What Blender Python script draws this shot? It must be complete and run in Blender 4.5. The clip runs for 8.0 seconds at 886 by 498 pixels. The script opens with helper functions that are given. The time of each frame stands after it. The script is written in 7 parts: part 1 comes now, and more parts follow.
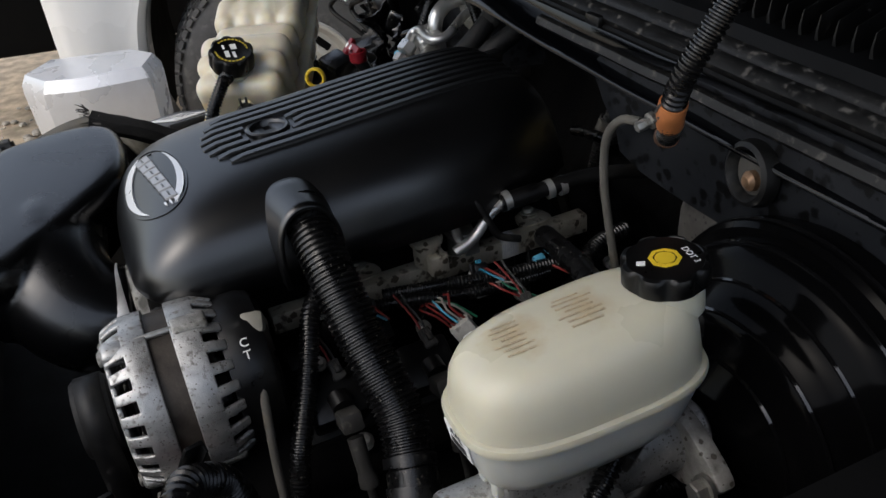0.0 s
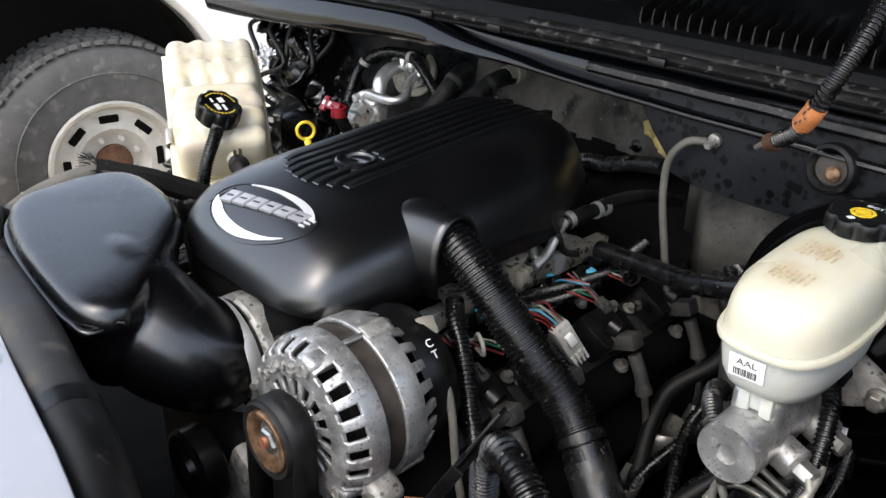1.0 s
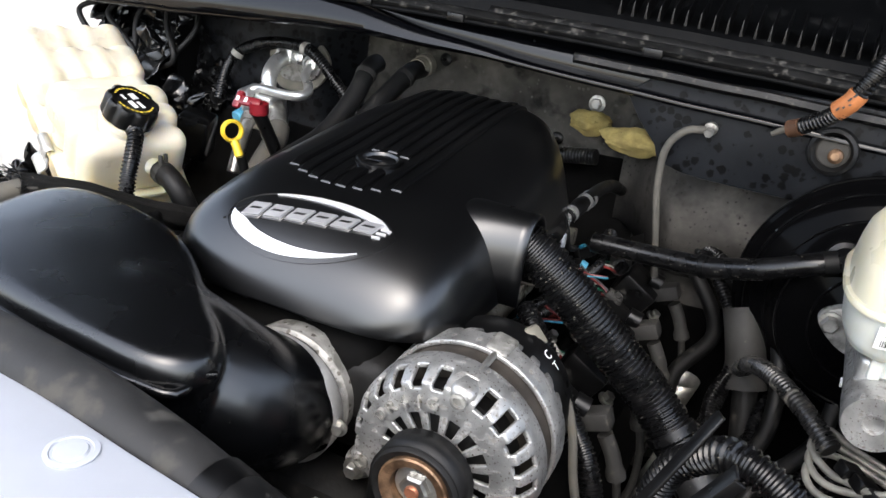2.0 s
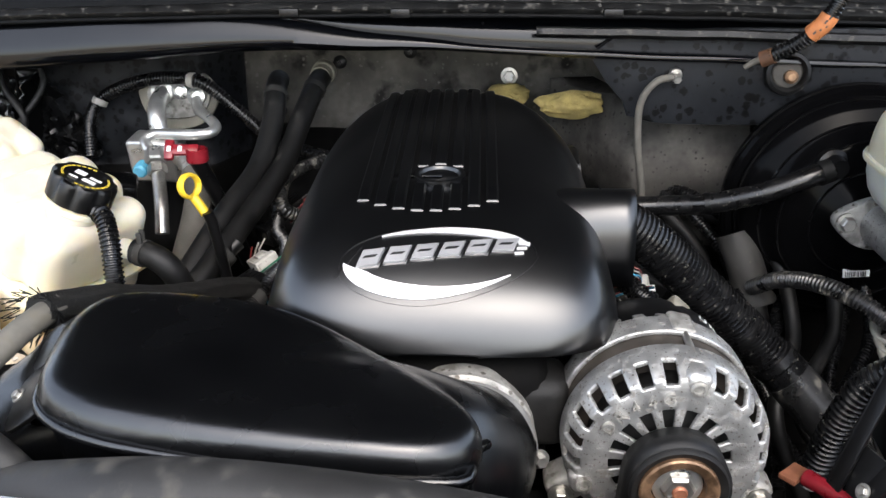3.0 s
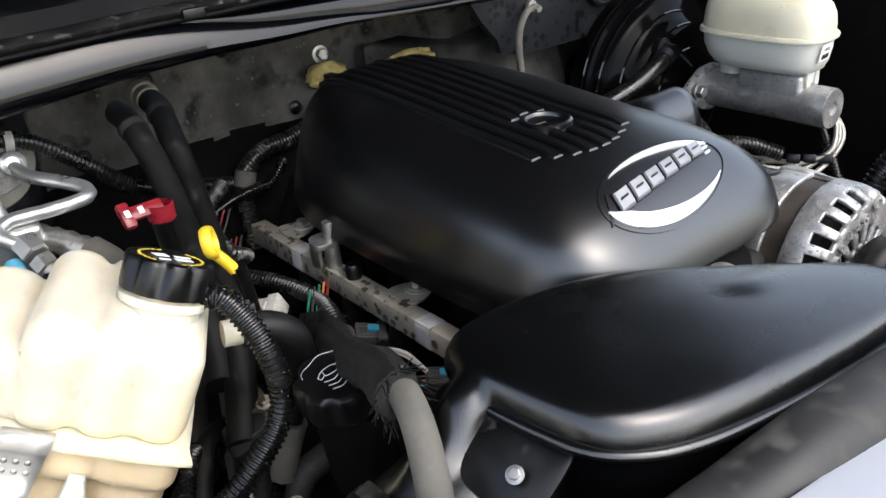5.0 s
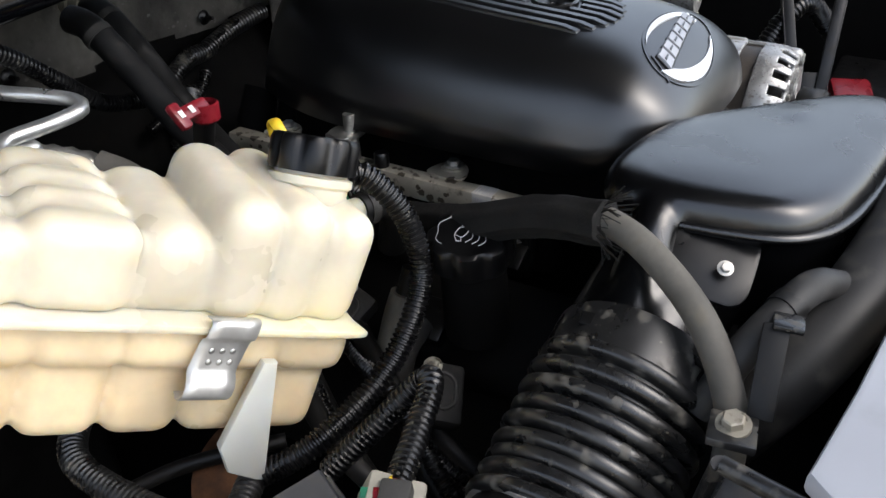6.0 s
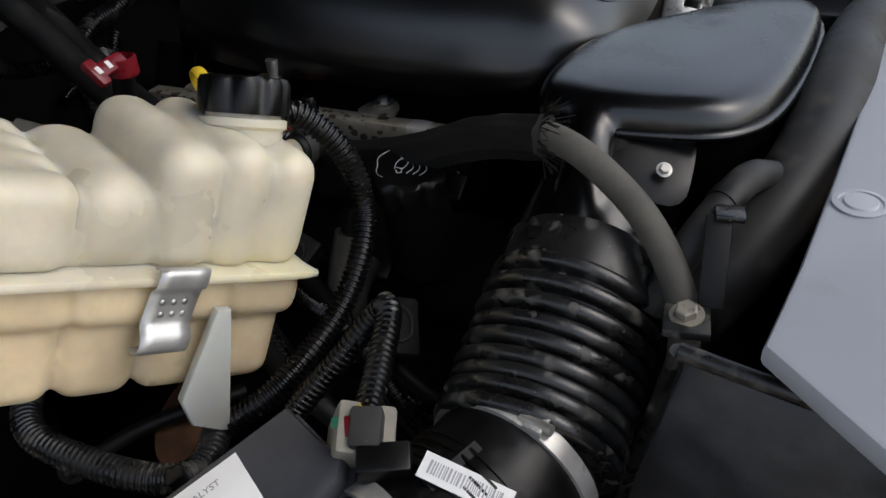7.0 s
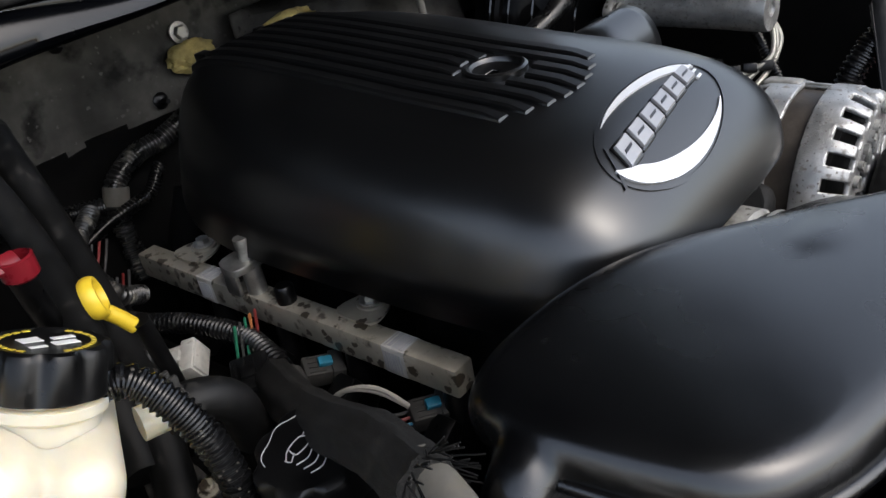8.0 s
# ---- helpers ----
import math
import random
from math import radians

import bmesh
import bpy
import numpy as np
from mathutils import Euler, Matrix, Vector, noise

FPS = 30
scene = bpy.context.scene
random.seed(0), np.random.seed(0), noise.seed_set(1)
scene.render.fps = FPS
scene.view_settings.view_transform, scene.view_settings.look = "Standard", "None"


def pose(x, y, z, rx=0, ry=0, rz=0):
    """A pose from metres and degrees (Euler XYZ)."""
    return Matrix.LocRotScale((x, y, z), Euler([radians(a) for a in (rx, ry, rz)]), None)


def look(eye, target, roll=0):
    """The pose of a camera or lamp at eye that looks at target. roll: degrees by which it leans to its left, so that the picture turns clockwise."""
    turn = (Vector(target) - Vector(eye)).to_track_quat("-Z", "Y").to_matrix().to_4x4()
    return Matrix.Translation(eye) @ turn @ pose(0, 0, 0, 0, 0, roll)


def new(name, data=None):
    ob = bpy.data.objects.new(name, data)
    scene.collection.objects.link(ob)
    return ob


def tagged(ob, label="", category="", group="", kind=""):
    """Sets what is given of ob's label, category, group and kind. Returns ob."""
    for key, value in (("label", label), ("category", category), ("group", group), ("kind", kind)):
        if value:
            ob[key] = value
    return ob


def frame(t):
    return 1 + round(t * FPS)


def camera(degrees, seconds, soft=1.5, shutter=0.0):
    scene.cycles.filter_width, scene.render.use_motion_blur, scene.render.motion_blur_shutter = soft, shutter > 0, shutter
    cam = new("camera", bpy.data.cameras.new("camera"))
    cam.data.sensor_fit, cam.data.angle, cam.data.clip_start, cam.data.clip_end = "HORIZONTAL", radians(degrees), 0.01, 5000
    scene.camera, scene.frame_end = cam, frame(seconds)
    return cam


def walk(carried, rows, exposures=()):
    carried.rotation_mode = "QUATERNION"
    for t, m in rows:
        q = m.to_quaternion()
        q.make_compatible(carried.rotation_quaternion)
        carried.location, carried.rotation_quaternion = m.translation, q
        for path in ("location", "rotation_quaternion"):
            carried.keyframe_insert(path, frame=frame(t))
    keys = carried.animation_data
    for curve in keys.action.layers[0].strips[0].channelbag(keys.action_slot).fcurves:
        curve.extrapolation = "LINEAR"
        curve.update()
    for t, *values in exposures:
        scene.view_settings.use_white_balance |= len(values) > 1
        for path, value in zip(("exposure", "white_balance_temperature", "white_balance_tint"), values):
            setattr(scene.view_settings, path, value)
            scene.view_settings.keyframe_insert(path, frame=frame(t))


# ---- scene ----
cam = camera(55.2, 8.0)
PATH = [
    (0, (0.81, -0.135, 1.436), (-0.778, 0.473, 0.383), -6.4),
    (0.5, (0.727, -0.341, 1.421), (-0.737, 0.66, 0.496), -1.0),
    (1, (0.68, -0.524, 1.408), (-0.617, 0.732, 0.548), 1.1),
    (1.5, (0.525, -0.62, 1.384), (-0.545, 0.856, 0.56), 2.4),
    (1.7, (0.466, -0.639, 1.375), (-0.471, 0.921, 0.546), 4.2),
    (2.8, (0.09, -0.733, 1.354), (-0.085, 1.097, 0.567), 2.7),
    (3, (0.038, -0.702, 1.354), (-0.044, 1.117, 0.527), -0.3),
    (3.5, (-0.096, -0.642, 1.348), (0.117, 1.134, 0.452), 0.4),
    (4, (-0.28, -0.631, 1.364), (0.322, 1.072, 0.504), -1.1),
    (4.2, (-0.335, -0.638, 1.359), (0.36, 1.026, 0.495), -2.7),
    (5.3, (-0.557, -0.426, 1.332), (0.65, 0.878, 0.414), -3.0),
    (5.5, (-0.602, -0.392, 1.333), (0.668, 0.82, 0.376), -1.1),
    (6, (-0.745, -0.315, 1.323), (0.726, 0.556, 0.285), -1.1),
    (6.5, (-0.827, -0.279, 1.301), (0.666, 0.408, 0.162), -2.4),
    (7, (-0.759, -0.31, 1.307), (0.733, 0.395, 0.177), -4.0),
    (7.2, (-0.687, -0.313, 1.311), (0.805, 0.473, 0.234), -6.0),
    (7.5, (-0.554, -0.338, 1.309), (0.833, 0.698, 0.308), -7.6),
    (8, (-0.442, -0.349, 1.297), (0.803, 0.856, 0.299), -11.0),
]
walk(cam, [(t, look(eye, target, roll)) for t, eye, target, roll in PATH],
     exposures=[(0, 0.7), (0.5, 1.35), (1.0, 1.9), (1.5, 2.05), (3.0, 2.2), (3.5, 1.7), (4.0, 2.05), (4.2, 2.3), (5.5, 1.85), (6.0, 1.62), (6.5, 1.2), (7.0, 0.7), (7.5, 0.68), (8, 1.45)])

# ---- world ----
world = bpy.data.worlds.new("overcast_sky")
scene.world = world
world.use_nodes = True
wn, wl = world.node_tree.nodes, world.node_tree.links
sky = wn.new("ShaderNodeTexSky")
sky.sky_type, sky.sun_disc = "NISHITA", False
sky.sun_elevation, sky.sun_rotation = radians(50), radians(172)
sky.air_density, sky.dust_density, sky.ozone_density = 1.0, 2.5, 1.0
grey = wn.new("ShaderNodeHueSaturation")
grey.inputs["Saturation"].default_value = 0.6
wl.new(sky.outputs[0], grey.inputs["Color"])
wl.new(grey.outputs[0], wn["Background"].inputs["Color"])
wn["Background"].inputs["Strength"].default_value = 0.15
sun = new("sun", bpy.data.lights.new("sun", "SUN"))
sun.data.energy, sun.data.angle, sun.data.color = 0.12, radians(60), (0.97, 0.985, 1.0)
sun.matrix_basis = look((0.48, -3.55, 4.6), (0, 0, 1))

# ---- materials ----
def material(name, color, rough=0.5, metal=0.0, vary=0.15, scale=40.0, bump=0.0, bump_scale=300.0, dirt=None, dirt_amount=0.5, dirt_scale=30.0, coat=0.0, sss=0.0, spec=0.5, rough_vary=0.1, level=None):
    m = bpy.data.materials.new(name)
    m.use_nodes = True
    nodes, links = m.node_tree.nodes, m.node_tree.links
    b = nodes["Principled BSDF"]
    b.inputs["Metallic"].default_value = metal
    b.inputs["Coat Weight"].default_value = coat
    b.inputs["Coat Roughness"].default_value = 0.12
    b.inputs["Specular IOR Level"].default_value = spec
    if sss:
        b.inputs["Subsurface Weight"].default_value = sss
        b.inputs["Subsurface Radius"].default_value = (1.0, 0.8, 0.5)
        b.inputs["Subsurface Scale"].default_value = 0.018
    co = nodes.new("ShaderNodeNewGeometry").outputs["Position"]

    def noise_tex(size, detail=4.0):
        n = nodes.new("ShaderNodeTexNoise")
        n.inputs["Scale"].default_value, n.inputs["Detail"].default_value = size, detail
        links.new(co, n.inputs["Vector"])
        return n.outputs["Fac"]

    def ramp(fac, lo, hi, a, z):
        r = nodes.new("ShaderNodeMapRange")
        r.inputs["From Min"].default_value, r.inputs["From Max"].default_value = lo, hi
        r.inputs["To Min"].default_value, r.inputs["To Max"].default_value = a, z
        links.new(fac, r.inputs["Value"])
        return r.outputs[0]

    def mix(fac, c1, c2):
        x = nodes.new("ShaderNodeMix")
        x.data_type = "RGBA"
        if isinstance(fac, float):
            x.inputs["Factor"].default_value = fac
        else:
            links.new(fac, x.inputs["Factor"])
        for sock, c in ((x.inputs[6], c1), (x.inputs[7], c2)):
            if isinstance(c, tuple):
                sock.default_value = (*c, 1.0)
            else:
                links.new(c, sock)
        return x.outputs[2]

    dark = tuple(c * (1 - vary) for c in color)
    light = tuple(min(1.0, c * (1 + vary)) for c in color)
    big, fine = noise_tex(scale), noise_tex(scale * 7.3, 6.0)
    out = mix(ramp(big, 0.35, 0.65, 0.0, 1.0), dark, light)
    out = mix(ramp(fine, 0.3, 0.7, 0.0, 0.35), out, tuple(c * (1 - 0.8 * vary) for c in color))
    if level:       # liquid that shows through the wall below a height
        sep = nodes.new("ShaderNodeSeparateXYZ")
        links.new(co, sep.inputs[0])
        out = mix(ramp(sep.outputs["Z"], level[0] + 0.02, level[0] - 0.02, 0.0, 0.75), out, level[1])
    rough_fac = ramp(big, 0.3, 0.7, max(0.02, rough - rough_vary), min(1.0, rough + rough_vary))
    links.new(rough_fac, b.inputs["Roughness"])
    if dirt:
        spots = noise_tex(dirt_scale, 8.0)
        lim = 0.75 - 0.45 * dirt_amount
        fac = ramp(spots, lim, lim + 0.12, 0.0, 0.9)
        out = mix(fac, out, dirt)
        rr = nodes.new("ShaderNodeMix")
        links.new(fac, rr.inputs[0])
        links.new(rough_fac, rr.inputs[2])
        rr.inputs[3].default_value = 0.9
        links.new(rr.outputs[0], b.inputs["Roughness"])
        if metal:
            mm = nodes.new("ShaderNodeMapRange")
            mm.inputs["To Min"].default_value, mm.inputs["To Max"].default_value = metal, 0.1
            links.new(fac, mm.inputs["Value"])
            links.new(mm.outputs[0], b.inputs["Metallic"])
    links.new(out, b.inputs["Base Color"])
    if bump:
        bp = nodes.new("ShaderNodeBump")
        bp.inputs["Strength"].default_value, bp.inputs["Distance"].default_value = bump, 0.001
        links.new(noise_tex(bump_scale, 5.0), bp.inputs["Height"])
        links.new(bp.outputs[0], b.inputs["Normal"])
    return m


DUST = (0.16, 0.145, 0.12)
M_COVER = material("satin_black_plastic", (0.0014, 0.0015, 0.0018), 0.31, vary=0.12, scale=12, bump=0.02, bump_scale=900, spec=0.95, rough_vary=0.03)
M_RESON = material("moulded_black_plastic", (0.0014, 0.0015, 0.0018), 0.26, vary=0.15, scale=14, bump=0.03, bump_scale=500, spec=0.8, rough_vary=0.04)
M_BLACK = material("black_plastic", (0.0028, 0.0028, 0.0030), 0.36, vary=0.3, scale=50, dirt=(0.018, 0.017, 0.015), dirt_amount=0.25, dirt_scale=80, spec=0.35)
M_LOOM = material("black_loom_plastic", (0.0035, 0.0035, 0.0038), 0.28, vary=0.25, scale=60, dirt=(0.04, 0.037, 0.034), dirt_amount=0.2, dirt_scale=120, spec=0.45)
M_DUSTY = material("dusty_black_plastic", (0.012, 0.012, 0.012), 0.30, vary=0.3, scale=50, dirt=(0.095, 0.088, 0.073), dirt_amount=0.42, dirt_scale=75, spec=0.6)
M_RUBBER = material("black_rubber", (0.003, 0.003, 0.003), 0.55, vary=0.25, scale=40, dirt=(0.024, 0.022, 0.019), dirt_amount=0.35, dirt_scale=80, bump=0.1, spec=0.35)
M_GREYHOSE = material("dusty_grey_rubber", (0.095, 0.089, 0.077), 0.75, vary=0.25, scale=30, dirt=(0.11, 0.10, 0.08), dirt_amount=0.45, dirt_scale=60, bump=0.15, spec=0.3)
M_BAFFLE = material("scuffed_grey_black_plastic", (0.085, 0.085, 0.088), 0.5, vary=0.3, scale=30, dirt=(0.09, 0.086, 0.08), dirt_amount=0.28, dirt_scale=160, bump=0.15, spec=0.4)
M_AIRBOX = material("grey_black_box_plastic", (0.042, 0.044, 0.050), 0.42, vary=0.2, scale=25, bump=0.1, bump_scale=400, dirt=(0.05, 0.049, 0.046), dirt_amount=0.15, dirt_scale=80, spec=0.4)
M_SLEEVE = material("dusty_braided_sleeve", (0.010, 0.0098, 0.0095), 0.75, vary=0.35, scale=60, dirt=(0.035, 0.033, 0.030), dirt_amount=0.42, dirt_scale=700, bump=0.8, bump_scale=1200, spec=0.2)
M_HOSE = material("radiator_hose_rubber", (0.020, 0.0195, 0.019), 0.55, vary=0.2, scale=25, dirt=(0.055, 0.052, 0.046), dirt_amount=0.45, dirt_scale=45, bump=0.12, spec=0.35)
M_ALU = material("cast_aluminium", (0.44, 0.437, 0.425), 0.38, metal=0.75, vary=0.25, scale=60, bump=0.35, bump_scale=900, dirt=(0.15, 0.14, 0.125), dirt_amount=0.42, dirt_scale=150)
M_ALUD = material("weathered_aluminium", (0.34, 0.33, 0.305), 0.55, metal=0.5, vary=0.35, scale=70, bump=0.6, bump_scale=420, dirt=(0.12, 0.115, 0.1), dirt_amount=0.5, dirt_scale=60)
M_PIPE = material("bright_aluminium_pipe", (0.62, 0.62, 0.60), 0.34, metal=0.85, vary=0.12, scale=50, bump=0.08, dirt=(0.2, 0.19, 0.17), dirt_amount=0.15, dirt_scale=70)
M_STEEL = material("plated_steel", (0.45, 0.44, 0.41), 0.38, metal=0.9, vary=0.25, scale=80, dirt=(0.15, 0.12, 0.09), dirt_amount=0.3, dirt_scale=90)
M_CLAMP = material("bright_steel_band", (0.60, 0.59, 0.56), 0.4, metal=0.65, vary=0.15, scale=50, dirt=(0.2, 0.18, 0.15), dirt_amount=0.22, dirt_scale=60)
M_RAIL = material("stained_fuel_rail_metal", (0.38, 0.35, 0.285), 0.45, metal=0.5, vary=0.15, scale=50, dirt=(0.05, 0.04, 0.03), dirt_amount=0.40, dirt_scale=95)
M_BAND = material("brown_stator_lamination", (0.060, 0.050, 0.041), 0.55, metal=0.5, vary=0.35, scale=60, bump=0.2)
M_RUST = material("rusty_steel", (0.11, 0.05, 0.024), 0.75, metal=0.3, vary=0.45, scale=70, bump=0.4)
M_PULLEY = material("rust_stained_pulley", (0.24, 0.145, 0.085), 0.42, metal=0.6, vary=0.5, scale=120, dirt=(0.10, 0.05, 0.028), dirt_amount=0.4, dirt_scale=160)
M_COPPER = material("copper_bolt", (0.40, 0.16, 0.09), 0.5, metal=0.6, vary=0.3, scale=90)
M_TANK = material("yellowed_translucent_plastic", (0.65, 0.600, 0.475), 0.32, vary=0.18, scale=13, sss=0.8, bump=0.03, bump_scale=120, level=(1.010, (0.72, 0.64, 0.42)))
M_TANKLOW = material("amber_translucent_plastic", (0.67, 0.540, 0.345), 0.34, vary=0.2, scale=14, sss=0.7, bump=0.03, bump_scale=120)
M_RESV = material("cream_reservoir_plastic", (0.54, 0.515, 0.40), 0.32, vary=0.05, scale=12, sss=0.4)
M_RESVLOW = material("pale_reservoir_plastic", (0.48, 0.49, 0.45), 0.36, vary=0.05, scale=15, sss=0.4)
M_STAMP = material("brown_stamped_ink", (0.46, 0.37, 0.24), 0.6, vary=0.3, scale=200)
M_WHITE = material("white_label", (0.82, 0.82, 0.80), 0.5, vary=0.03, scale=30)
M_INK = material("black_ink", (0.03, 0.03, 0.03), 0.6, vary=0.1)
M_GREYINK = material("grey_ink", (0.35, 0.35, 0.36), 0.6, vary=0.1)
M_CHROME = material("silver_emblem", (0.74, 0.74, 0.75), 0.34, metal=0.45, vary=0.02, scale=20)
M_SILVER = material("brushed_silver_block", (0.40, 0.40, 0.41), 0.40, metal=0.6, vary=0.04, scale=40)
M_YELLOW = material("yellow_plastic", (0.72, 0.50, 0.03), 0.42, vary=0.1, scale=60)
M_RED = material("red_plastic", (0.17, 0.008, 0.014), 0.30, vary=0.2, scale=60)
M_ORANGE = material("orange_tape", (0.40, 0.14, 0.045), 0.6, vary=0.2, scale=90, dirt=(0.2, 0.09, 0.04), dirt_amount=0.25, dirt_scale=150)
M_BLUE = material("blue_cap", (0.10, 0.38, 0.55), 0.45, vary=0.15, scale=80)
M_CYAN = material("cyan_plastic", (0.02, 0.17, 0.26), 0.4, vary=0.15)
M_GREEN = material("green_wire", (0.015, 0.13, 0.07), 0.45, vary=0.15)
M_PINK = material("red_wire", (0.17, 0.020, 0.018), 0.45, vary=0.15)
M_BOOT = material("dark_grey_rubber_boot", (0.032, 0.031, 0.029), 0.65, vary=0.25, scale=50, dirt=(0.09, 0.083, 0.07), dirt_amount=0.3, dirt_scale=120, bump=0.2, spec=0.3)
M_ZINC = material("dull_zinc_line", (0.36, 0.35, 0.31), 0.42, metal=0.6, vary=0.2, scale=80, dirt=(0.12, 0.11, 0.09), dirt_amount=0.25, dirt_scale=120)
M_WIREW = material("white_wire", (0.30, 0.285, 0.255), 0.5, vary=0.15, scale=90, dirt=DUST, dirt_amount=0.2)
M_CONN = material("white_connector", (0.44, 0.43, 0.395), 0.5, vary=0.2, scale=90, dirt=DUST, dirt_amount=0.3, dirt_scale=90)
M_BEIGE = material("beige_rubber_boot", (0.22, 0.205, 0.165), 0.6, vary=0.2, scale=60)
M_FOAM = material("yellow_insulation", (0.42, 0.33, 0.12), 0.95, vary=0.3, scale=60, bump=0.9, bump_scale=260)
M_FIREWALL = material("dirty_firewall_mat", (0.082, 0.077, 0.068), 0.85, vary=0.5, scale=14, bump=1.0, bump_scale=140, dirt=(0.009, 0.0085, 0.008), dirt_amount=0.45, dirt_scale=24, spec=0.25)
M_SPOT = material("stained_black_paint", (0.011, 0.012, 0.014), 0.5, vary=0.2, scale=20, dirt=(0.001, 0.001, 0.001), dirt_amount=0.30, dirt_scale=50, spec=0.15)
M_LEDGE = material("speckled_grey_sheet_metal", (0.060, 0.056, 0.050), 0.75, vary=0.5, scale=22, bump=0.3, bump_scale=200, dirt=(0.03, 0.028, 0.024), dirt_amount=0.4, dirt_scale=35, spec=0.25)
M_PAINT = material("gloss_black_paint", (0.0016, 0.0018, 0.0024), 0.14, vary=0.15, scale=15, coat=0.0, spec=0.36, bump=0.05, bump_scale=25, rough_vary=0.04, dirt=(0.008, 0.008, 0.008), dirt_amount=0.12, dirt_scale=40)
M_BOOST = material("black_booster_paint", (0.002, 0.002, 0.0022), 0.12, vary=0.2, scale=20, coat=0.0, spec=0.04, rough_vary=0.015)


def spatter(m, scale, size, color, share=0.5):
    """Small round stains on a material, on a share of the cells of a loose grid."""
    nodes, links = m.node_tree.nodes, m.node_tree.links
    b = nodes["Principled BSDF"]
    co = nodes.new("ShaderNodeNewGeometry").outputs["Position"]
    wob = nodes.new("ShaderNodeTexNoise")
    wob.inputs["Scale"].default_value = scale * 2.5
    links.new(co, wob.inputs["Vector"])
    off = nodes.new("ShaderNodeVectorMath")
    off.operation = "MULTIPLY_ADD"
    links.new(wob.outputs["Color"], off.inputs[0])
    off.inputs[1].default_value = (0.5 / scale,) * 3
    links.new(co, off.inputs[2])
    v = nodes.new("ShaderNodeTexVoronoi")
    v.inputs["Scale"].default_value = scale
    links.new(off.outputs[0], v.inputs["Vector"])
    sep = nodes.new("ShaderNodeSeparateColor")
    links.new(v.outputs["Color"], sep.inputs[0])
    pick = nodes.new("ShaderNodeMapRange")          # each stain has its own size, some cells have none
    pick.inputs["From Min"].default_value, pick.inputs["From Max"].default_value = 1 - share, 1.0
    pick.inputs["To Min"].default_value, pick.inputs["To Max"].default_value = 0.0, size
    links.new(sep.outputs[0], pick.inputs["Value"])
    d = nodes.new("ShaderNodeMath")
    d.operation = "SUBTRACT"
    links.new(pick.outputs[0], d.inputs[0])
    links.new(v.outputs["Distance"], d.inputs[1])
    f = nodes.new("ShaderNodeMapRange")
    f.inputs["From Min"].default_value, f.inputs["From Max"].default_value = 0.0, 0.08
    f.inputs["To Max"].default_value = 0.9
    links.new(d.outputs[0], f.inputs["Value"])
    x = nodes.new("ShaderNodeMix")
    x.data_type = "RGBA"
    links.new(f.outputs[0], x.inputs["Factor"])
    links.new(b.inputs["Base Color"].links[0].from_socket, x.inputs[6])
    x.inputs[7].default_value = (*color, 1.0)
    links.new(x.outputs[2], b.inputs["Base Color"])


def smudge(m, at, size, color, grain):
    """A soft-edged, mottled stain round a place on a material."""
    nodes, links = m.node_tree.nodes, m.node_tree.links
    b = nodes["Principled BSDF"]
    co = nodes.new("ShaderNodeNewGeometry").outputs["Position"]
    off = nodes.new("ShaderNodeVectorMath")
    off.operation = "SUBTRACT"
    off.inputs[1].default_value = at
    links.new(co, off.inputs[0])
    squash = nodes.new("ShaderNodeVectorMath")
    squash.operation = "DIVIDE"
    squash.inputs[1].default_value = size
    links.new(off.outputs[0], squash.inputs[0])
    far = nodes.new("ShaderNodeVectorMath")
    far.operation = "LENGTH"
    links.new(squash.outputs[0], far.inputs[0])
    n = nodes.new("ShaderNodeTexNoise")
    n.inputs["Scale"].default_value, n.inputs["Detail"].default_value = grain, 6.0
    links.new(co, n.inputs["Vector"])
    mixed = nodes.new("ShaderNodeMath")
    mixed.operation = "MULTIPLY_ADD"
    links.new(n.outputs["Fac"], mixed.inputs[0])
    mixed.inputs[1].default_value = 1.6
    links.new(far.outputs["Value"], mixed.inputs[2])
    f = nodes.new("ShaderNodeMapRange")
    f.inputs["From Min"].default_value, f.inputs["From Max"].default_value = 1.75, 0.7
    f.inputs["To Max"].default_value = 0.75
    links.new(mixed.outputs[0], f.inputs["Value"])
    x = nodes.new("ShaderNodeMix")
    x.data_type = "RGBA"
    links.new(f.outputs[0], x.inputs["Factor"])
    links.new(b.inputs["Base Color"].links[0].from_socket, x.inputs[6])
    x.inputs[7].default_value = (*color, 1.0)
    links.new(x.outputs[2], b.inputs["Base Color"])


smudge(M_RESV, (0.462, 0.036, 1.138), (0.026, 0.022, 0.02), (0.42, 0.31, 0.16), 95)
smudge(M_RESV, (0.464, 0.082, 1.140), (0.024, 0.020, 0.02), (0.46, 0.36, 0.21), 95)
spatter(M_RAIL, 110, 0.62, (0.035, 0.024, 0.014), 0.55)
spatter(M_ALU, 520, 0.5, (0.12, 0.105, 0.085), 0.40)
spatter(M_ALUD, 200, 0.5, (0.08, 0.07, 0.055), 0.4)
spatter(M_FIREWALL, 160, 0.45, (0.11, 0.105, 0.095), 0.22)
spatter(M_DUSTY, 420, 0.45, (0.060, 0.056, 0.047), 0.12)
spatter(M_SPOT, 105, 0.75, (0.0008, 0.0008, 0.0008), 0.6)
spatter(M_LEDGE, 230, 0.45, (0.018, 0.017, 0.015), 0.35)
spatter(M_LOOM, 380, 0.5, (0.07, 0.065, 0.055), 0.20)
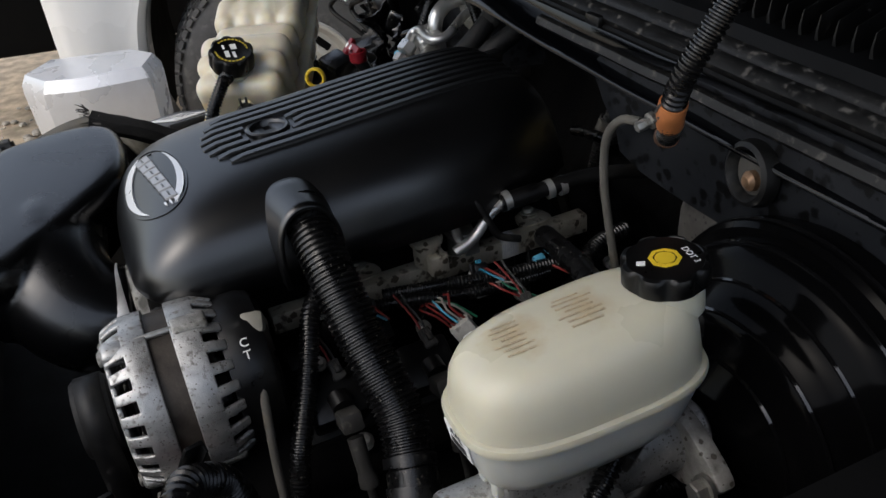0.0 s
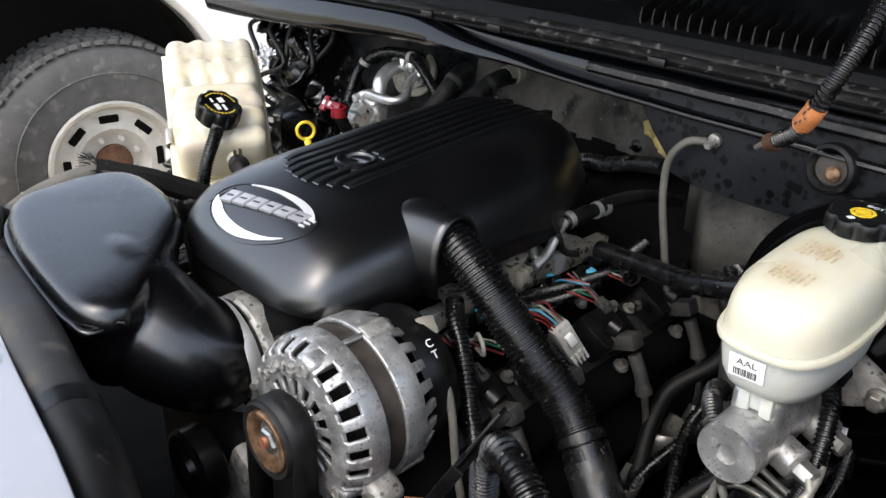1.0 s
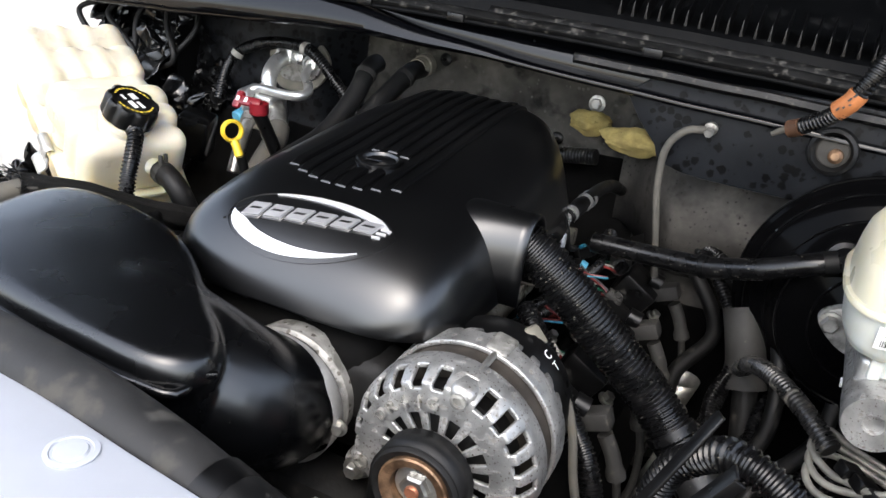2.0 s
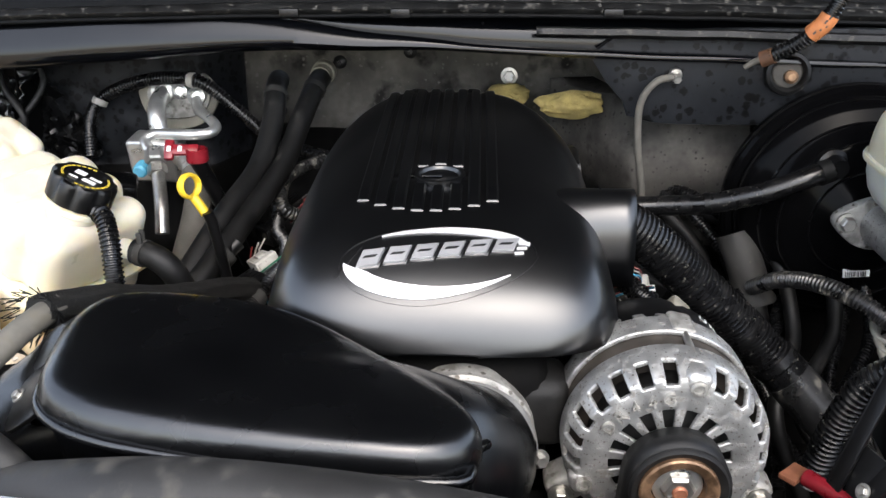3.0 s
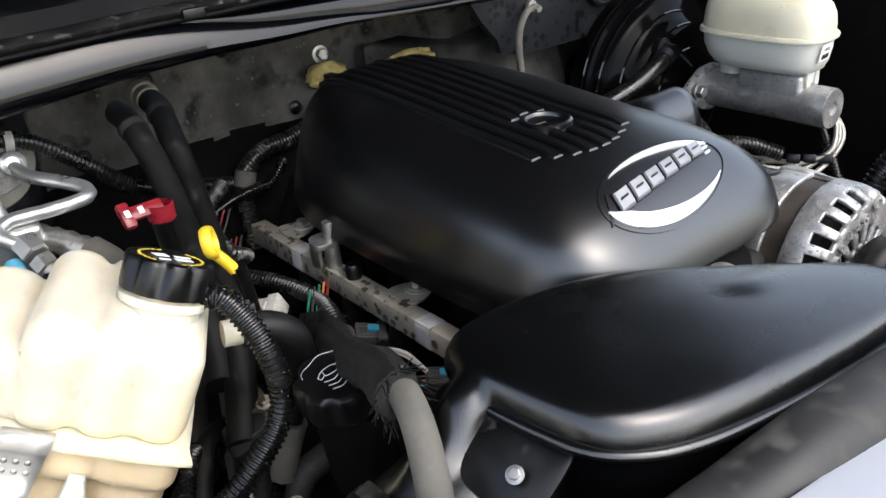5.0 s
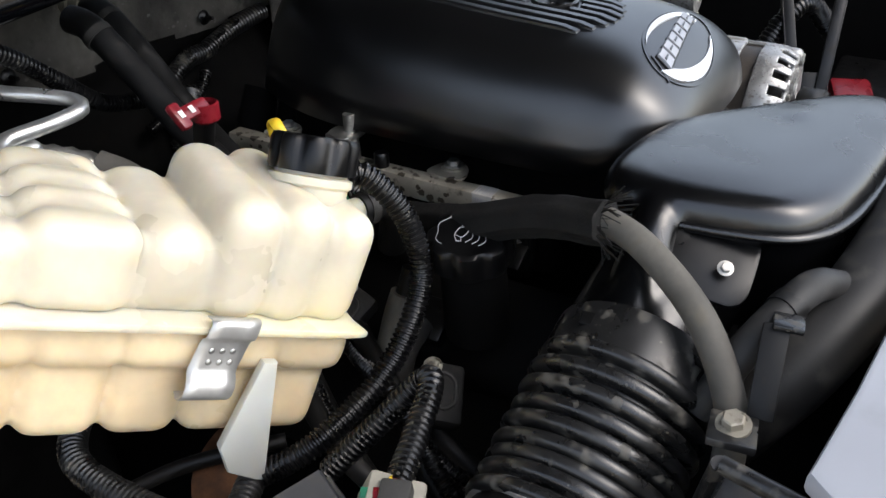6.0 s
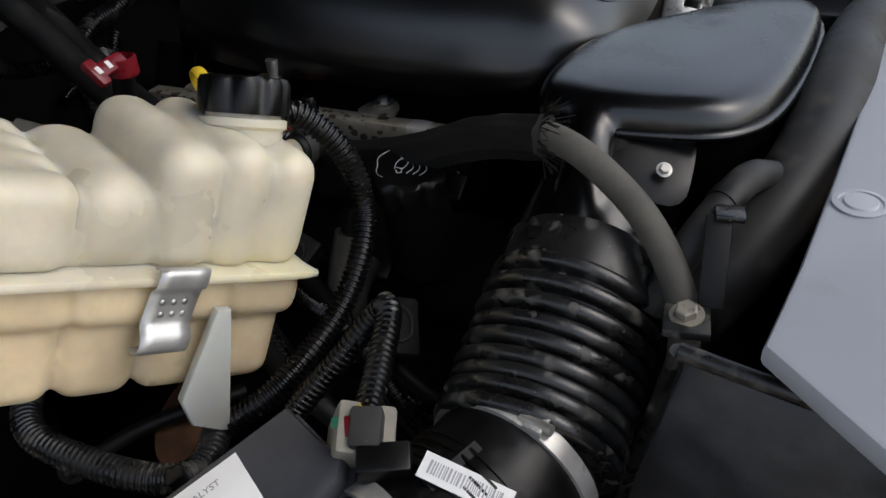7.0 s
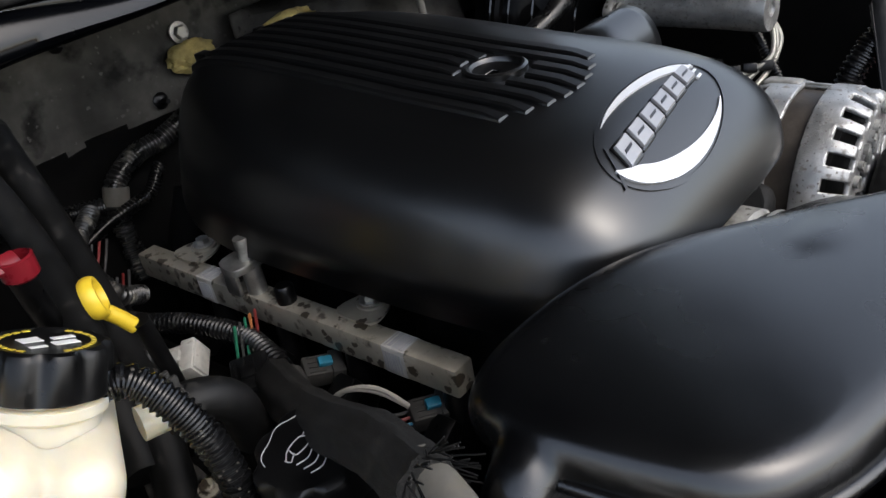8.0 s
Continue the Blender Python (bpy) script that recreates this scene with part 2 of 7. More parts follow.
M_GLOSS = material("gloss_black_edge", (0.003, 0.003, 0.0033), 0.08, vary=0.1, scale=20, spec=0.7, rough_vary=0.02)
M_SEAL = material("weathered_rubber_seal", (0.007, 0.007, 0.007), 0.5, vary=0.3, scale=40, dirt=(0.085, 0.08, 0.072), dirt_amount=0.4, dirt_scale=120, bump=0.3, spec=0.3)
M_COWL = material("dusty_cowl_plastic", (0.003, 0.0032, 0.0036), 0.5, vary=0.25, scale=15, dirt=(0.012, 0.012, 0.012), dirt_amount=0.35, dirt_scale=40, spec=0.08)
M_PANEL = material("grey_painted_panel", (0.40, 0.42, 0.46), 0.45, vary=0.05, scale=8, dirt=(0.28, 0.29, 0.31), dirt_amount=0.15, dirt_scale=10)
# near-black of the bay's gaps, also painted shade low on the firewall
M_WELL = material("bay_black_and_shade", (0.002, 0.0019, 0.0018), 0.8, vary=0.4, scale=20, bump=0.5, bump_scale=60, dirt=(0.006, 0.005, 0.004), dirt_amount=0.3, dirt_scale=25, spec=0.10)
M_BLOCK = material("oily_engine_casting", (0.006, 0.0057, 0.0054), 0.65, metal=0.2, vary=0.4, scale=40, bump=0.6, bump_scale=180, dirt=(0.035, 0.03, 0.025), dirt_amount=0.3, dirt_scale=60)
M_CARWHITE = material("white_car_paint", (0.78, 0.77, 0.74), 0.25, vary=0.03, scale=4, coat=0.5)
M_TYRE = material("worn_tyre_rubber", (0.075, 0.073, 0.070), 0.85, vary=0.25, scale=25, bump=0.4, bump_scale=120, dirt=(0.13, 0.125, 0.115), dirt_amount=0.4, dirt_scale=30)
M_RIM = material("silver_painted_wheel", (0.52, 0.50, 0.45), 0.4, metal=0.15, vary=0.15, scale=20, dirt=(0.2, 0.16, 0.12), dirt_amount=0.2, dirt_scale=20)
M_GRAVEL = material("pale_gravel_ground", (0.50, 0.40, 0.28), 0.95, vary=0.35, scale=14, bump=1.0, bump_scale=60, dirt=(0.12, 0.14, 0.05), dirt_amount=0.25, dirt_scale=3)
M_PEBBLE = material("pale_pebble", (0.46, 0.41, 0.34), 0.9, vary=0.45, scale=16, bump=0.5, bump_scale=200)
M_BUMPER = material("bright_bumper_paint", (0.66, 0.67, 0.69), 0.3, metal=0.35, vary=0.06, scale=12, coat=0.3)
M_GLASS = material("cap_yellow_print", (0.55, 0.42, 0.05), 0.5, vary=0.1)
M_PRINTW = material("white_print", (0.75, 0.75, 0.73), 0.5, vary=0.05)

# ---- builders ----
from mathutils.bvhtree import BVHTree


def thing(name, at, label, category, group="", kind=""):
    e = new(name)
    e.empty_display_size = 0.02
    e.matrix_basis = Matrix.Translation(at)
    return tagged(e, label, category, group, kind)


def world_of(ob):
    m = ob.matrix_basis.copy()
    while ob.parent:
        m = ob.parent.matrix_basis @ ob.matrix_parent_inverse @ m
        ob = ob.parent
    return m


def part(name, bm, mat, parent=None, label="", smooth=40, **tags):
    me = bpy.data.meshes.new(name)
    bmesh.ops.recalc_face_normals(bm, faces=bm.faces)
    limit = radians(smooth)
    for f in bm.faces:
        f.smooth = True
    for e in bm.edges:
        if len(e.link_faces) == 2 and e.calc_face_angle(0) > limit:
            e.smooth = False
    bm.to_mesh(me)
    bm.free()
    for one in mat if isinstance(mat, (list, tuple)) else [mat]:
        me.materials.append(one)
    ob = new(name, me)
    if parent:
        ob.parent = parent
        ob.matrix_parent_inverse = world_of(parent).inverted()
    return tagged(ob, label, **tags)


def thicken(ob, t, up=(0, 0, 1)):
    """Gives an open skin its thickness on the side away from up."""
    faces = ob.data.polygons
    lean = sum(f.normal.dot(Vector(up)) * f.area for f in faces)
    s = ob.modifiers.new("thick", "SOLIDIFY")
    s.thickness, s.offset = t, (-1.0 if lean > 0 else 1.0)


def melted(bm, voxel, rounds=6):
    """The outer skin of the overlapping solids in bm, blended together."""
    me = bpy.data.meshes.new("melt")
    bm.to_mesh(me)
    bm.free()
    ob = new("melt", me)
    r = ob.modifiers.new("melt", "REMESH")
    r.mode, r.voxel_size, r.use_smooth_shade = "VOXEL", voxel, True
    s = ob.modifiers.new("soft", "SMOOTH")
    s.factor, s.iterations = 0.5, rounds
    done = bpy.data.meshes.new_from_object(ob.evaluated_get(bpy.context.evaluated_depsgraph_get()))
    bpy.data.objects.remove(ob)
    out = bmesh.new()
    out.from_mesh(done)
    return out


def share(name, src, m, parent):
    """Another object on the mesh of src, at the pose m."""
    ob = new(name, src.data)
    ob.matrix_basis = m
    ob.parent = parent
    ob.matrix_parent_inverse = world_of(parent).inverted()
    return ob


def spline(pts, step=0.006):
    """Points about step apart on a smooth curve through pts."""
    p = [Vector(q) for q in pts]
    if len(p) == 2:
        n = max(2, int((p[1] - p[0]).length / step))
        return [p[0].lerp(p[1], i / n) for i in range(n + 1)]
    p = [p[0] * 2 - p[1], *p, p[-1] * 2 - p[-2]]
    out = []
    for a, b, c, d in zip(p, p[1:], p[2:], p[3:]):
        n = max(2, int((c - b).length / step))
        for i in range(n):
            t = i / n
            out.append(0.5 * (2 * b + (c - a) * t + (2 * a - 5 * b + 4 * c - d) * t * t + (3 * b - a - 3 * c + d) * t ** 3))
    out.append(p[-2])
    return out


def curve_of(pts):
    """A smooth function through pts of (place, value)."""
    line = spline([(a, b, 0) for a, b in pts], 0.0008)
    xs, zs = [q.x for q in line], [q.y for q in line]
    return lambda at: float(np.interp(at, xs, zs))


def rings(bm, loops, closed=True, caps=(True, True)):
    vs = [[bm.verts.new(q) for q in loop] for loop in loops]
    n = len(vs[0])
    for a, b in zip(vs, vs[1:]):
        for i in range(n if closed else n - 1):
            j = (i + 1) % n
            bm.faces.new((a[i], a[j], b[j], b[i]))
    if closed and caps[0]:
        bm.faces.new(vs[0])
    if closed and caps[1]:
        bm.faces.new(vs[-1])
    return bm


def tube(pts, r, n=12, bm=None, step=0.006, ridge=None, flat=1.0, caps=True):
    """A hose or pipe along pts. r: radius, or a function of 0..1; ridge: (pitch, depth) of its rings."""
    bm = bm or bmesh.new()
    line = spline(pts, step)
    if ridge:
        total = sum((b - a).length for a, b in zip(line, line[1:]))
        count = max(4, int(total / ridge[0]))
        want, i, fresh = total / (count * 4), 0, [line[0]]
        acc = 0.0
        for a, b in zip(line, line[1:]):
            seg = (b - a).length
            while seg and acc + seg >= want * len(fresh) and len(fresh) <= count * 4:
                fresh.append(a.lerp(b, (want * len(fresh) - acc) / seg))
            acc += seg
        line = fresh
    loops, side = [], None
    for k, q in enumerate(line):
        d = (line[min(k + 1, len(line) - 1)] - line[max(k - 1, 0)]).normalized()
        if side is None:
            side = d.orthogonal().normalized()
        side = (side - d * side.dot(d)).normalized()
        up = d.cross(side)
        f = k / (len(line) - 1)
        rad = r(f) if callable(r) else r
        if ridge:
            rad -= ridge[1] * (0, 0, 1, 1)[k % 4]
        loops.append([q + rad * (math.cos(2 * math.pi * i / n) * side + flat * math.sin(2 * math.pi * i / n) * up) for i in range(n)])
    return rings(bm, loops, caps=(caps, caps))


def lathe(profile, m=Matrix(), n=32, bm=None, caps=True):
    """Profile of (radius, height) turned round the local z of m."""
    bm = bm or bmesh.new()
    loops = [[m @ Vector((r * math.cos(2 * math.pi * i / n), r * math.sin(2 * math.pi * i / n), h)) for i in range(n)] for r, h in profile]
    return rings(bm, loops, caps=(caps, caps))


def box(sx, sy, sz, m=Matrix(), bevel=0.002, seg=2, bm=None, taper=1.0):
    """A bevelled block, centred on m. taper: the top's size against the bottom's."""
    bm = bm or bmesh.new()
    made = bmesh.ops.create_cube(bm, size=1.0)["verts"]
    for v in made:
        k = taper if v.co.z > 0 else 1.0
        v.co = Vector((v.co.x * sx * k, v.co.y * sy * k, v.co.z * sz))
    if bevel:
        edges = {e for v in made for e in v.link_edges}
        made = bmesh.ops.bevel(bm, geom=list(edges), offset=min(bevel, 0.45 * min(sx, sy, sz)), segments=seg, affect="EDGES", profile=0.5)["verts"]
        seen, todo = set(made), list(made)
        while todo:
            v = todo.pop()
            for e in v.link_edges:
                o = e.other_vert(v)
                if o not in seen:
                    seen.add(o)
                    todo.append(o)
        made = list(seen)
    for v in made:
        v.co = m @ v.co
    return bm


def slab(outline, lo, hi, m=Matrix(), bevel=0.0, bm=None, seg=2):
    """An outline in x, y pushed from lo to hi along z, its upper and lower rims rounded by bevel."""
    bm = bm or bmesh.new()
    pts = [Vector((x, y, 0)) for x, y in outline]
    area = sum(a.x * b.y - b.x * a.y for a, b in zip(pts, pts[1:] + pts[:1]))
    if area < 0:
        pts.reverse()
    n = len(pts)

    def inset(d):
        out = []
        for i in range(n):
            a, b, c = pts[i - 1], pts[i], pts[(i + 1) % n]
            n1 = Vector(((b - a).y, -(b - a).x, 0)).normalized()
            n2 = Vector(((c - b).y, -(c - b).x, 0)).normalized()
            k = (n1 + n2)
            k = k / max(0.35, k.length_squared / 2) if k.length > 1e-6 else n1
            out.append(b - k * d)
        return out
    layers = [(0.0, lo), (0.0, hi)]
    if bevel:
        arc = [(bevel * (1 - math.sin(a)), bevel * (1 - math.cos(a))) for a in [math.pi / 2 * i / seg for i in range(seg + 1)]]
        layers = [(d, lo + h) for d, h in arc] + [(d, hi - h) for d, h in reversed(arc)]
    return rings(bm, [[m @ (q + Vector((0, 0, z))) for q in inset(d)] for d, z in layers])


def smooth_outline(pts, step=0.008):
    p = [Vector((*q, 0)) for q in pts]
    n, out = len(p), []
    for i in range(n):
        a, b, c, d = p[i - 1], p[i], p[(i + 1) % n], p[(i + 2) % n]
        k = max(2, int((c - b).length / step))
        for j in range(k):
            t = j / k
            q = 0.5 * (2 * b + (c - a) * t + (2 * a - 5 * b + 4 * c - d) * t * t + (3 * b - a - 3 * c + d) * t ** 3)
            out.append((q.x, q.y))
    return out


def aim(at, to, roll=0):
    """A pose at at whose z looks along to."""
    return Matrix.Translation(at) @ Vector(to).to_track_quat("Z", "Y").to_matrix().to_4x4() @ Matrix.Rotation(radians(roll), 4, "Z")


def bolt(name, at, to, r, mat, parent, h=0.006, washer=1.5):
    bm = lathe([(r * washer, 0), (r * washer, h * 0.25), (r * 0.9, h * 0.3)], aim(at, to), 16)
    lathe([(r, h * 0.3), (r, h * 0.9), (r * 0.85, h)], aim(at, to), 6, bm)
    return part(name, bm, mat, parent, smooth=25)


def words(text, size, m, mat, parent, name="lettering", depth=0.0004, label=""):
    cu = bpy.data.curves.new(name, "FONT")
    cu.body, cu.size, cu.extrude, cu.align_x, cu.align_y = text, size, depth, "CENTER", "CENTER"
    cu.resolution_u = 3
    tmp = bpy.data.objects.new(name, cu)
    me = bpy.data.meshes.new_from_object(tmp)
    bpy.data.objects.remove(tmp)
    me.transform(m)
    me.materials.clear()
    me.materials.append(mat)
    ob = new(name, me)
    ob.parent = parent
    ob.matrix_parent_inverse = world_of(parent).inverted()
    return tagged(ob, label)


def bars(count, w, h, gap, m, mat, parent, name="print"):
    """Upright bars in a row on the plane of m."""
    rnd, bm, x = random.Random(count), bmesh.new(), -w / 2
    while x < w / 2:
        k = gap * rnd.choice((0.4, 0.7, 1.0))
        box(k, h, 0.0003, m @ Matrix.Translation((x, 0, 0.0002)), 0, bm=bm)
        x += k + gap * rnd.choice((0.5, 0.8))
    return part(name, bm, mat, parent, kind="stuff")


def on_plane(at, x_to, up):
    """A pose at at with its x along x_to and its z near up."""
    x = Vector(x_to).normalized()
    z = (Vector(up) - x * Vector(up).dot(x)).normalized()
    y = z.cross(x)
    return Matrix(((x.x, y.x, z.x, at[0]), (x.y, y.y, z.y, at[1]), (x.z, y.z, z.z, at[2]), (0, 0, 0, 1)))

# ---- setting: ground, bay, firewall, cowl, front panel ----
bm = bmesh.new()
steps = [-400, -60, -20, -8] + [-5 + 0.25 * i for i in range(41)] + [8, 20, 60, 400]
grid = [[bm.verts.new((x, y, 0.15 + 0.02 * noise.noise((x * 2, y * 2, 0)) if max(abs(x), abs(y)) < 6 else 0.15)) for x in steps] for y in steps]
for r0, r1 in zip(grid, grid[1:]):
    for i in range(len(steps) - 1):
        bm.faces.new((r0[i], r0[i + 1], r1[i + 1], r1[i]))
part("ground", bm, M_GRAVEL, None, "pale gravel and dirt ground with patches of grass", kind="structure", category="ground")
rnd = random.Random(3)
bm = bmesh.new()
for k in range(1500):
    x, y, r_ = rnd.uniform(-3.4, -0.8), rnd.uniform(-1.6, 1.2), rnd.uniform(0.006, 0.028) * rnd.uniform(0.5, 1)
    v = bmesh.ops.create_icosphere(bm, subdivisions=1, radius=r_)["verts"]
    for q in v:
        q.co = Vector((q.co.x * rnd.uniform(0.8, 1.3) + x, q.co.y * rnd.uniform(0.8, 1.3) + y, q.co.z * 0.6 + 0.158))
part("gravel_stones", bm, M_PEBBLE, None, "loose pale stones on the gravel", smooth=50, kind="stuff", category="gravel")

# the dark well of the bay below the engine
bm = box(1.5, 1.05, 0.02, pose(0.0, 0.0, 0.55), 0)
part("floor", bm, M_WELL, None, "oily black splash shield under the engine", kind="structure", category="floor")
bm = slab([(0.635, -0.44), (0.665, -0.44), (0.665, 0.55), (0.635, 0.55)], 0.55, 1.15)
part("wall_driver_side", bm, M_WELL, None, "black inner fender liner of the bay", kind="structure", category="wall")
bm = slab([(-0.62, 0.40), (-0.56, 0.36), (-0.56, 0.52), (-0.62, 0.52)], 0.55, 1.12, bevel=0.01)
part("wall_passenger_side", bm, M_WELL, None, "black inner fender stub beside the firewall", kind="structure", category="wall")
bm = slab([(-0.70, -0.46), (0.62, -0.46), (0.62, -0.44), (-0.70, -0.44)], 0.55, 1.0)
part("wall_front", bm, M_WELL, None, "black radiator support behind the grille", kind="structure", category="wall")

# firewall: a quilted mat with bulges
bm = bmesh.new()
nx, nz = 200, 100
rows = []
for j in range(nz + 1):
    z = 0.55 + 0.62 * j / nz
    row = []
    for i in range(nx + 1):
        x = -0.62 + 1.24 * i / nx
        y = 0.50
        k = min(1, max(0, (-0.29 - x) / 0.05))
        y -= 0.085 * k * k * (3 - 2 * k)
        y -= 0.05 * min(1, max(0, (0.98 - z) / 0.10))
        k = min(1, max(0, (x - 0.17) / 0.06))
        y -= 0.10 * k * k * (3 - 2 * k)
        y += 0.012 * noise.noise((x * 9, z * 9, 1.0)) + 0.004 * noise.noise((x * 30, z * 30, 3.0)) + 0.0022 * noise.noise((x * 75, z * 75, 5.0))
        row.append(bm.verts.new((x, y, z)))
    rows.append(row)
for a, b in zip(rows, rows[1:]):
    for i in range(nx):
        bm.faces.new((a[i], a[i + 1], b[i + 1], b[i]))
ob = part("wall_firewall", bm, M_FIREWALL, None, "dirty black sound-deadening mat on the firewall, its low part painted near-black for shade", kind="structure", category="firewall")
ob.data.materials.append(M_WELL)          # near-black paints in the shade behind the hoses low down
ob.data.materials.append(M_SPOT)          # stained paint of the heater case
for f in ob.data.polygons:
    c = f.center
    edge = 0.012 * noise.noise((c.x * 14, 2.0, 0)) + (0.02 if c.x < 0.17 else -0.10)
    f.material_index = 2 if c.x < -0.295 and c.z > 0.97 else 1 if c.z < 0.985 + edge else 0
sol = ob.modifiers.new("thick", "SOLIDIFY")
sol.thickness, sol.offset = 0.012, 1.0

# stained black panel below the cowl on the driver side
bm = slab(smooth_outline([(0.19, 1.175), (0.60, 1.175), (0.60, 1.09), (0.44, 1.075), (0.24, 1.075), (0.205, 1.10)], 0.02), -0.006, 0.006,
          Matrix.Translation((0, 0.285, 0)) @ Matrix.Rotation(radians(90), 4, "X"), 0.002)
part("trim_cowl_side", bm, M_SPOT, None, "water-stained black steel panel under the cowl", kind="structure", category="panel")

# folded sheet-metal ledge of the firewall between the engine cover and the booster
bm, loops = bmesh.new(), []
for i in range(61):
    x = 0.135 + 0.245 * i / 60
    f = i / 60
    dz = 0.018 * f + 0.0016 * noise.noise((x * 30, 0, 4))
    dent = 0.006 * math.exp(-((x - 0.235) / 0.022) ** 2)
    k = min(1.0, f / 0.45)
    k = k * k * (3 - 2 * k)
    loops.append([(x, 0.470 - (0.470 - y) * k, z) for x, y, z in ((x, 0.470, 1.083 + dz), (x, 0.372, 1.074 + dz), (x, 0.364, 1.070 + dz), (x, 0.350 + dent, 1.052 + 0.6 * dz), (x, 0.338 + dent, 1.030), (x, 0.332, 1.012), (x, 0.330, 0.990), (x, 0.332, 0.93))])
rings(bm, loops, closed=False)
ledge = part("trim_firewall_ledge", bm, M_LEDGE, None, "speckled grey sheet-metal ledge on the firewall", smooth=35, kind="structure", category="firewall")
thicken(ledge, 0.003)

# cowl: painted lip, shelf, raised plastic grille
def cowl_strip(name, profile, mat, label, x0=-0.80, x1=0.80, bow=0.035, thick=0.004, n=60):
    bm = bmesh.new()
    loops = []
    for i in range(n + 1):
        x = x0 + (x1 - x0) * i / n
        sag = bow * (x / 0.7) ** 2
        loops.append([(x, y + 0.8 * sag, z - 0.6 * sag + 0.001 * noise.noise((x * 15, y * 9, 0))) for y, z in profile])
    rings(bm, loops, closed=False)
    ob = part(name, bm, mat, None, label, kind="structure", category="cowl")
    s = ob.modifiers.new("thick", "SOLIDIFY")
    s.thickness, s.offset = thick, 0
    return ob


lip_low = curve_of([(-0.85, 1.120), (-0.62, 1.132), (-0.41, 1.1475), (-0.30, 1.158), (-0.20, 1.1645), (-0.10, 1.1650), (0.0, 1.1655), (0.10, 1.160), (0.30, 1.152), (0.60, 1.138), (0.85, 1.125)])
lip_high = curve_of([(-0.85, 0.058), (-0.50, 0.050), (-0.38, 0.047), (-0.30, 0.041), (-0.20, 0.029), (-0.12, 0.016), (-0.05, 0.008), (0.0, 0.004), (0.04, 0.002), (0.20, 0.002), (0.85, 0.002)])
bm, loops = bmesh.new(), []
for i in range(171):
    x = -0.84 + 1.68 * i / 170
    lo, hi, sag = lip_low(x), lip_high(x), 0.035 * (x / 0.7) ** 2
    lo += 0.0012 * noise.noise((x * 11, 0, 2))
    bulge = 0.0015 * noise.noise((x * 6, 3, 1))
    front_y = 0.262 + 0.8 * sag
    loops.append([(x, front_y + 0.19, lo - 0.006), (x, front_y + 0.03, lo - 0.004), (x, front_y + 0.007, lo - 0.003), (x, front_y + 0.003, lo), (x, front_y + bulge, lo + 0.20 * hi), (x, front_y + 0.10 * hi + bulge, lo + 0.45 * hi),
                  (x, front_y + 0.25 * hi + bulge, lo + 0.78 * hi), (x, front_y + 0.42 * hi, lo + hi), (x, front_y + 0.42 * hi + 0.003, lo + hi + 0.0005), (x, front_y + 0.034, lo + hi - 0.001), (x, front_y + 0.035, max(lo + hi, 1.197 - 0.6 * sag))])
rings(bm, loops, closed=False)
lip = part("trim_cowl_lip", bm, M_PAINT, None, "gloss black painted cowl lip under the windscreen", smooth=50, kind="structure", category="cowl")
thicken(lip, 0.002)
cowl_strip("trim_cowl_shelf", [(0.268, 1.199), (0.285, 1.203), (0.290, 1.206), (0.294, 1.207), (0.298, 1.216), (0.303, 1.226), (0.310, 1.229), (0.45, 1.236), (0.50, 1.258), (0.75, 1.42)], M_COWL,
           "dusty black plastic cowl grille panel")
cowl_strip("trim_hood_seal", [(0.272, 1.202), (0.270, 1.207), (0.274, 1.211), (0.281, 1.212), (0.286, 1.209), (0.287, 1.204)], M_SEAL, "weathered rubber hood seal along the cowl", thick=0.003)
cowl_strip("trim_cowl_ridge", [(0.286, 1.205), (0.287, 1.211), (0.291, 1.2155), (0.296, 1.2170), (0.301, 1.2155), (0.304, 1.2115), (0.305, 1.206)], M_SEAL, "dusty rubber ridge along the cowl", x0=-0.02, thick=0.003, n=90)
cowl_strip("trim_cowl_gutter", [(0.262, 1.178), (0.258, 1.182), (0.260, 1.187), (0.265, 1.188)], M_SEAL, "thin grimy sealant strip on the cowl lip", x0=0.10, thick=0.002, n=90)
seal_y = lambda x: 0.8 * 0.035 * (x / 0.7) ** 2
grille = thing("cowl_grille", (0.35, 0.34, 1.22), "black cowl grille with a row of pointed teeth", "grille")
bm = bmesh.new()
rings(bm, [[(-0.0022, 0, 0), (0.0022, 0, 0), (0.0015, 0.045, 0.020), (-0.0015, 0.045, 0.020)], [(-0.0010, -0.001, 0.010), (0.0010, -0.001, 0.010), (0.0010, 0.050, 0.034), (-0.0010, 0.050, 0.034)], [(-0.0003, 0.001, 0.021), (0.0003, 0.001, 0.021), (0.0005, 0.052, 0.036), (-0.0005, 0.052, 0.036)]])
first = part("tooth", bm, M_BLACK, grille)
first.matrix_basis = Matrix.Translation((0.13, 0.312, 1.2275))
for k in range(1, 36):
    x = 0.13 + 0.0150 * k
    share("tooth", first, pose(x, 0.312 + seal_y(x), 1.2275 - 0.6 * 0.035 * (x / 0.7) ** 2, 0, 0, 0), grille)
for x in (-0.178, -0.052, 0.185):
    c = thing("seal_clip", (x, 0.27, 1.19), "small black clip on the hood seal", "clip", "seal clips")
    part("clip", box(0.022, 0.012, 0.010, pose(x, 0.270 + seal_y(x), 1.2025), 0.002), M_BLACK, c)
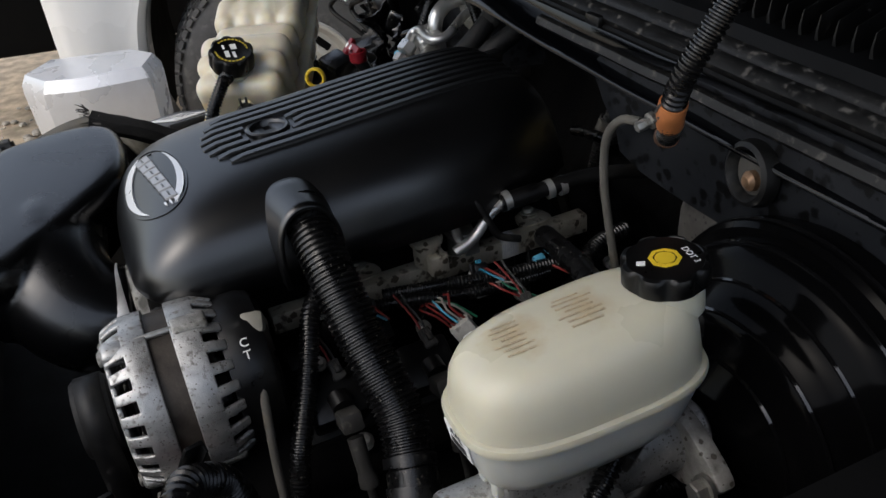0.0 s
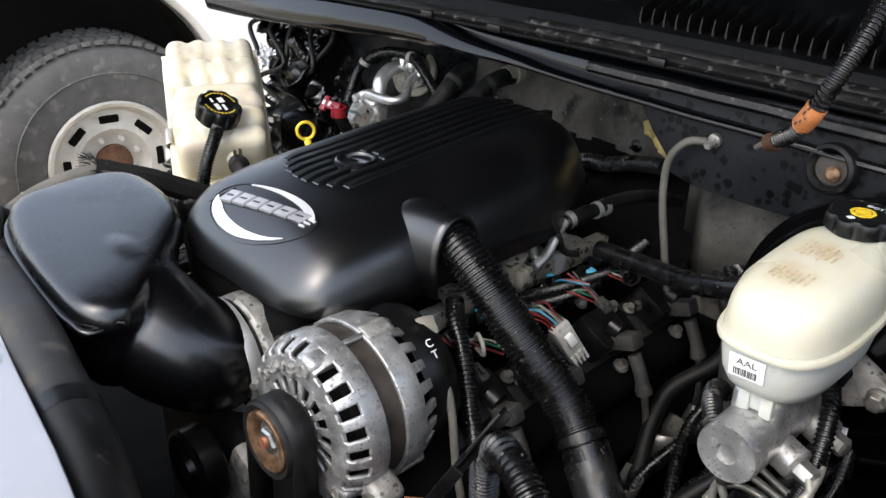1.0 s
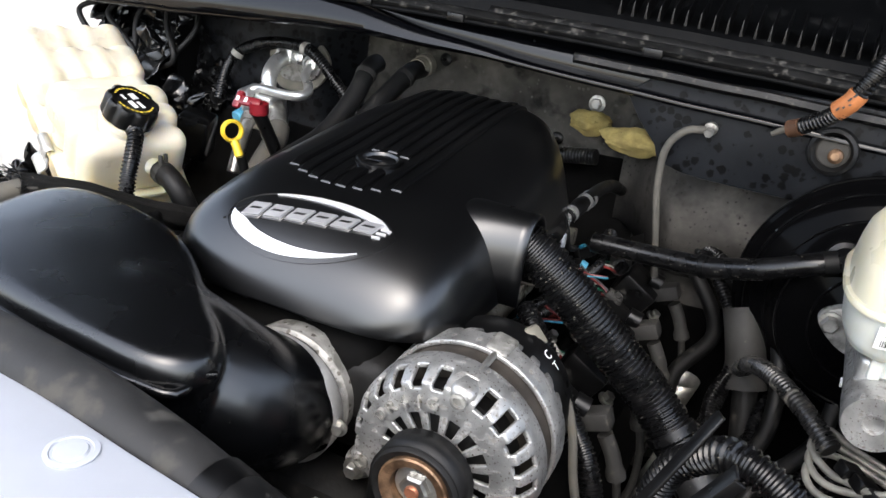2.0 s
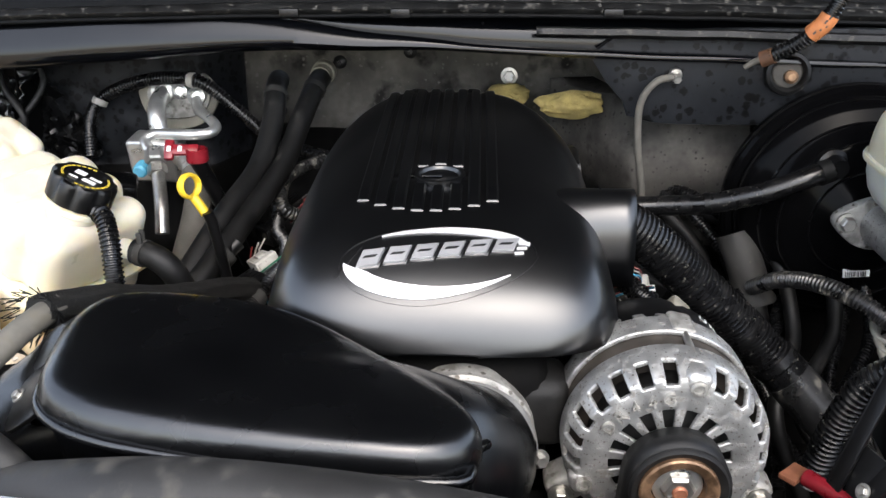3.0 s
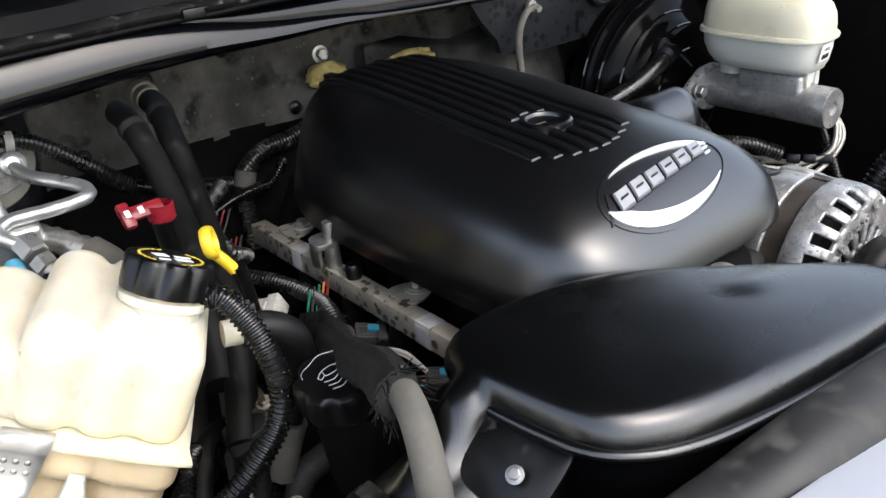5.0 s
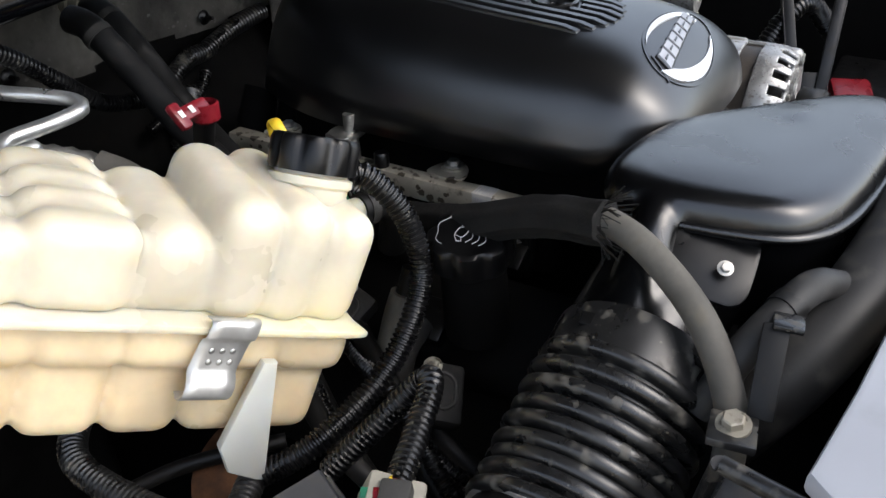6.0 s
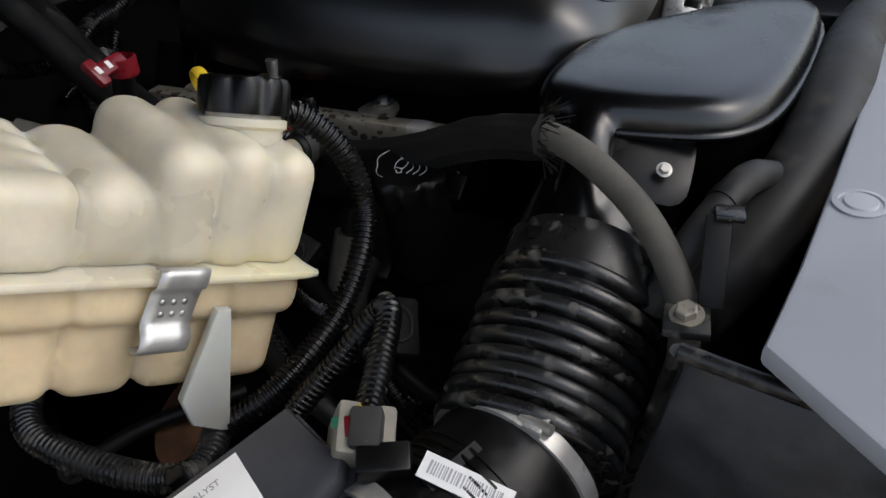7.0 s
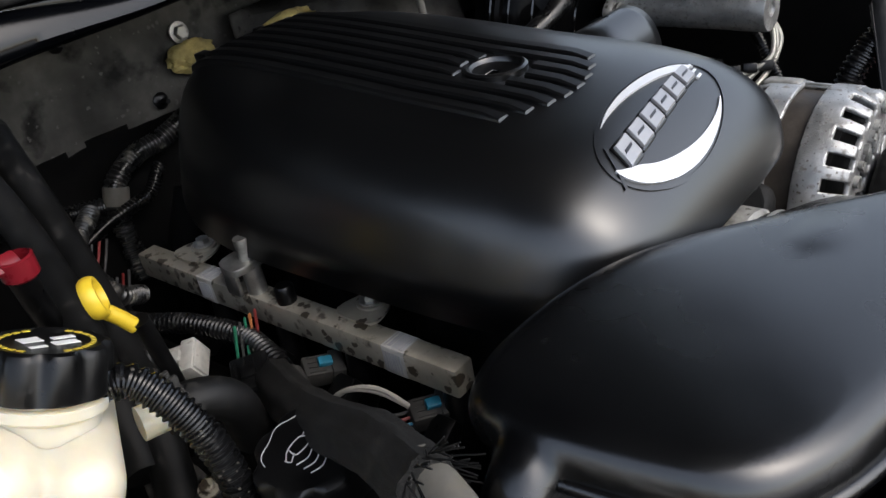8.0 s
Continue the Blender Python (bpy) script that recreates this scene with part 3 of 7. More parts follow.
# ---- engine cover ----
COVER_TOP = curve_of([(-0.168, 1.025), (-0.1655, 1.033), (-0.162, 1.042), (-0.157, 1.0515), (-0.150, 1.0610), (-0.142, 1.0690), (-0.132, 1.0770), (-0.118, 1.0855), (-0.10, 1.0925), (-0.07, 1.0985), (-0.03, 1.1025), (0.03, 1.1065), (0.10, 1.1125), (0.18, 1.118),
                      (0.235, 1.1185), (0.258, 1.115), (0.274, 1.104), (0.283, 1.086), (0.286, 1.060)])
COVER_LEFT = curve_of([(-0.168, -0.020), (-0.166, -0.045), (-0.162, -0.068), (-0.154, -0.094), (-0.142, -0.114), (-0.122, -0.130), (-0.10, -0.138), (-0.06, -0.143), (0.0, -0.145), (0.13, -0.145), (0.20, -0.135), (0.25, -0.116), (0.286, -0.096)])
COVER_RIGHT = curve_of([(-0.168, 0.040), (-0.166, 0.085), (-0.162, 0.106), (-0.154, 0.125), (-0.142, 0.139), (-0.122, 0.148), (-0.10, 0.152), (-0.06, 0.155), (0.0, 0.156), (0.13, 0.156), (0.20, 0.143), (0.25, 0.122), (0.286, 0.100)])


def cover_section(y):
    """Left and right edge, top, and the bottom on either side of the cover at y."""
    k = min(1.0, max(0.0, (y + 0.150) / 0.07))
    k = k * k * (3 - 2 * k)
    top = COVER_TOP(y)
    return COVER_LEFT(y), COVER_RIGHT(y), top, min(1.024 - 0.020 * k, top - 0.002), min(1.024 - 0.004 * k, top - 0.002)


def cover_bm():
    bm = bmesh.new()
    loops = []
    ys = [-0.168, -0.1676, -0.167, -0.166, -0.1648, -0.163, -0.1612, -0.159, -0.156, -0.152, -0.147, -0.142, -0.136, -0.130] + [-0.124 + 0.0075 * i for i in range(47)] + [0.230, 0.238, 0.245, 0.252, 0.258, 0.264, 0.269, 0.274, 0.278, 0.281, 0.283, 0.285, 0.286]
    for y in sorted(set(round(y, 4) for y in ys)):
        l, r, t, bl, br = cover_section(y)
        row = []
        w, c = (r - l) / 2, (r + l) / 2
        for i in range(73):
            a = (-1 + 2 * i / 72) * math.pi / 2
            sn, q = math.sin(a), math.cos(a)
            n = 5.0
            ex = math.copysign(abs(sn) ** (2 / n), sn)
            ez = abs(q) ** (2 / n)
            side_ = 0.5 + 0.5 * ex
            b = bl + (br - bl) * side_
            h = t - b
            x = c + ex * (w - 0.022 * h / 0.08 * ez)
            row.append((x, y, b + h * ez - 0.005 * (x / 0.15) ** 2 * ez))
        loops.append(row)
    rings(bm, loops, closed=False)
    return bm, loops


cover = thing("engine_cover", (0, 0.05, 1.02), "satin black plastic engine cover with ribs and a silver emblem", "engine cover")
bm, loops = cover_bm()
bm.normal_update()
tree = BVHTree.FromBMesh(bm)
HOLE = Vector((0.004, 0.0, 0))
gone = [f for f in bm.faces if (Vector((f.calc_center_median().x, f.calc_center_median().y, 0)) - HOLE).length < 0.017 and f.normal.z ** 2 > 0.5]
bmesh.ops.delete(bm, geom=gone, context="FACES")
shell = part("shell", bm, M_COVER, cover, smooth=60)
thicken(shell, 0.003)


def on_cover(x, y):
    hit = tree.ray_cast(Vector((x, y, 1.4)), Vector((0, 0, -1)))
    return hit[0], hit[1] if hit[1].z > 0 else -hit[1]


def drape(outline, lift, step=0.004, base=0.002):
    """A raised patch with the given outline that follows the cover."""
    bm = bmesh.new()
    low = [on_cover(x, y)[0] - Vector((0, 0, base)) for x, y in outline]
    cx, cy = sum(x for x, _ in outline) / len(outline), sum(y for _, y in outline) / len(outline)
    top, rim = [], []
    for x, y in outline:
        d = Vector((x - cx, y - cy))
        d = d.normalized() * min(0.0006, d.length * 0.2) if d.length else d
        p, nn = on_cover(x, y)
        rim.append(p + nn * (lift * 0.7))
        p, nn = on_cover(x - d.x, y - d.y)
        top.append(p + nn * lift)
    rings(bm, [low, rim, top], caps=(False, False))
    bm.verts.ensure_lookup_table()
    n = len(outline)
    cap = bm.faces.new(bm.verts[2 * n:3 * n])
    bmesh.ops.triangulate(bm, faces=[cap])
    return bm


# ribs
for i in range(8):
    x = -0.0575 + 0.0153 * i
    y0 = -0.068 + 0.020 * ((x + 0.004) / 0.055) ** 2
    spans = [(y0, 0.262)]
    dx = abs(x - HOLE.x)
    if dx < 0.024:
        reach = math.sqrt(0.0265 ** 2 - dx * dx)
        spans = [(y0, -reach), (reach, 0.262)]
    for a, b in spans:
        bm = bmesh.new()
        n = max(3, int((b - a) / 0.012))
        lead = 0.0007
        stops = [a, a + 0.0003] + [a + lead + (b - a - lead - 0.0008) * j / n for j in range(n + 1)] + [b - 0.0005, b]
        ls = []
        for j, y in enumerate(stops):
            z = on_cover(x, y)[0].z
            e = (0.0, 0.25)[j] if j < 2 else (0.25, 0.0)[j - len(stops) + 2] if j > len(stops) - 3 else 1.0
            e *= 0.55 + 0.95 * min(1.0, (y - a) / 0.010)
            ls.append([(x - 0.0054, y, z - 0.002), (x - 0.0050, y, z + 0.0015 * e), (x - 0.0036, y, z + 0.0025 * e), (x + 0.0036, y, z + 0.0025 * e), (x + 0.0050, y, z + 0.0015 * e), (x + 0.0054, y, z - 0.002)])
        rings(bm, ls)
        part("rib", bm, M_COVER, cover, smooth=30)
hz = on_cover(HOLE.x, HOLE.y)[0].z
part("filler_ring", lathe([(0.0225, -0.003), (0.0225, 0.0028), (0.0205, 0.0040), (0.0185, 0.0035), (0.0165, 0.0005), (0.0150, -0.018), (0.002, -0.019)], Matrix.Translation((HOLE.x, HOLE.y, hz)), 40), M_COVER, cover)
bolt("bolt", (HOLE.x, HOLE.y, hz - 0.018), (0, 0, 1), 0.006, M_STEEL, cover)

# emblem: oval groove rim, two crescents, slanted blocks
EO, EA = Vector((0.008, -0.121)), radians(6)


def emblem(u, v):
    return (EO.x + u * math.cos(EA) - v * math.sin(EA), EO.y + u * math.sin(EA) + v * math.cos(EA))


def strip_on_cover(left, right, lift, base=0.0015):
    bm = bmesh.new()
    loops = []
    for a, b in zip(left, right):
        pa, na = on_cover(*a)
        pb, nb = on_cover(*b)
        loops.append([pa - na * base, pa + na * lift, pb + nb * lift, pb - nb * base])
    return rings(bm, loops)


def crescent_strip(a0, a1, ro, thick, peak, n=30):
    out, inn = [], []
    for i in range(n + 1):
        f = i / n
        a = radians(a0 + (a1 - a0) * f)
        t = min(f / peak, (1 - f) / (1 - peak))
        t = 0.04 + 0.96 * math.sin(min(1, t) * math.pi / 2)
        out.append(emblem(0.074 * ro * math.cos(a), 0.0285 * ro * math.sin(a)))
        inn.append(emblem(0.074 * (ro - thick * t * 0.55) * math.cos(a), 0.0285 * (ro - thick * t) * math.sin(a)))
    return out, inn


part("emblem_crescent", strip_on_cover(*crescent_strip(176, 318, 0.97, 0.34, 0.2), 0.0016), M_CHROME, cover, "silver crescent of the emblem")
part("emblem_crescent", strip_on_cover(*crescent_strip(126, 10, 0.97, 0.26, 0.78), 0.0016), M_CHROME, cover, "silver crescent of the emblem")
o, i_ = [], []
for k in range(81):
    a = 2 * math.pi * k / 80
    o.append(emblem(0.0765 * math.cos(a), 0.0308 * math.sin(a)))
    i_.append(emblem(0.0748 * math.cos(a), 0.0292 * math.sin(a)))
part("emblem_rim", strip_on_cover(o, i_, 0.0010), M_COVER, cover)
# six plain slanted blocks stand for the brand lettering
for k in range(6):
    u = -0.0510 + 0.0206 * k
    w, h, sl = 0.0165, 0.0128 - 0.0004 * k, 0.0060
    v = 0.0030 + 0.0004 * k
    quad = [(u - w / 2 - sl / 2, v - h / 2), (u + w / 2 - sl / 2, v - h / 2), (u + w / 2 + sl / 2, v + h / 2), (u - w / 2 + sl / 2, v + h / 2)]
    notch = []
    for (ax, ay), (bx, by) in zip(quad, quad[1:] + quad[:1]):
        notch += [(ax + (bx - ax) * f, ay + (by - ay) * f) for f in (0.0, 0.25, 0.5, 0.75)]
    part("emblem_block", drape([emblem(*q) for q in notch], 0.0034), M_SILVER, cover, "silver block of the emblem")
    slot = [(u - 0.0042 + sl * f * 0.2 + w_ * 0.0042, v + f * 0.0009) for w_, f in ((-0.2, -1), (2.2, -1), (2.2, 1), (-0.2, 1))]
    part("emblem_slot", drape([emblem(*q) for q in slot], 0.0039), M_COVER, cover)
    big = [(u + (q[0] - u) * 1.16, v + (q[1] - v) * 1.22) for q in notch]
    part("emblem_backing", drape([emblem(*q) for q in big], 0.0014), M_COVER, cover)
for k in range(3):
    a, b = (0.062 - 0.002 * k, 0.0075 - 0.0045 * k), (0.071 - 0.003 * k, 0.0078 - 0.0045 * k)
    part("emblem_dash", strip_on_cover([emblem(*a), emblem(*b)], [emblem(a[0], a[1] - 0.0016), emblem(b[0], b[1] - 0.0016)], 0.0016), M_CHROME, cover)
part("emblem_rim", strip_on_cover([emblem(-0.0785, -0.0065), emblem(-0.069, 0.0035), emblem(-0.060, 0.0135)], [emblem(-0.0760, -0.0065), emblem(-0.0665, 0.0035), emblem(-0.0575, 0.0135)], 0.0014), M_COVER, cover)

# arched outlet on the driver side
bm = bmesh.new()
loops = []
for i in range(13):
    f = i / 12
    x = 0.060 + 0.112 * f
    cz, ry, rz = 1.040, 0.029 + 0.030 * (1 - f) ** 2, 0.040 + 0.020 * min(1.0, f / 0.45)
    loops.append([(x, -0.012 + ry * math.cos(math.pi * j / 24) * (1 + 0.15 * math.sin(math.pi * j / 24)), cz - 0.02 + rz * math.sin(math.pi * j / 24) ** 0.85 + (0.018 if 0 < j < 24 else 0)) for j in range(25)])
rings(bm, loops, closed=False)
ob = part("outlet_hood", bm, M_COVER, cover, smooth=60)
thicken(ob, 0.004)
# clips at the rear edge
for x in (-0.036, 0.03):
    part("clip", box(0.012, 0.02, 0.014, pose(x, 0.276, 1.106), 0.002), M_BLACK, cover)

# ---- air intake resonator ----
reson = thing("intake_resonator", (-0.1, -0.23, 0.95), "smooth black plastic air intake resonator in front of the engine", "air duct")
RES = [(-0.252, -0.185), (-0.242, -0.152), (-0.215, -0.138), (-0.165, -0.137), (-0.115, -0.146), (-0.075, -0.167), (-0.037, -0.198), (-0.004, -0.228), (0.028, -0.256), (0.043, -0.283), (0.036, -0.305),
       (0.010, -0.317), (-0.045, -0.317), (-0.110, -0.312), (-0.165, -0.304), (-0.205, -0.293), (-0.235, -0.272), (-0.247, -0.235)]
ol = smooth_outline(RES, 0.006)
bm = bmesh.new()
cx, cy = -0.11, -0.22


def shrink(f, z0, tilt=0.0):
    out = []
    for x, y in ol:
        p, a, b = Vector((x, y)), Vector((-0.185, -0.218)), Vector((-0.020, -0.278))
        k = min(1.0, max(0.0, (p - a).dot(b - a) / (b - a).length_squared))
        q = a.lerp(b, k)
        q = q + (p - q) * f
        out.append((q.x, q.y, z0 + tilt * (q.x + 0.11)))
    return out


lays = [(0.66, 0.960), (0.80, 0.970), (0.88, 0.99), (0.925, 1.018), (0.955, 1.030), (0.985, 1.0345), (1.004, 1.0375), (1.006, 1.041), (0.990, 1.0475), (0.955, 1.0535), (0.91, 1.0572), (0.84, 1.0598), (0.72, 1.0612), (0.5, 1.0622), (0.3, 1.0628), (0.12, 1.0630), (0.03, 1.0630)]
rings(bm, [shrink(f, z, -0.05 if z > 1.028 else 0.0) for f, z in lays])
# the end that sweeps down into the throttle
tube([(-0.110, -0.232, 1.006), (-0.060, -0.240, 1.004), (-0.020, -0.243, 0.996), (0.010, -0.232, 0.980), (0.026, -0.208, 0.962), (0.028, -0.182, 0.954)], lambda f: 0.054 + 0.005 * math.sin(math.pi * f), 32, bm)
# the end that sweeps down to the bellows, with its ridge up to the corner of the rim
tube([(-0.17, -0.205, 1.000), (-0.225, -0.200, 0.990), (-0.275, -0.195, 0.973), (-0.308, -0.193, 0.961)], 0.050, 32, bm)
tube([(-0.205, -0.185, 1.040), (-0.246, -0.187, 1.046), (-0.270, -0.189, 1.022), (-0.300, -0.192, 0.996)], lambda f: 0.012 + 0.010 * f, 14, bm)
part("body", melted(bm, 0.0028, 10), M_RESON, reson, smooth=70)
rim = [q for q in shrink(0.998, 1.0385, -0.05) if q[1] < -0.200 and not (q[0] > 0.0 and q[1] > -0.275)]
rim.sort(key=lambda q: math.atan2(-0.20 - q[1], -0.10 - q[0]))
part("front_bead", tube([(x, y - 0.0005, z) for x, y, z in rim[::5] + [rim[-1]]], 0.0038, 10), M_RESON, reson)
part("rim_lug", box(0.010, 0.006, 0.006, pose(0.043, -0.287, 1.036, 0, 0, 40), 0.002), M_RESON, reson)
TAB = on_plane((-0.2450, -0.187, 1.0535), (0.009, -0.069, -0.017), (-0.00178, -0.00084, 0.00247))
part("mounting_tab", slab(smooth_outline([(-0.004, 0.0), (0.030, 0.0), (0.066, 0.0), (0.070, -0.004), (0.072, -0.020), (0.072, -0.040), (0.066, -0.048), (0.056, -0.050), (0.030, -0.050), (-0.004, -0.050)], 0.004), -0.0018, 0.0018,
     TAB @ Matrix.Scale(1 if (TAB.to_3x3() @ Vector((0, -1, 0))).z < 0 else -1, 4, (0, 1, 0)), 0.0008), M_BLACK, reson)
tz = (TAB.to_3x3() @ Vector((0, 0, 1)))
bolt("screw", Vector((-0.267, -0.239, 1.031)) + tz * 0.0005, tz, 0.0035, M_STEEL, reson, 0.004)

# throttle body and its clamp
throttle = thing("throttle_body", (0.03, -0.15, 0.90), "weathered aluminium throttle body with a steel hose clamp", "throttle body")
part("housing", lathe([(0.052, 0), (0.056, 0.004), (0.056, 0.02), (0.048, 0.024), (0.048, 0.06), (0.062, 0.064), (0.062, 0.075)], aim((0.028, -0.172, 0.953), (0, 1, 0)), 40), M_ALUD, throttle)
part("clamp", lathe([(0.0575, 0), (0.0580, 0.001), (0.0580, 0.013), (0.0575, 0.014)], aim((0.027, -0.192, 0.953), (0, 1, 0)), 48, caps=False), M_CLAMP, throttle, "bright steel band clamp")
bolt("clamp_screw", (0.086, -0.186, 0.948), (0.3, -1, 0.2), 0.005, M_STEEL, throttle, 0.008)
part("motor_housing", box(0.05, 0.05, 0.06, pose(0.085, -0.135, 0.965), 0.012, 3), M_BLOCK, throttle)

# ---- alternator ----
AX, AZ = 0.178, 0.962
alt = thing("alternator", (AX, -0.15, 0.88), "grey cast aluminium alternator with vent slots and a rusty pulley", "alternator")
A = aim((AX, 0, AZ), (0, -1, 0))      # local z points to the front


def vented_frame(name, z0, z1, z2, r_out, r_in, r_face, slots, mat, s=1):
    """A cast end frame: side wall z0..z1 with slots that run over its shoulder onto the face at z2."""
    bm = bmesh.new()
    n = slots * 6
    prof = [(r_out, z0), (r_out * 1.0, z1 - s * 0.012), (r_out * 0.995, z1 - s * 0.004), (r_out * 0.965, z1 + s * 0.002), (r_out * 0.90, z2 - s * 0.001), (r_out * 0.84, z2), (r_face, z2), (r_face * 0.80, z2), (r_in * 1.65, z2 + s * 0.001), (r_in, z2 + s * 0.002)]
    open_bands = {2, 3, 4}
    vs = [[bm.verts.new(A @ Vector((r * math.cos(2 * math.pi * i / n), r * math.sin(2 * math.pi * i / n), h))) for i in range(n)] for r, h in prof]
    for k in range(len(prof) - 1):
        for i in range(n):
            if k in open_bands and i % 6 in (0, 1, 2):
                continue
            if k == 7 and i % 9 in (0, 1, 2, 3, 4) and r_in < 0.03:
                continue
            j = (i + 1) % n
            bm.faces.new((vs[k][i], vs[k][j], vs[k + 1][j], vs[k + 1][i]))
    ob = part(name, bm, mat, alt, smooth=50)
    k = ob.modifiers.new("thick", "SOLIDIFY")
    k.thickness, k.offset = 0.0045, -1.0
    b = ob.modifiers.new("soft", "BEVEL")
    b.width, b.segments, b.limit_method = 0.0013, 2, "ANGLE"
    return ob


vented_frame("front_frame", 0.166, 0.190, 0.203, 0.076, 0.017, 0.055, 24, M_ALU)
vented_frame("rear_frame", 0.147, 0.120, 0.106, 0.076, 0.034, 0.058, 24, M_ALU, -1)
part("stator", lathe([(0.0715, 0.14), (0.0715, 0.17)], A, 64), M_BAND, alt, "brown laminated stator band")
part("rotor", lathe([(0.05, 0.15), (0.056, 0.155), (0.056, 0.185), (0.03, 0.192)], A, 36), M_BLOCK, alt, "dark copper windings")
part("rear_cap", lathe([(0.03, 0.070), (0.055, 0.070), (0.066, 0.076), (0.0695, 0.086), (0.0695, 0.100), (0.066, 0.112)], A, 48), M_BLACK, alt, "black plastic rear cap")
for ang in (78, 200, 320):
    a = radians(ang)
    m = A @ Matrix.Rotation(a, 4, "Z")
    bm = box(0.016, 0.020, 0.034, m @ Matrix.Translation((0.0665, 0, 0.187)), 0.006, 3)
    part("bolt_boss", bm, M_ALU, alt)
    part("rear_boss", box(0.014, 0.020, 0.030, m @ Matrix.Translation((0.0705, 0, 0.131)), 0.004, 3), M_ALUD, alt)
    part("through_bolt", tube([m @ Vector((0.0735, 0, 0.175)), m @ Vector((0.0735, 0, 0.12))], 0.0028, 10), M_STEEL, alt)
    part("bolt_head", lathe([(0.0062, 0.2035), (0.0062, 0.2060), (0.0040, 0.2065), (0.0036, 0.2045), (0.001, 0.2045)], m @ Matrix.Translation((0.0640, 0, 0)), 20), M_ALUD, alt)
for ang in (-32, 212):
    m = A @ Matrix.Rotation(radians(ang), 4, "Z")
    part("mounting_ear", box(0.030, 0.026, 0.030, m @ Matrix.Translation((0.083, 0, 0.172)), 0.008, 3), M_ALUD, alt)
    bolt("ear_bolt", m @ Vector((0.088, 0, 0.186)), (0, -1, 0), 0.0065, M_STEEL, alt, 0.009)
pul = part("pulley", lathe([(0.012, 0.2), (0.020, 0.206), (0.033, 0.209), (0.0345, 0.212), (0.0345, 0.236), (0.033, 0.238), (0.028, 0.235), (0.019, 0.226), (0.013, 0.224)], A, 48), M_BLOCK, alt, "dark steel pulley")
part("pulley_ring", lathe([(0.0275, 0.232), (0.0275, 0.2375), (0.0262, 0.2385), (0.0205, 0.2375), (0.0190, 0.236), (0.0185, 0.228)], A, 48, caps=False), M_PULLEY, pul, "rust-stained pulley ring")
part("pulley_washer", lathe([(0.0175, 0.224), (0.0175, 0.2300), (0.0160, 0.2312), (0.0120, 0.2312)], A, 40), M_PIPE, pul, "bright steel washer")
part("pulley_nut", lathe([(0.0118, 0.223), (0.0118, 0.2350), (0.0100, 0.2372), (0.0075, 0.2375)], A, 6), M_STEEL, alt, smooth=20)
part("shaft_end", lathe([(0.0055, 0.232), (0.0055, 0.239), (0.0045, 0.240)], A, 20), M_COPPER, alt, "rusty shaft end")
# cast letters on the front face and painted ones on the cap
for k, ch in enumerate("DR44G"):
    a = radians(148 - 13 * k)
    m = A @ Matrix.Rotation(a, 4, "Z") @ Matrix.Translation((0.0535, 0, 0.2045)) @ Matrix.Rotation(radians(-90), 4, "Z")
    words(ch, 0.0135, m, M_ALUD, alt, "cast_letter", 0.0020)
for k, ch in enumerate("CT"):
    a = radians(52 - 9 * k)
    m = A @ Matrix.Rotation(a, 4, "Z") @ Matrix.Translation((0.0700, 0, 0.094)) @ Matrix.Rotation(radians(90), 4, "Y")
    words(ch, 0.011, m, M_PRINTW, alt, "painted_letter", 0.0002)

# belt
belt = thing("drive_belt", (AX, -0.22, 0.70), "black ribbed rubber drive belt round the alternator pulley", "belt")
bm = bmesh.new()
path = [(0.125, 0.72), (0.135, 0.85), (0.1405, 0.945)] + [(AX - 0.0365 * math.cos(a), AZ + 0.0365 * math.sin(a)) for a in [math.pi * i / 16 for i in range(17)]] + [(0.2145, 0.93), (0.214, 0.85), (0.212, 0.72)]
rings(bm, [[(x, y, z) for y in (-0.234, -0.212)] for x, z in path], closed=False)
ob = part("belt", bm, M_RUBBER, belt, smooth=60)
s = ob.modifiers.new("thick", "SOLIDIFY")
s.thickness = 0.004
idler = thing("belt_tensioner", (0.05, -0.24, 0.84), "black belt tensioner pulley under the intake", "pulley")
part("pulley", lathe([(0.008, 0), (0.03, 0), (0.038, 0.003), (0.040, 0.006), (0.040, 0.026), (0.036, 0.028), (0.030, 0.024), (0.012, 0.024), (0.010, 0.030), (0.004, 0.031)], aim((0.055, -0.225, 0.865), (0, -1, 0)), 40), M_BLACK, idler)
part("arm", box(0.05, 0.02, 0.10, pose(0.075, -0.205, 0.83, 0, 25, 0), 0.008), M_ALUD, idler)

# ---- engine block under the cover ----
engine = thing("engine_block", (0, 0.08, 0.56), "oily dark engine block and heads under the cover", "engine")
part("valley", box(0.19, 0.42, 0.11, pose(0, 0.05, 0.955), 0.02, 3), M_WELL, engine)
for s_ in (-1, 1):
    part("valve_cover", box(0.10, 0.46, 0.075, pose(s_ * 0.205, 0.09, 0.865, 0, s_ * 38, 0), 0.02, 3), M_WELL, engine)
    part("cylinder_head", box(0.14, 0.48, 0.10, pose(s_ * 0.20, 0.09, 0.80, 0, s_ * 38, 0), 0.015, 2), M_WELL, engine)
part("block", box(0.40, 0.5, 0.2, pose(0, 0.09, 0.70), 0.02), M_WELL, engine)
part("front_cover", box(0.30, 0.06, 0.22, pose(0.02, -0.17, 0.78), 0.02), M_BLOCK, engine)
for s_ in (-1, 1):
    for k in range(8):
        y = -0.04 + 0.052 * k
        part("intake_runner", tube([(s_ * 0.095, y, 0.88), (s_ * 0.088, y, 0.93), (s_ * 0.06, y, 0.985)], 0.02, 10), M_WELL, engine)
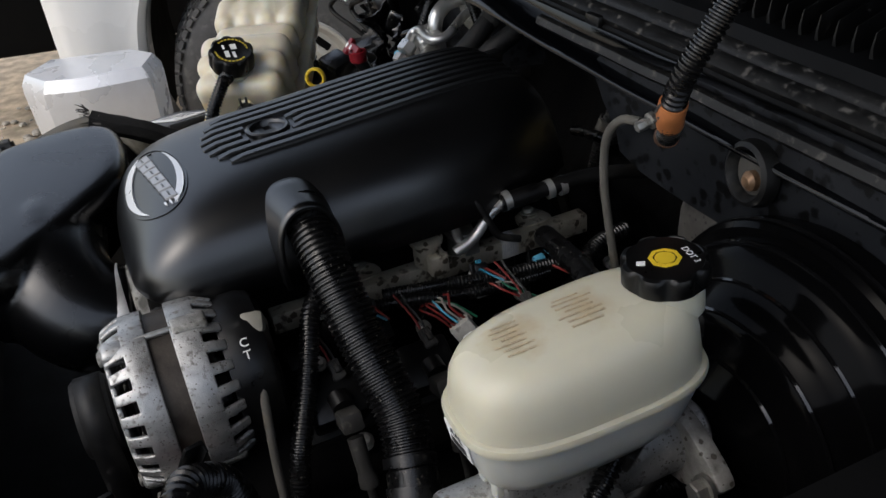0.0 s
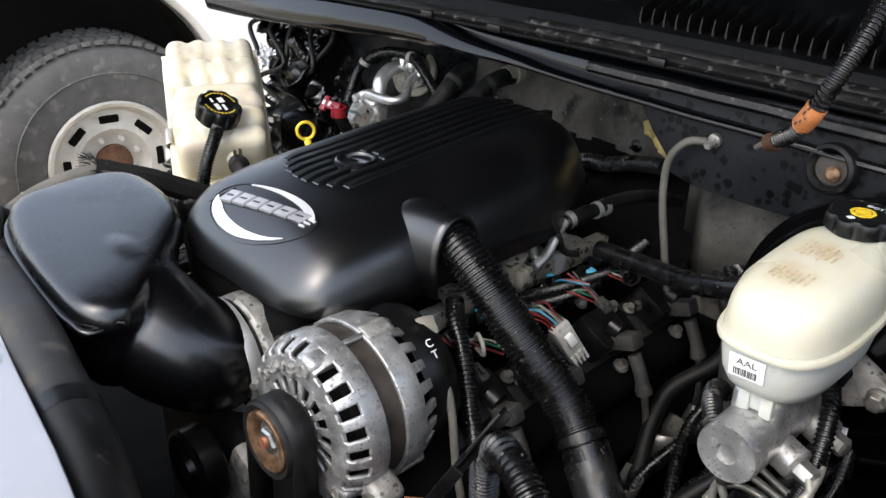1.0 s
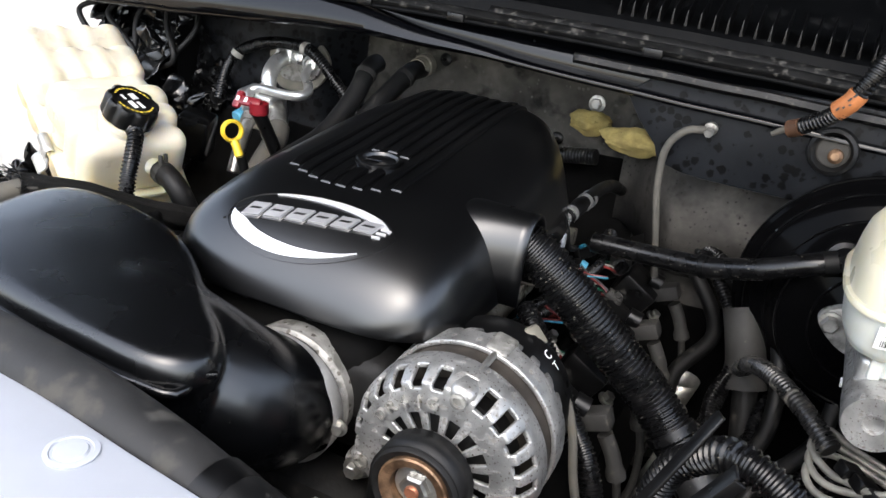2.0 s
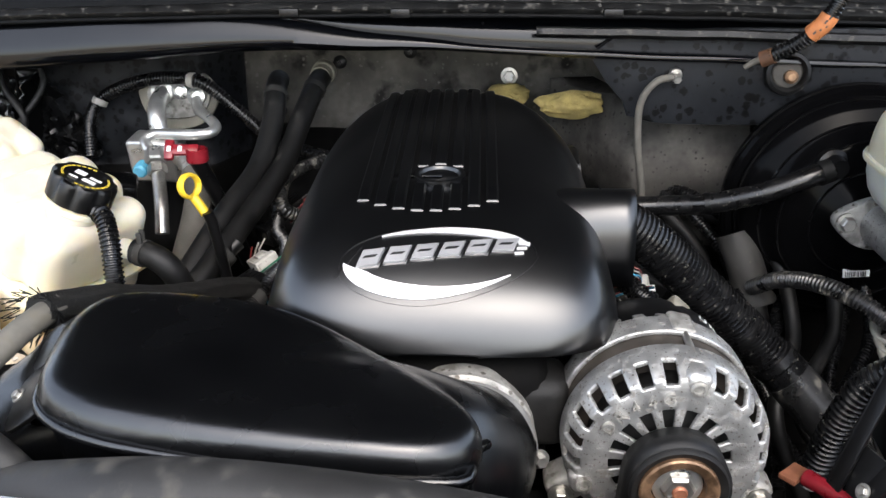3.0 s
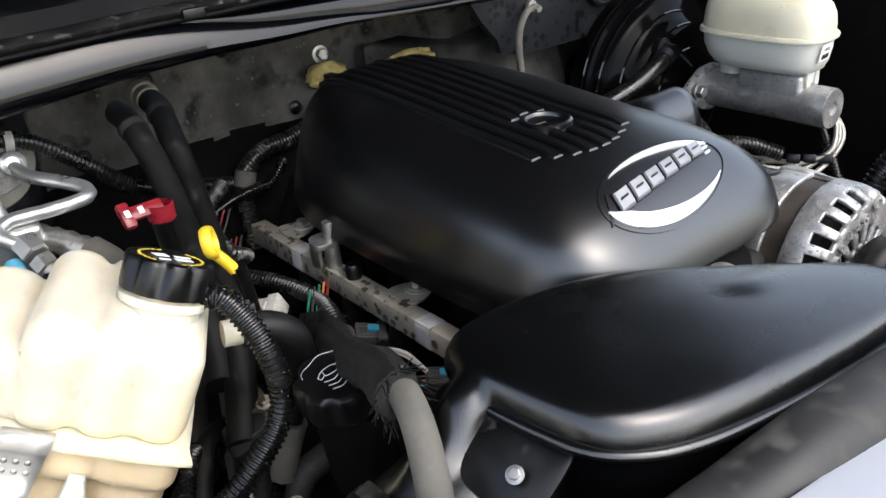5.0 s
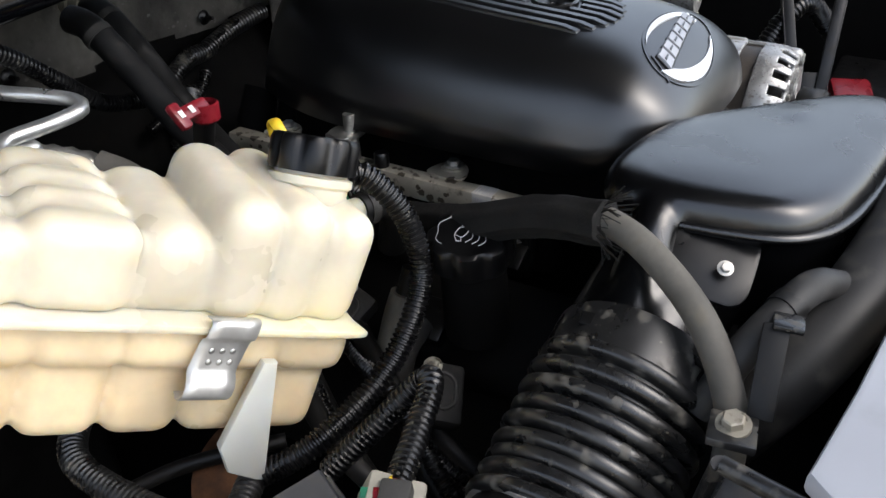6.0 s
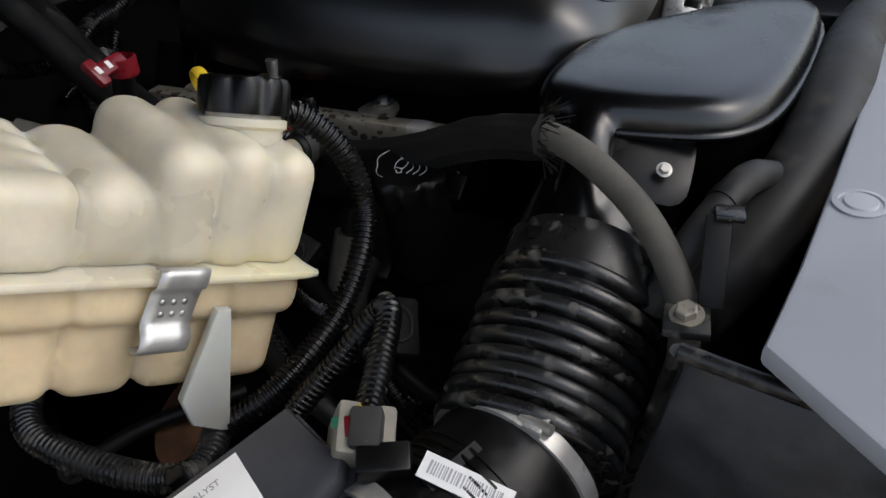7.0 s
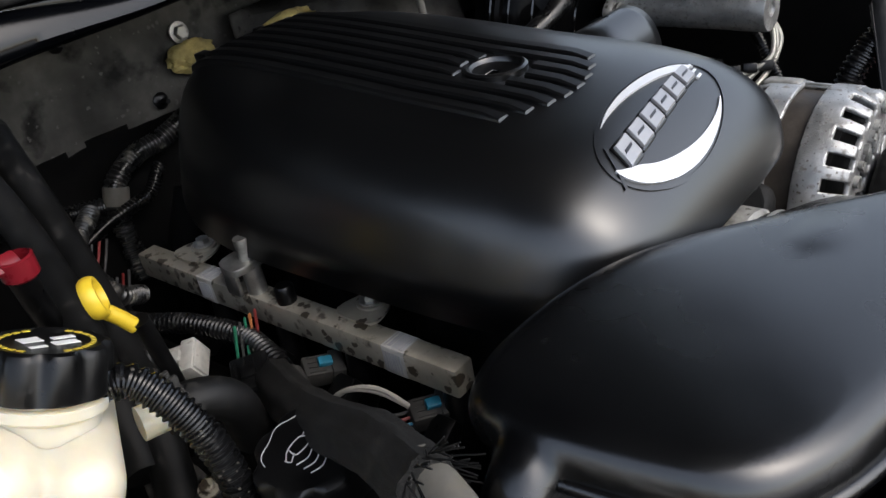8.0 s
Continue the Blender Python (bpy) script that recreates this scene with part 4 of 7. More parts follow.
# ---- coolant surge tank ----
tank = thing("coolant_tank", (-0.39, 0.09, 0.865), "yellowed translucent plastic coolant surge tank with lobed sides", "coolant tank")
TA, TT = radians(153), radians(25)
TD = Vector((math.cos(TA), math.sin(TA), 0))
TN = Vector((TD.y, -TD.x, 0))
TX, TZ = TD * math.cos(TT) + Vector((0, 0, math.sin(TT))), Vector((0, 0, math.cos(TT))) - TD * math.sin(TT)
TM = Matrix(((TX.x, TN.x, TZ.x, -0.4485), (TX.y, TN.y, TZ.y, 0.017), (TX.z, TN.z, TZ.z, 1.0125), (0, 0, 0, 1)))     # on the seam at the clip; x runs out to the fender, y to the firewall


def lobe(bm, x0, x1, y0, y1, z0, z1, soft):
    box(x1 - x0, y1 - y0, z1 - z0, TM @ Matrix.Translation(((x0 + x1) / 2, (y0 + y1) / 2, (z0 + z1) / 2)), soft, 5, bm)


bm = bmesh.new()
lobe(bm, -0.088, 0.008, 0.0080, 0.122, -0.004, 0.0770, 0.020)          # core under the lobes
lobe(bm, 0.000, 0.170, 0.0085, 0.122, -0.004, 0.0440, 0.018)
for x0, x1, y0, y1, z1, soft in ((-0.096, -0.058, 0.004, 0.126, 0.080, 0.0185), (-0.060, -0.022, 0.001, 0.128, 0.084, 0.0185), (-0.026, 0.016, -0.001, 0.130, 0.081, 0.0205),
                                 (0.010, 0.064, 0.003, 0.130, 0.058, 0.024), (0.058, 0.122, 0.001, 0.130, 0.056, 0.025), (0.116, 0.178, 0.001, 0.130, 0.047, 0.022)):
    lobe(bm, x0, x1, y0, y1, -0.002, z1, soft)
    for k in range(4 if x0 > 0.03 else 0):          # bulges side by side at the outer end
        lobe(bm, x0, x1 + 0.002, y0 + 0.032 * k - 0.002, y0 + 0.032 * k + 0.034, 0.0, z1 + 0.0014, 0.0165)
part("upper_shell", melted(bm, 0.0021, 13), M_TANK, tank)
bm = bmesh.new()
for k in range(6):
    x0 = -0.098 + 0.050 * k
    lobe(bm, x0 + 0.004, x0 + 0.054, 0.010, 0.122, -0.090, -0.012, 0.014)
    lobe(bm, x0, x0 + 0.057, 0.000, 0.128, -0.036, 0.000, 0.013)
part("lower_shell", melted(bm, 0.0023, 7), M_TANKLOW, tank, "amber lower half stained by coolant")
edge = [(-0.101, 0.012), (-0.095, -0.005), (0.0, -0.007), (0.10, -0.008), (0.18, -0.008), (0.196, 0.004), (0.196, 0.12), (0.18, 0.140), (0.0, 0.138), (-0.087, 0.134), (-0.101, 0.12)]
part("seam_flange", slab(smooth_outline(edge, 0.012), -0.0035, 0.0025, TM, bevel=0.002), M_TANK, tank)
tilt = Matrix.Translation((-0.339, 0.029, 1.0686)) @ Matrix.Rotation(radians(27), 4, Vector((-0.13, 0.99, 0)))
part("neck", lathe([(0.027, -0.04), (0.026, -0.018), (0.0265, -0.010), (0.029, -0.008), (0.029, -0.003), (0.025, -0.002), (0.025, 0.012)], tilt, 36), M_TANK, tank)
bm = bmesh.new()


def knobby(r, h, lobes=9, dent=0.0035, n=90):
    out = []
    for i in range(n):
        a = 2 * math.pi * i / n
        q = r - dent * (0.5 + 0.5 * math.cos(lobes * a)) ** 2
        out.append(tilt @ Vector((q * math.cos(a), q * math.sin(a), h)))
    return out


rings(bm, [knobby(0.0295, 0, dent=0.001), knobby(0.0305, 0.002, dent=0.0025), knobby(0.0305, 0.020), knobby(0.029, 0.0235), knobby(0.026, 0.0245, dent=0.001), knobby(0.0245, 0.0238, dent=0.0)])
cap = part("cap", bm, M_BLACK, tank, "black lobed pressure cap with yellow print")
for k in range(26):
    if k % 13 < 10:
        a = 2 * math.pi * k / 26
        part("print_mark", box(0.0035, 0.0022, 0.0004, tilt @ Matrix.Rotation(a, 4, "Z") @ Matrix.Translation((0, 0.0210, 0.0242)), 0), M_GLASS, cap)
for dx, dy, w, h in ((-0.006, 0.004, 0.010, 0.008), (0.009, 0.002, 0.011, 0.004), (0.006, -0.007, 0.012, 0.006), (-0.008, -0.009, 0.008, 0.003)):
    part("print_mark", box(w, h, 0.0004, tilt @ Matrix.Translation((dx, dy, 0.0242)), 0), M_PRINTW, cap)
part("outlet_spout", tube([(-0.305, 0.030, 1.018), (-0.288, 0.026, 1.016)], 0.010, 14), M_TANK, tank)
part("overflow_spout", tube([(-0.324, 0.020, 1.060), (-0.313, 0.014, 1.059)], 0.0065, 14), M_TANK, tank)
# steel spring clip on the seam
clipx = TM @ Matrix.Translation((0.0, -0.008, 0.002)) @ Matrix.Scale(-1, 4, (0, 1, 0))
bm = bmesh.new()
prof = [(-0.006, 0.0060), (0.000, 0.0075), (0.003, 0.0060), (0.0040, 0.0035), (0.0045, -0.0030), (0.0035, -0.0055), (0.0010, -0.0070), (0.0000, -0.0100), (0.0000, -0.0270), (0.0012, -0.0300), (0.0050, -0.0330), (0.0080, -0.0370), (0.0085, -0.0420), (0.0060, -0.0465), (0.0010, -0.0480), (-0.0030, -0.0460)]
rings(bm, [[clipx @ Vector((x - 0.18 * z, y, z)) for y, z in prof] for x in (-0.0160, -0.008, 0.0, 0.008, 0.0160)], closed=False)
clip = part("spring_clip", bm, M_CLAMP, tank, "bright steel spring clip on the seam", smooth=50)
s = clip.modifiers.new("thick", "SOLIDIFY")
s.thickness = 0.0011
for k in range(6):
    part("dimple", lathe([(0.0021, 0.0), (0.0014, 0.0006), (0.0003, 0.0009)], clipx @ Matrix.Translation((-0.008 + 0.007 * (k % 3) + 0.18 * 0.018, 0.0004, -0.0150 - 0.008 * (k // 3))) @ Matrix.Rotation(radians(-90), 4, "X"), 12), M_STEEL, clip)
# white leg below the front corner
part("mounting_leg", slab([(-0.040, -0.022), (-0.030, -0.022), (-0.018, -0.088), (-0.030, -0.108), (-0.060, -0.118)], -0.004, 0.004, TM @ Matrix.Translation((0, -0.003, 0)) @ Matrix.Rotation(radians(90), 4, "X"), 0.002), M_RESVLOW, tank)

# ---- brake master cylinder, reservoir and booster ----
BX = 0.466
booster = thing("brake_booster", (BX, 0.25, 0.84), "glossy black round brake booster on the firewall", "brake booster")
B = aim((BX + 0.005, 0, 0.985), (0, -1, 0))
part("shell", lathe([(0.10, -0.30), (0.135, -0.285), (0.142, -0.27), (0.1435, -0.262), (0.1435, -0.250), (0.140, -0.246), (0.133, -0.246), (0.130, -0.236), (0.122, -0.226), (0.108, -0.222), (0.101, -0.212), (0.094, -0.200), (0.085, -0.196),
      (0.060, -0.192), (0.045, -0.176), (0.030, -0.172)], B, 72), M_BOOST, booster)
for r_, h in ((0.1438, -0.256), (0.1315, -0.239), (0.1085, -0.2215), (0.0945, -0.1995), (0.062, -0.1915)):
    part("pressed_ring", lathe([(r_ - 0.0022, h - 0.0010), (r_ - 0.0012, h + 0.0012), (r_ + 0.0004, h + 0.0014), (r_ + 0.0014, h - 0.0004)], B, 72, caps=False), M_GLOSS, booster)
part("vacuum_port", lathe([(0.018, -0.005), (0.018, 0.004), (0.013, 0.006), (0.010, 0.014), (0.0095, 0.020)], aim((0.424, 0.198, 1.052), (0.1, -1, 0.1)), 24), M_BLACK, booster)
part("label", box(0.030, 0.013, 0.0006, on_plane((0.470, 0.1875, 0.928), (1, 0, 0.08), (0, -1, 0.12)), 0.0002), M_WHITE, booster)
lm = on_plane((0.470, 0.1871, 0.928), (1, 0, 0.08), (0, -1, 0.12))
words("AEK", 0.0055, lm @ Matrix.Translation((-0.006, 0.0035, 0.0008)), M_INK, booster, "lettering", 0.0001)
bars(9, 0.024, 0.006, 0.0013, lm @ Matrix.Translation((0, -0.0025, 0.0006)), M_INK, booster)
for dx, z in ((-0.040, 1.008), (0.048, 1.0)):
    bolt("flange_nut", (BX + dx, 0.142, z), (0, -1, 0), 0.008, M_STEEL, booster, 0.012, 1.3)

mc = thing("brake_master_cylinder", (BX, 0.06, 0.98), "cast aluminium brake master cylinder below the reservoir", "master cylinder")
part("cylinder", lathe([(0.018, 0.17), (0.024, 0.165), (0.024, 0.02), (0.0245, 0.018), (0.0245, -0.018), (0.0235, -0.021), (0.0085, -0.021), (0.0075, -0.018), (0.001, -0.017)], Matrix.Translation((BX, 0, 1.004)) @ Matrix.Rotation(radians(-90), 4, "X"), 32), M_ALU, mc)
part("flange", slab(smooth_outline([(-0.052, 0.004), (-0.03, 0.022), (0.0, 0.03), (0.03, 0.022), (0.058, 0.0), (0.03, -0.022), (0, -0.03), (-0.03, -0.022)], 0.006), 0.0, 0.014, aim((BX, 0.157, 1.004), (0, -1, 0), 0), 0.003), M_ALUD, mc)
part("body_block", box(0.040, 0.085, 0.040, pose(BX, 0.055, 1.022), 0.006, 3), M_ALU, mc)
for y in (0.028, 0.082):
    part("port_boss", lathe([(0.014, 0), (0.014, 0.020), (0.012, 0.022)], aim((BX + 0.018, y, 0.995), (1, -0.25, -0.2)), 20), M_ALU, mc)
    part("line_nut", lathe([(0.0085, 0), (0.0085, 0.014), (0.006, 0.016)], aim((BX + 0.038, y - 0.005, 0.991), (1, -0.25, -0.2)), 6), M_STEEL, mc, smooth=20)

resv = thing("brake_fluid_reservoir", (BX, 0.08, 1.04), "cream translucent brake fluid reservoir with a black cap", "fluid reservoir")


def racetrack(cx, cy, hx, hy, n=48, p=3.0):
    out = []
    for i in range(n):
        a = 2 * math.pi * i / n
        c, s = math.cos(a), math.sin(a)
        out.append((cx + hx * math.copysign(abs(c) ** (2 / p), c), cy + hy * math.copysign(abs(s) ** (2 / p), s)))
    return out


def tower(levels, bm=None, p=3.0):
    bm = bm or bmesh.new()
    return rings(bm, [[(x, y, z + tz * (y - cy)) for x, y in racetrack(cx, cy, hx, hy, p=p)] for cx, cy, hx, hy, z, tz in levels])


RY = 0.074
lid_bm = tower([(BX, RY, 0.044, 0.080, 1.088, 0), (BX, RY, 0.0435, 0.0795, 1.100, 0), (BX, RY, 0.042, 0.078, 1.112, 0.0), (BX, RY + 0.001, 0.039, 0.074, 1.124, 0.03), (BX, RY + 0.003, 0.033, 0.066, 1.1325, 0.06), (BX, RY + 0.005, 0.025, 0.055, 1.1365, 0.07), (BX, RY + 0.005, 0.010, 0.030, 1.1385, 0.07), (BX, RY + 0.005, 0.001, 0.003, 1.139, 0.07)])
lid_bm.normal_update()
lid_tree = BVHTree.FromBMesh(lid_bm)
part("upper_half", lid_bm, M_RESV, resv)
part("rim", tower([(BX, RY, 0.0445, 0.0805, 1.083, 0), (BX, RY, 0.0475, 0.0835, 1.084, 0), (BX, RY, 0.0480, 0.0840, 1.087, 0), (BX, RY, 0.0470, 0.0830, 1.0895, 0), (BX, RY, 0.0440, 0.0800, 1.0900, 0)]), M_RESV, resv)
part("lower_half", tower([(BX, RY - 0.005, 0.030, 0.060, 1.044, 0), (BX, RY - 0.004, 0.036, 0.067, 1.047, 0), (BX, RY - 0.002, 0.0405, 0.073, 1.056, 0), (BX, RY, 0.0425, 0.078, 1.070, 0), (BX, RY, 0.043, 0.079, 1.086, 0)]), M_RESVLOW, resv)
for y in (0.028, 0.115):
    part("foot", tower([(BX, y, 0.016, 0.018, 1.030, 0), (BX, y, 0.018, 0.02, 1.05, 0)], p=2), M_RESVLOW, resv)
part("pin_lug", box(0.010, 0.008, 0.020, pose(BX - 0.008, 0.012, 1.036), 0.002), M_RESVLOW, resv)
part("pin_lug", box(0.010, 0.008, 0.020, pose(BX + 0.010, 0.012, 1.036), 0.002), M_RESVLOW, resv)
CAPB = (BX + 0.003, 0.135)
part("neck", lathe([(0.0245, 1.124), (0.0235, 1.140), (0.022, 1.147)], Matrix.Translation((*CAPB, 0)), 36), M_RESV, resv)
tilt = Matrix.Translation((*CAPB, 1.1425)) @ Matrix.Rotation(radians(3), 4, "X") @ Matrix.Rotation(radians(57), 4, "Z") @ Matrix.Diagonal((0.86, 0.86, 0.78, 1.0))
bm = bmesh.new()
rings(bm, [knobby(0.0300, 0, 8, 0.001), knobby(0.0315, 0.002, 8, 0.0035), knobby(0.0315, 0.013, 8, 0.0045), knobby(0.030, 0.0165, 8, 0.004), knobby(0.027, 0.0175, 8, 0.001), knobby(0.0265, 0.0170, 8, 0)])
bcap = part("cap", bm, M_BLACK, resv, "black lobed cap with a yellow mark")
part("yellow_mark", lathe([(0.0115, 0.0168), (0.0115, 0.0176), (0.0085, 0.0178), (0.0085, 0.0172)], tilt, 8, caps=False), M_YELLOW, bcap, "yellow octagon print")
part("yellow_mark", lathe([(0.0070, 0.0168), (0.0070, 0.0177), (0.001, 0.0177)], tilt, 24), M_YELLOW, bcap, "yellow disc print")
words("DOT 3", 0.0068, tilt @ Matrix.Translation((0.0175, 0.003, 0.0174)) @ Matrix.Rotation(radians(-65), 4, "Z"), M_PRINTW, bcap, "lettering", 0.0001)
part("print_mark", box(0.006, 0.005, 0.0003, tilt @ Matrix.Translation((-0.0165, -0.006, 0.0172)), 0), M_PRINTW, bcap)
lm = on_plane((BX - 0.004, RY - 0.0795, 1.0705), (1, 0.08, 0), (0, -1, -0.16))
part("label", box(0.027, 0.020, 0.0006, lm, 0.0002), M_WHITE, resv, "white paper label with print")
words("AAL", 0.0085, lm @ Matrix.Translation((0, 0.0045, 0.0008)), M_INK, resv, "lettering", 0.0001)
bars(11, 0.018, 0.006, 0.0010, lm @ Matrix.Translation((0, -0.0045, 0.0004)), M_INK, resv)
# faint stamped lines on the lid
for y0 in (0.018, 0.060):
    for k, dx in enumerate((-0.015, -0.0105, -0.006, -0.0015, 0.003, 0.0075, 0.012)):
        at, up_, _, _ = lid_tree.ray_cast(Vector((BX + dx, y0 + 0.016 + 0.002 * (k % 2), 1.3)), Vector((0, 0, -1)))
        bars(12 + k, 0.017 + 0.0018 * (k * 5 % 7), 0.0017, 0.00065, on_plane(at + Vector((0, 0, 0.0003)), (0.03, 1, 0.05), up_ if up_.z > 0 else -up_), M_STAMP, resv, "stamped_line")

# ---- bellows and air meter ----
bell = thing("intake_bellows", (-0.40, -0.19, 0.86), "dusty black corrugated rubber intake bellows", "intake hose")
BL = [(-0.2970, -0.2000, 0.9640), (-0.3290, -0.1980, 0.9510), (-0.3620, -0.1960, 0.9330), (-0.3920, -0.1950, 0.9180), (-0.4220, -0.1940, 0.9060)]
part("collar", tube([BL[0], (-0.3260, -0.1985, 0.9530)], 0.0590, 40), M_DUSTY, bell)
line = spline([(-0.3150, -0.1990, 0.9580), *BL[1:]], 0.001)
part("hose_wall", tube([(-0.3150, -0.1990, 0.9580), *BL[1:]], 0.0520, 40), M_DUSTY, bell)
for k in range(9):
    i = int((k + 0.75) / 9.3 * (len(line) - 3)) + 1
    r_ = 0.0602 + (0.001 if k % 3 else 0.0)
    part("ridge", lathe([(0.0510, -0.0056), (r_ - 0.0030, -0.0046), (r_ - 0.0007, -0.0032), (r_, -0.0012), (r_, 0.0012), (r_ - 0.0007, 0.0032), (r_ - 0.0030, 0.0046), (0.0510, 0.0056)], aim(line[i], line[i + 1] - line[i - 1]), 44, caps=False), M_DUSTY, bell)
for k, (x, y, z) in enumerate(((-0.3260, -0.2160, 1.007), (-0.3280, -0.1760, 1.007))):
    part("lug", box(0.010, 0.016, 0.006, pose(x, y, z, 0, -20, 8), 0.001), M_BLACK, bell)
maf = thing("air_flow_meter", (-0.51, -0.18, 0.86), "black air flow meter with white label and steel band clamps", "air meter")
ml = (Vector((-0.4220, -0.1940, 0.9060)), Vector((-0.4570, -0.1850, 0.9030)), Vector((-0.5020, -0.1650, 0.8990)), Vector((-0.5420, -0.1420, 0.8950)))
part("body", tube([ml[0], ml[1], ml[2], ml[3]], 0.0530, 40), M_BLACK, maf)
part("clamp", tube([ml[0].lerp(ml[1], 0.12), ml[0].lerp(ml[1], 0.44)], 0.0560, 44), M_CLAMP, maf, "bright steel band clamp")
part("clamp", tube([ml[2].lerp(ml[3], 0.18), ml[2].lerp(ml[3], 0.46)], 0.0560, 44), M_CLAMP, maf, "bright steel band clamp")
part("flange_block", tube([ml[1].lerp(ml[2], 0.05), ml[1].lerp(ml[2], 0.8)], 0.0550, 8), M_BLACK, maf, smooth=25)
for q, d in ((ml[0].lerp(ml[1], 0.28), ml[1] - ml[0]), (ml[2].lerp(ml[3], 0.32), ml[3] - ml[2])):
    side_ = Vector((0, 0, 1)).cross(d).normalized()
    up_ = d.cross(side_).normalized()
    up_ = up_ if up_.z > 0 else -up_
    at = q + (up_ * 0.94 + side_ * 0.34) * 0.0575
    part("clamp_screw", tube([at - side_ * 0.010, at + side_ * 0.010], 0.0036, 10), M_ZINC, maf)
    part("clamp_housing", box(0.012, 0.012, 0.006, on_plane(at - up_ * 0.001, side_, up_), 0.001), M_CLAMP, maf)
for k in range(5):
    q = ml[1].lerp(ml[2], 0.15 + 0.13 * k)
    part("body_rib", lathe([(0.0525, -0.0012), (0.0545, -0.0008), (0.0545, 0.0008), (0.0525, 0.0012)], aim(q, ml[2] - ml[1]), 40, caps=False), M_BLACK, maf)
lm = on_plane((-0.4885, -0.186, 0.9530), (0.03, -0.94, -0.28), (-0.18, -0.29, 0.94))
part("label", box(0.052, 0.016, 0.0008, lm, 0.0003), M_WHITE, maf, "white printed label")
bars(20, 0.042, 0.008, 0.0013, lm @ Matrix.Translation((0, 0, 0.0004)), M_GREYINK, maf)
sens = part("sensor_housing", box(0.032, 0.034, 0.040, pose(-0.475, -0.115, 0.945, 20, -20, 20), 0.003), M_BEIGE, maf, "grey sensor housing with coloured sticker")
sm = on_plane((-0.482, -0.121, 0.967), (0.35, -0.9, 0.1), (-0.35, -0.2, 0.9))
part("red_sticker", box(0.018, 0.012, 0.0006, sm, 0.0002), M_RED, sens, "red sticker")
part("green_sticker", box(0.008, 0.006, 0.0006, sm @ Matrix.Translation((-0.012, 0.003, 0)), 0.0002), M_GREEN, sens, "green sticker")
part("plug", box(0.018, 0.03, 0.016, pose(-0.492, -0.140, 0.955, 0, -15, 25), 0.002), M_BLACK, maf)

# ---- air box lid with the emissions label ----
abox = thing("air_filter_box", (-0.60, -0.08, 0.80), "black plastic air filter box with a white emissions label", "air box")
LO, LF, LR = Vector((-0.506, -0.053, 0.946)), Vector((-0.599, 0.009, 0.915)), Vector((-0.537, -0.094, 0.942))
LX = (LO - LF).normalized()
LZ = LX.cross(LO - LR).normalized()
LZ = LZ if LZ.z > 0 else -LZ
LY = LZ.cross(LX)
mid = (LF + LR) / 2
LM = Matrix(((LX.x, LY.x, LZ.x, mid.x), (LX.y, LY.y, LZ.y, mid.y), (LX.z, LY.z, LZ.z, mid.z), (0, 0, 0, 1)))
lid = [(0.096, 0.034), (0.100, 0.0), (0.105, -0.020), (0.096, -0.030), (0.045, -0.042), (-0.10, -0.062), (-0.12, 0.028), (-0.06, 0.031)]
part("lid", slab(lid, -0.018, -0.0008, LM, bevel=0.005), M_AIRBOX, abox)
part("lid_flange", slab([(x * 1.03, y * 1.08) for x, y in lid], -0.028, -0.016, LM, bevel=0.002), M_AIRBOX, abox)
part("body", slab([(x * 0.97, y * 0.95) for x, y in lid], -0.15, -0.026, LM, bevel=0.006), M_BLACK, abox)
for dx in (-0.085, -0.04, 0.02):
    part("lid_latch", box(0.012, 0.010, 0.014, LM @ Matrix.Translation((dx, 0.054, -0.022)), 0.002), M_BLACK, abox)
lm = LM
LL, LW = (LO - LF).length, (LO - LR).length
part("label", box(LL, LW, 0.0012, lm, 0.0003), M_WHITE, abox, "white emissions label with lines of print")
words("CATALYST", 0.0062, lm @ Matrix.Translation((0.028, 0.015, 0.0009)), M_GREYINK, abox, "lettering", 0.0001)
for r_ in range(8):
    w = (0.045, 0.058, 0.05, 0.08, 0.085, 0.066, 0.084, 0.05)[r_]
    bars(30 + r_, w, 0.0014, 0.0010, lm @ Matrix.Translation((-0.012 + 0.002 * r_, 0.011 - 0.0042 * r_, 0.0006)), M_GREYINK, abox, "printed_line")
bars(5, 0.008, 0.034, 0.002, lm @ Matrix.Translation((-0.048, 0, 0.0006)), M_GREYINK, abox)
# ---- hoses ----
def hose(name, at, label, pts, r, mat, n=16, ridge=None, category="hose", flat=1.0, step=0.005, group=""):
    t = thing(name, at, label, category, group)
    part("tube", tube(pts, r, n, ridge=ridge, flat=flat, step=step), mat, t)
    return t


# wide loom from the cover's outlet
loom = thing("wiring_loom", (0.30, 0.0, 0.90), "thick black corrugated wiring loom from the engine cover", "wiring loom")
part("conduit", tube([(0.135, -0.008, 1.078), (0.165, -0.008, 1.066), (0.20, -0.006, 1.040), (0.235, -0.002, 1.006), (0.27, 0.004, 0.972), (0.296, 0.008, 0.946), (0.328, 0.001, 0.914), (0.342, -0.003, 0.900)], 0.0215, 24, ridge=(0.0048, 0.0022), step=0.003), M_LOOM, loom)
part("tape_wrap", tube([(0.326, 0.002, 0.916), (0.345, -0.004, 0.897), (0.352, -0.008, 0.890)], 0.0224, 20), M_LOOM, loom)
part("clamp", tube([(0.318, 0.004, 0.924), (0.324, 0.002, 0.918)], 0.0236, 24), M_LOOM, loom)
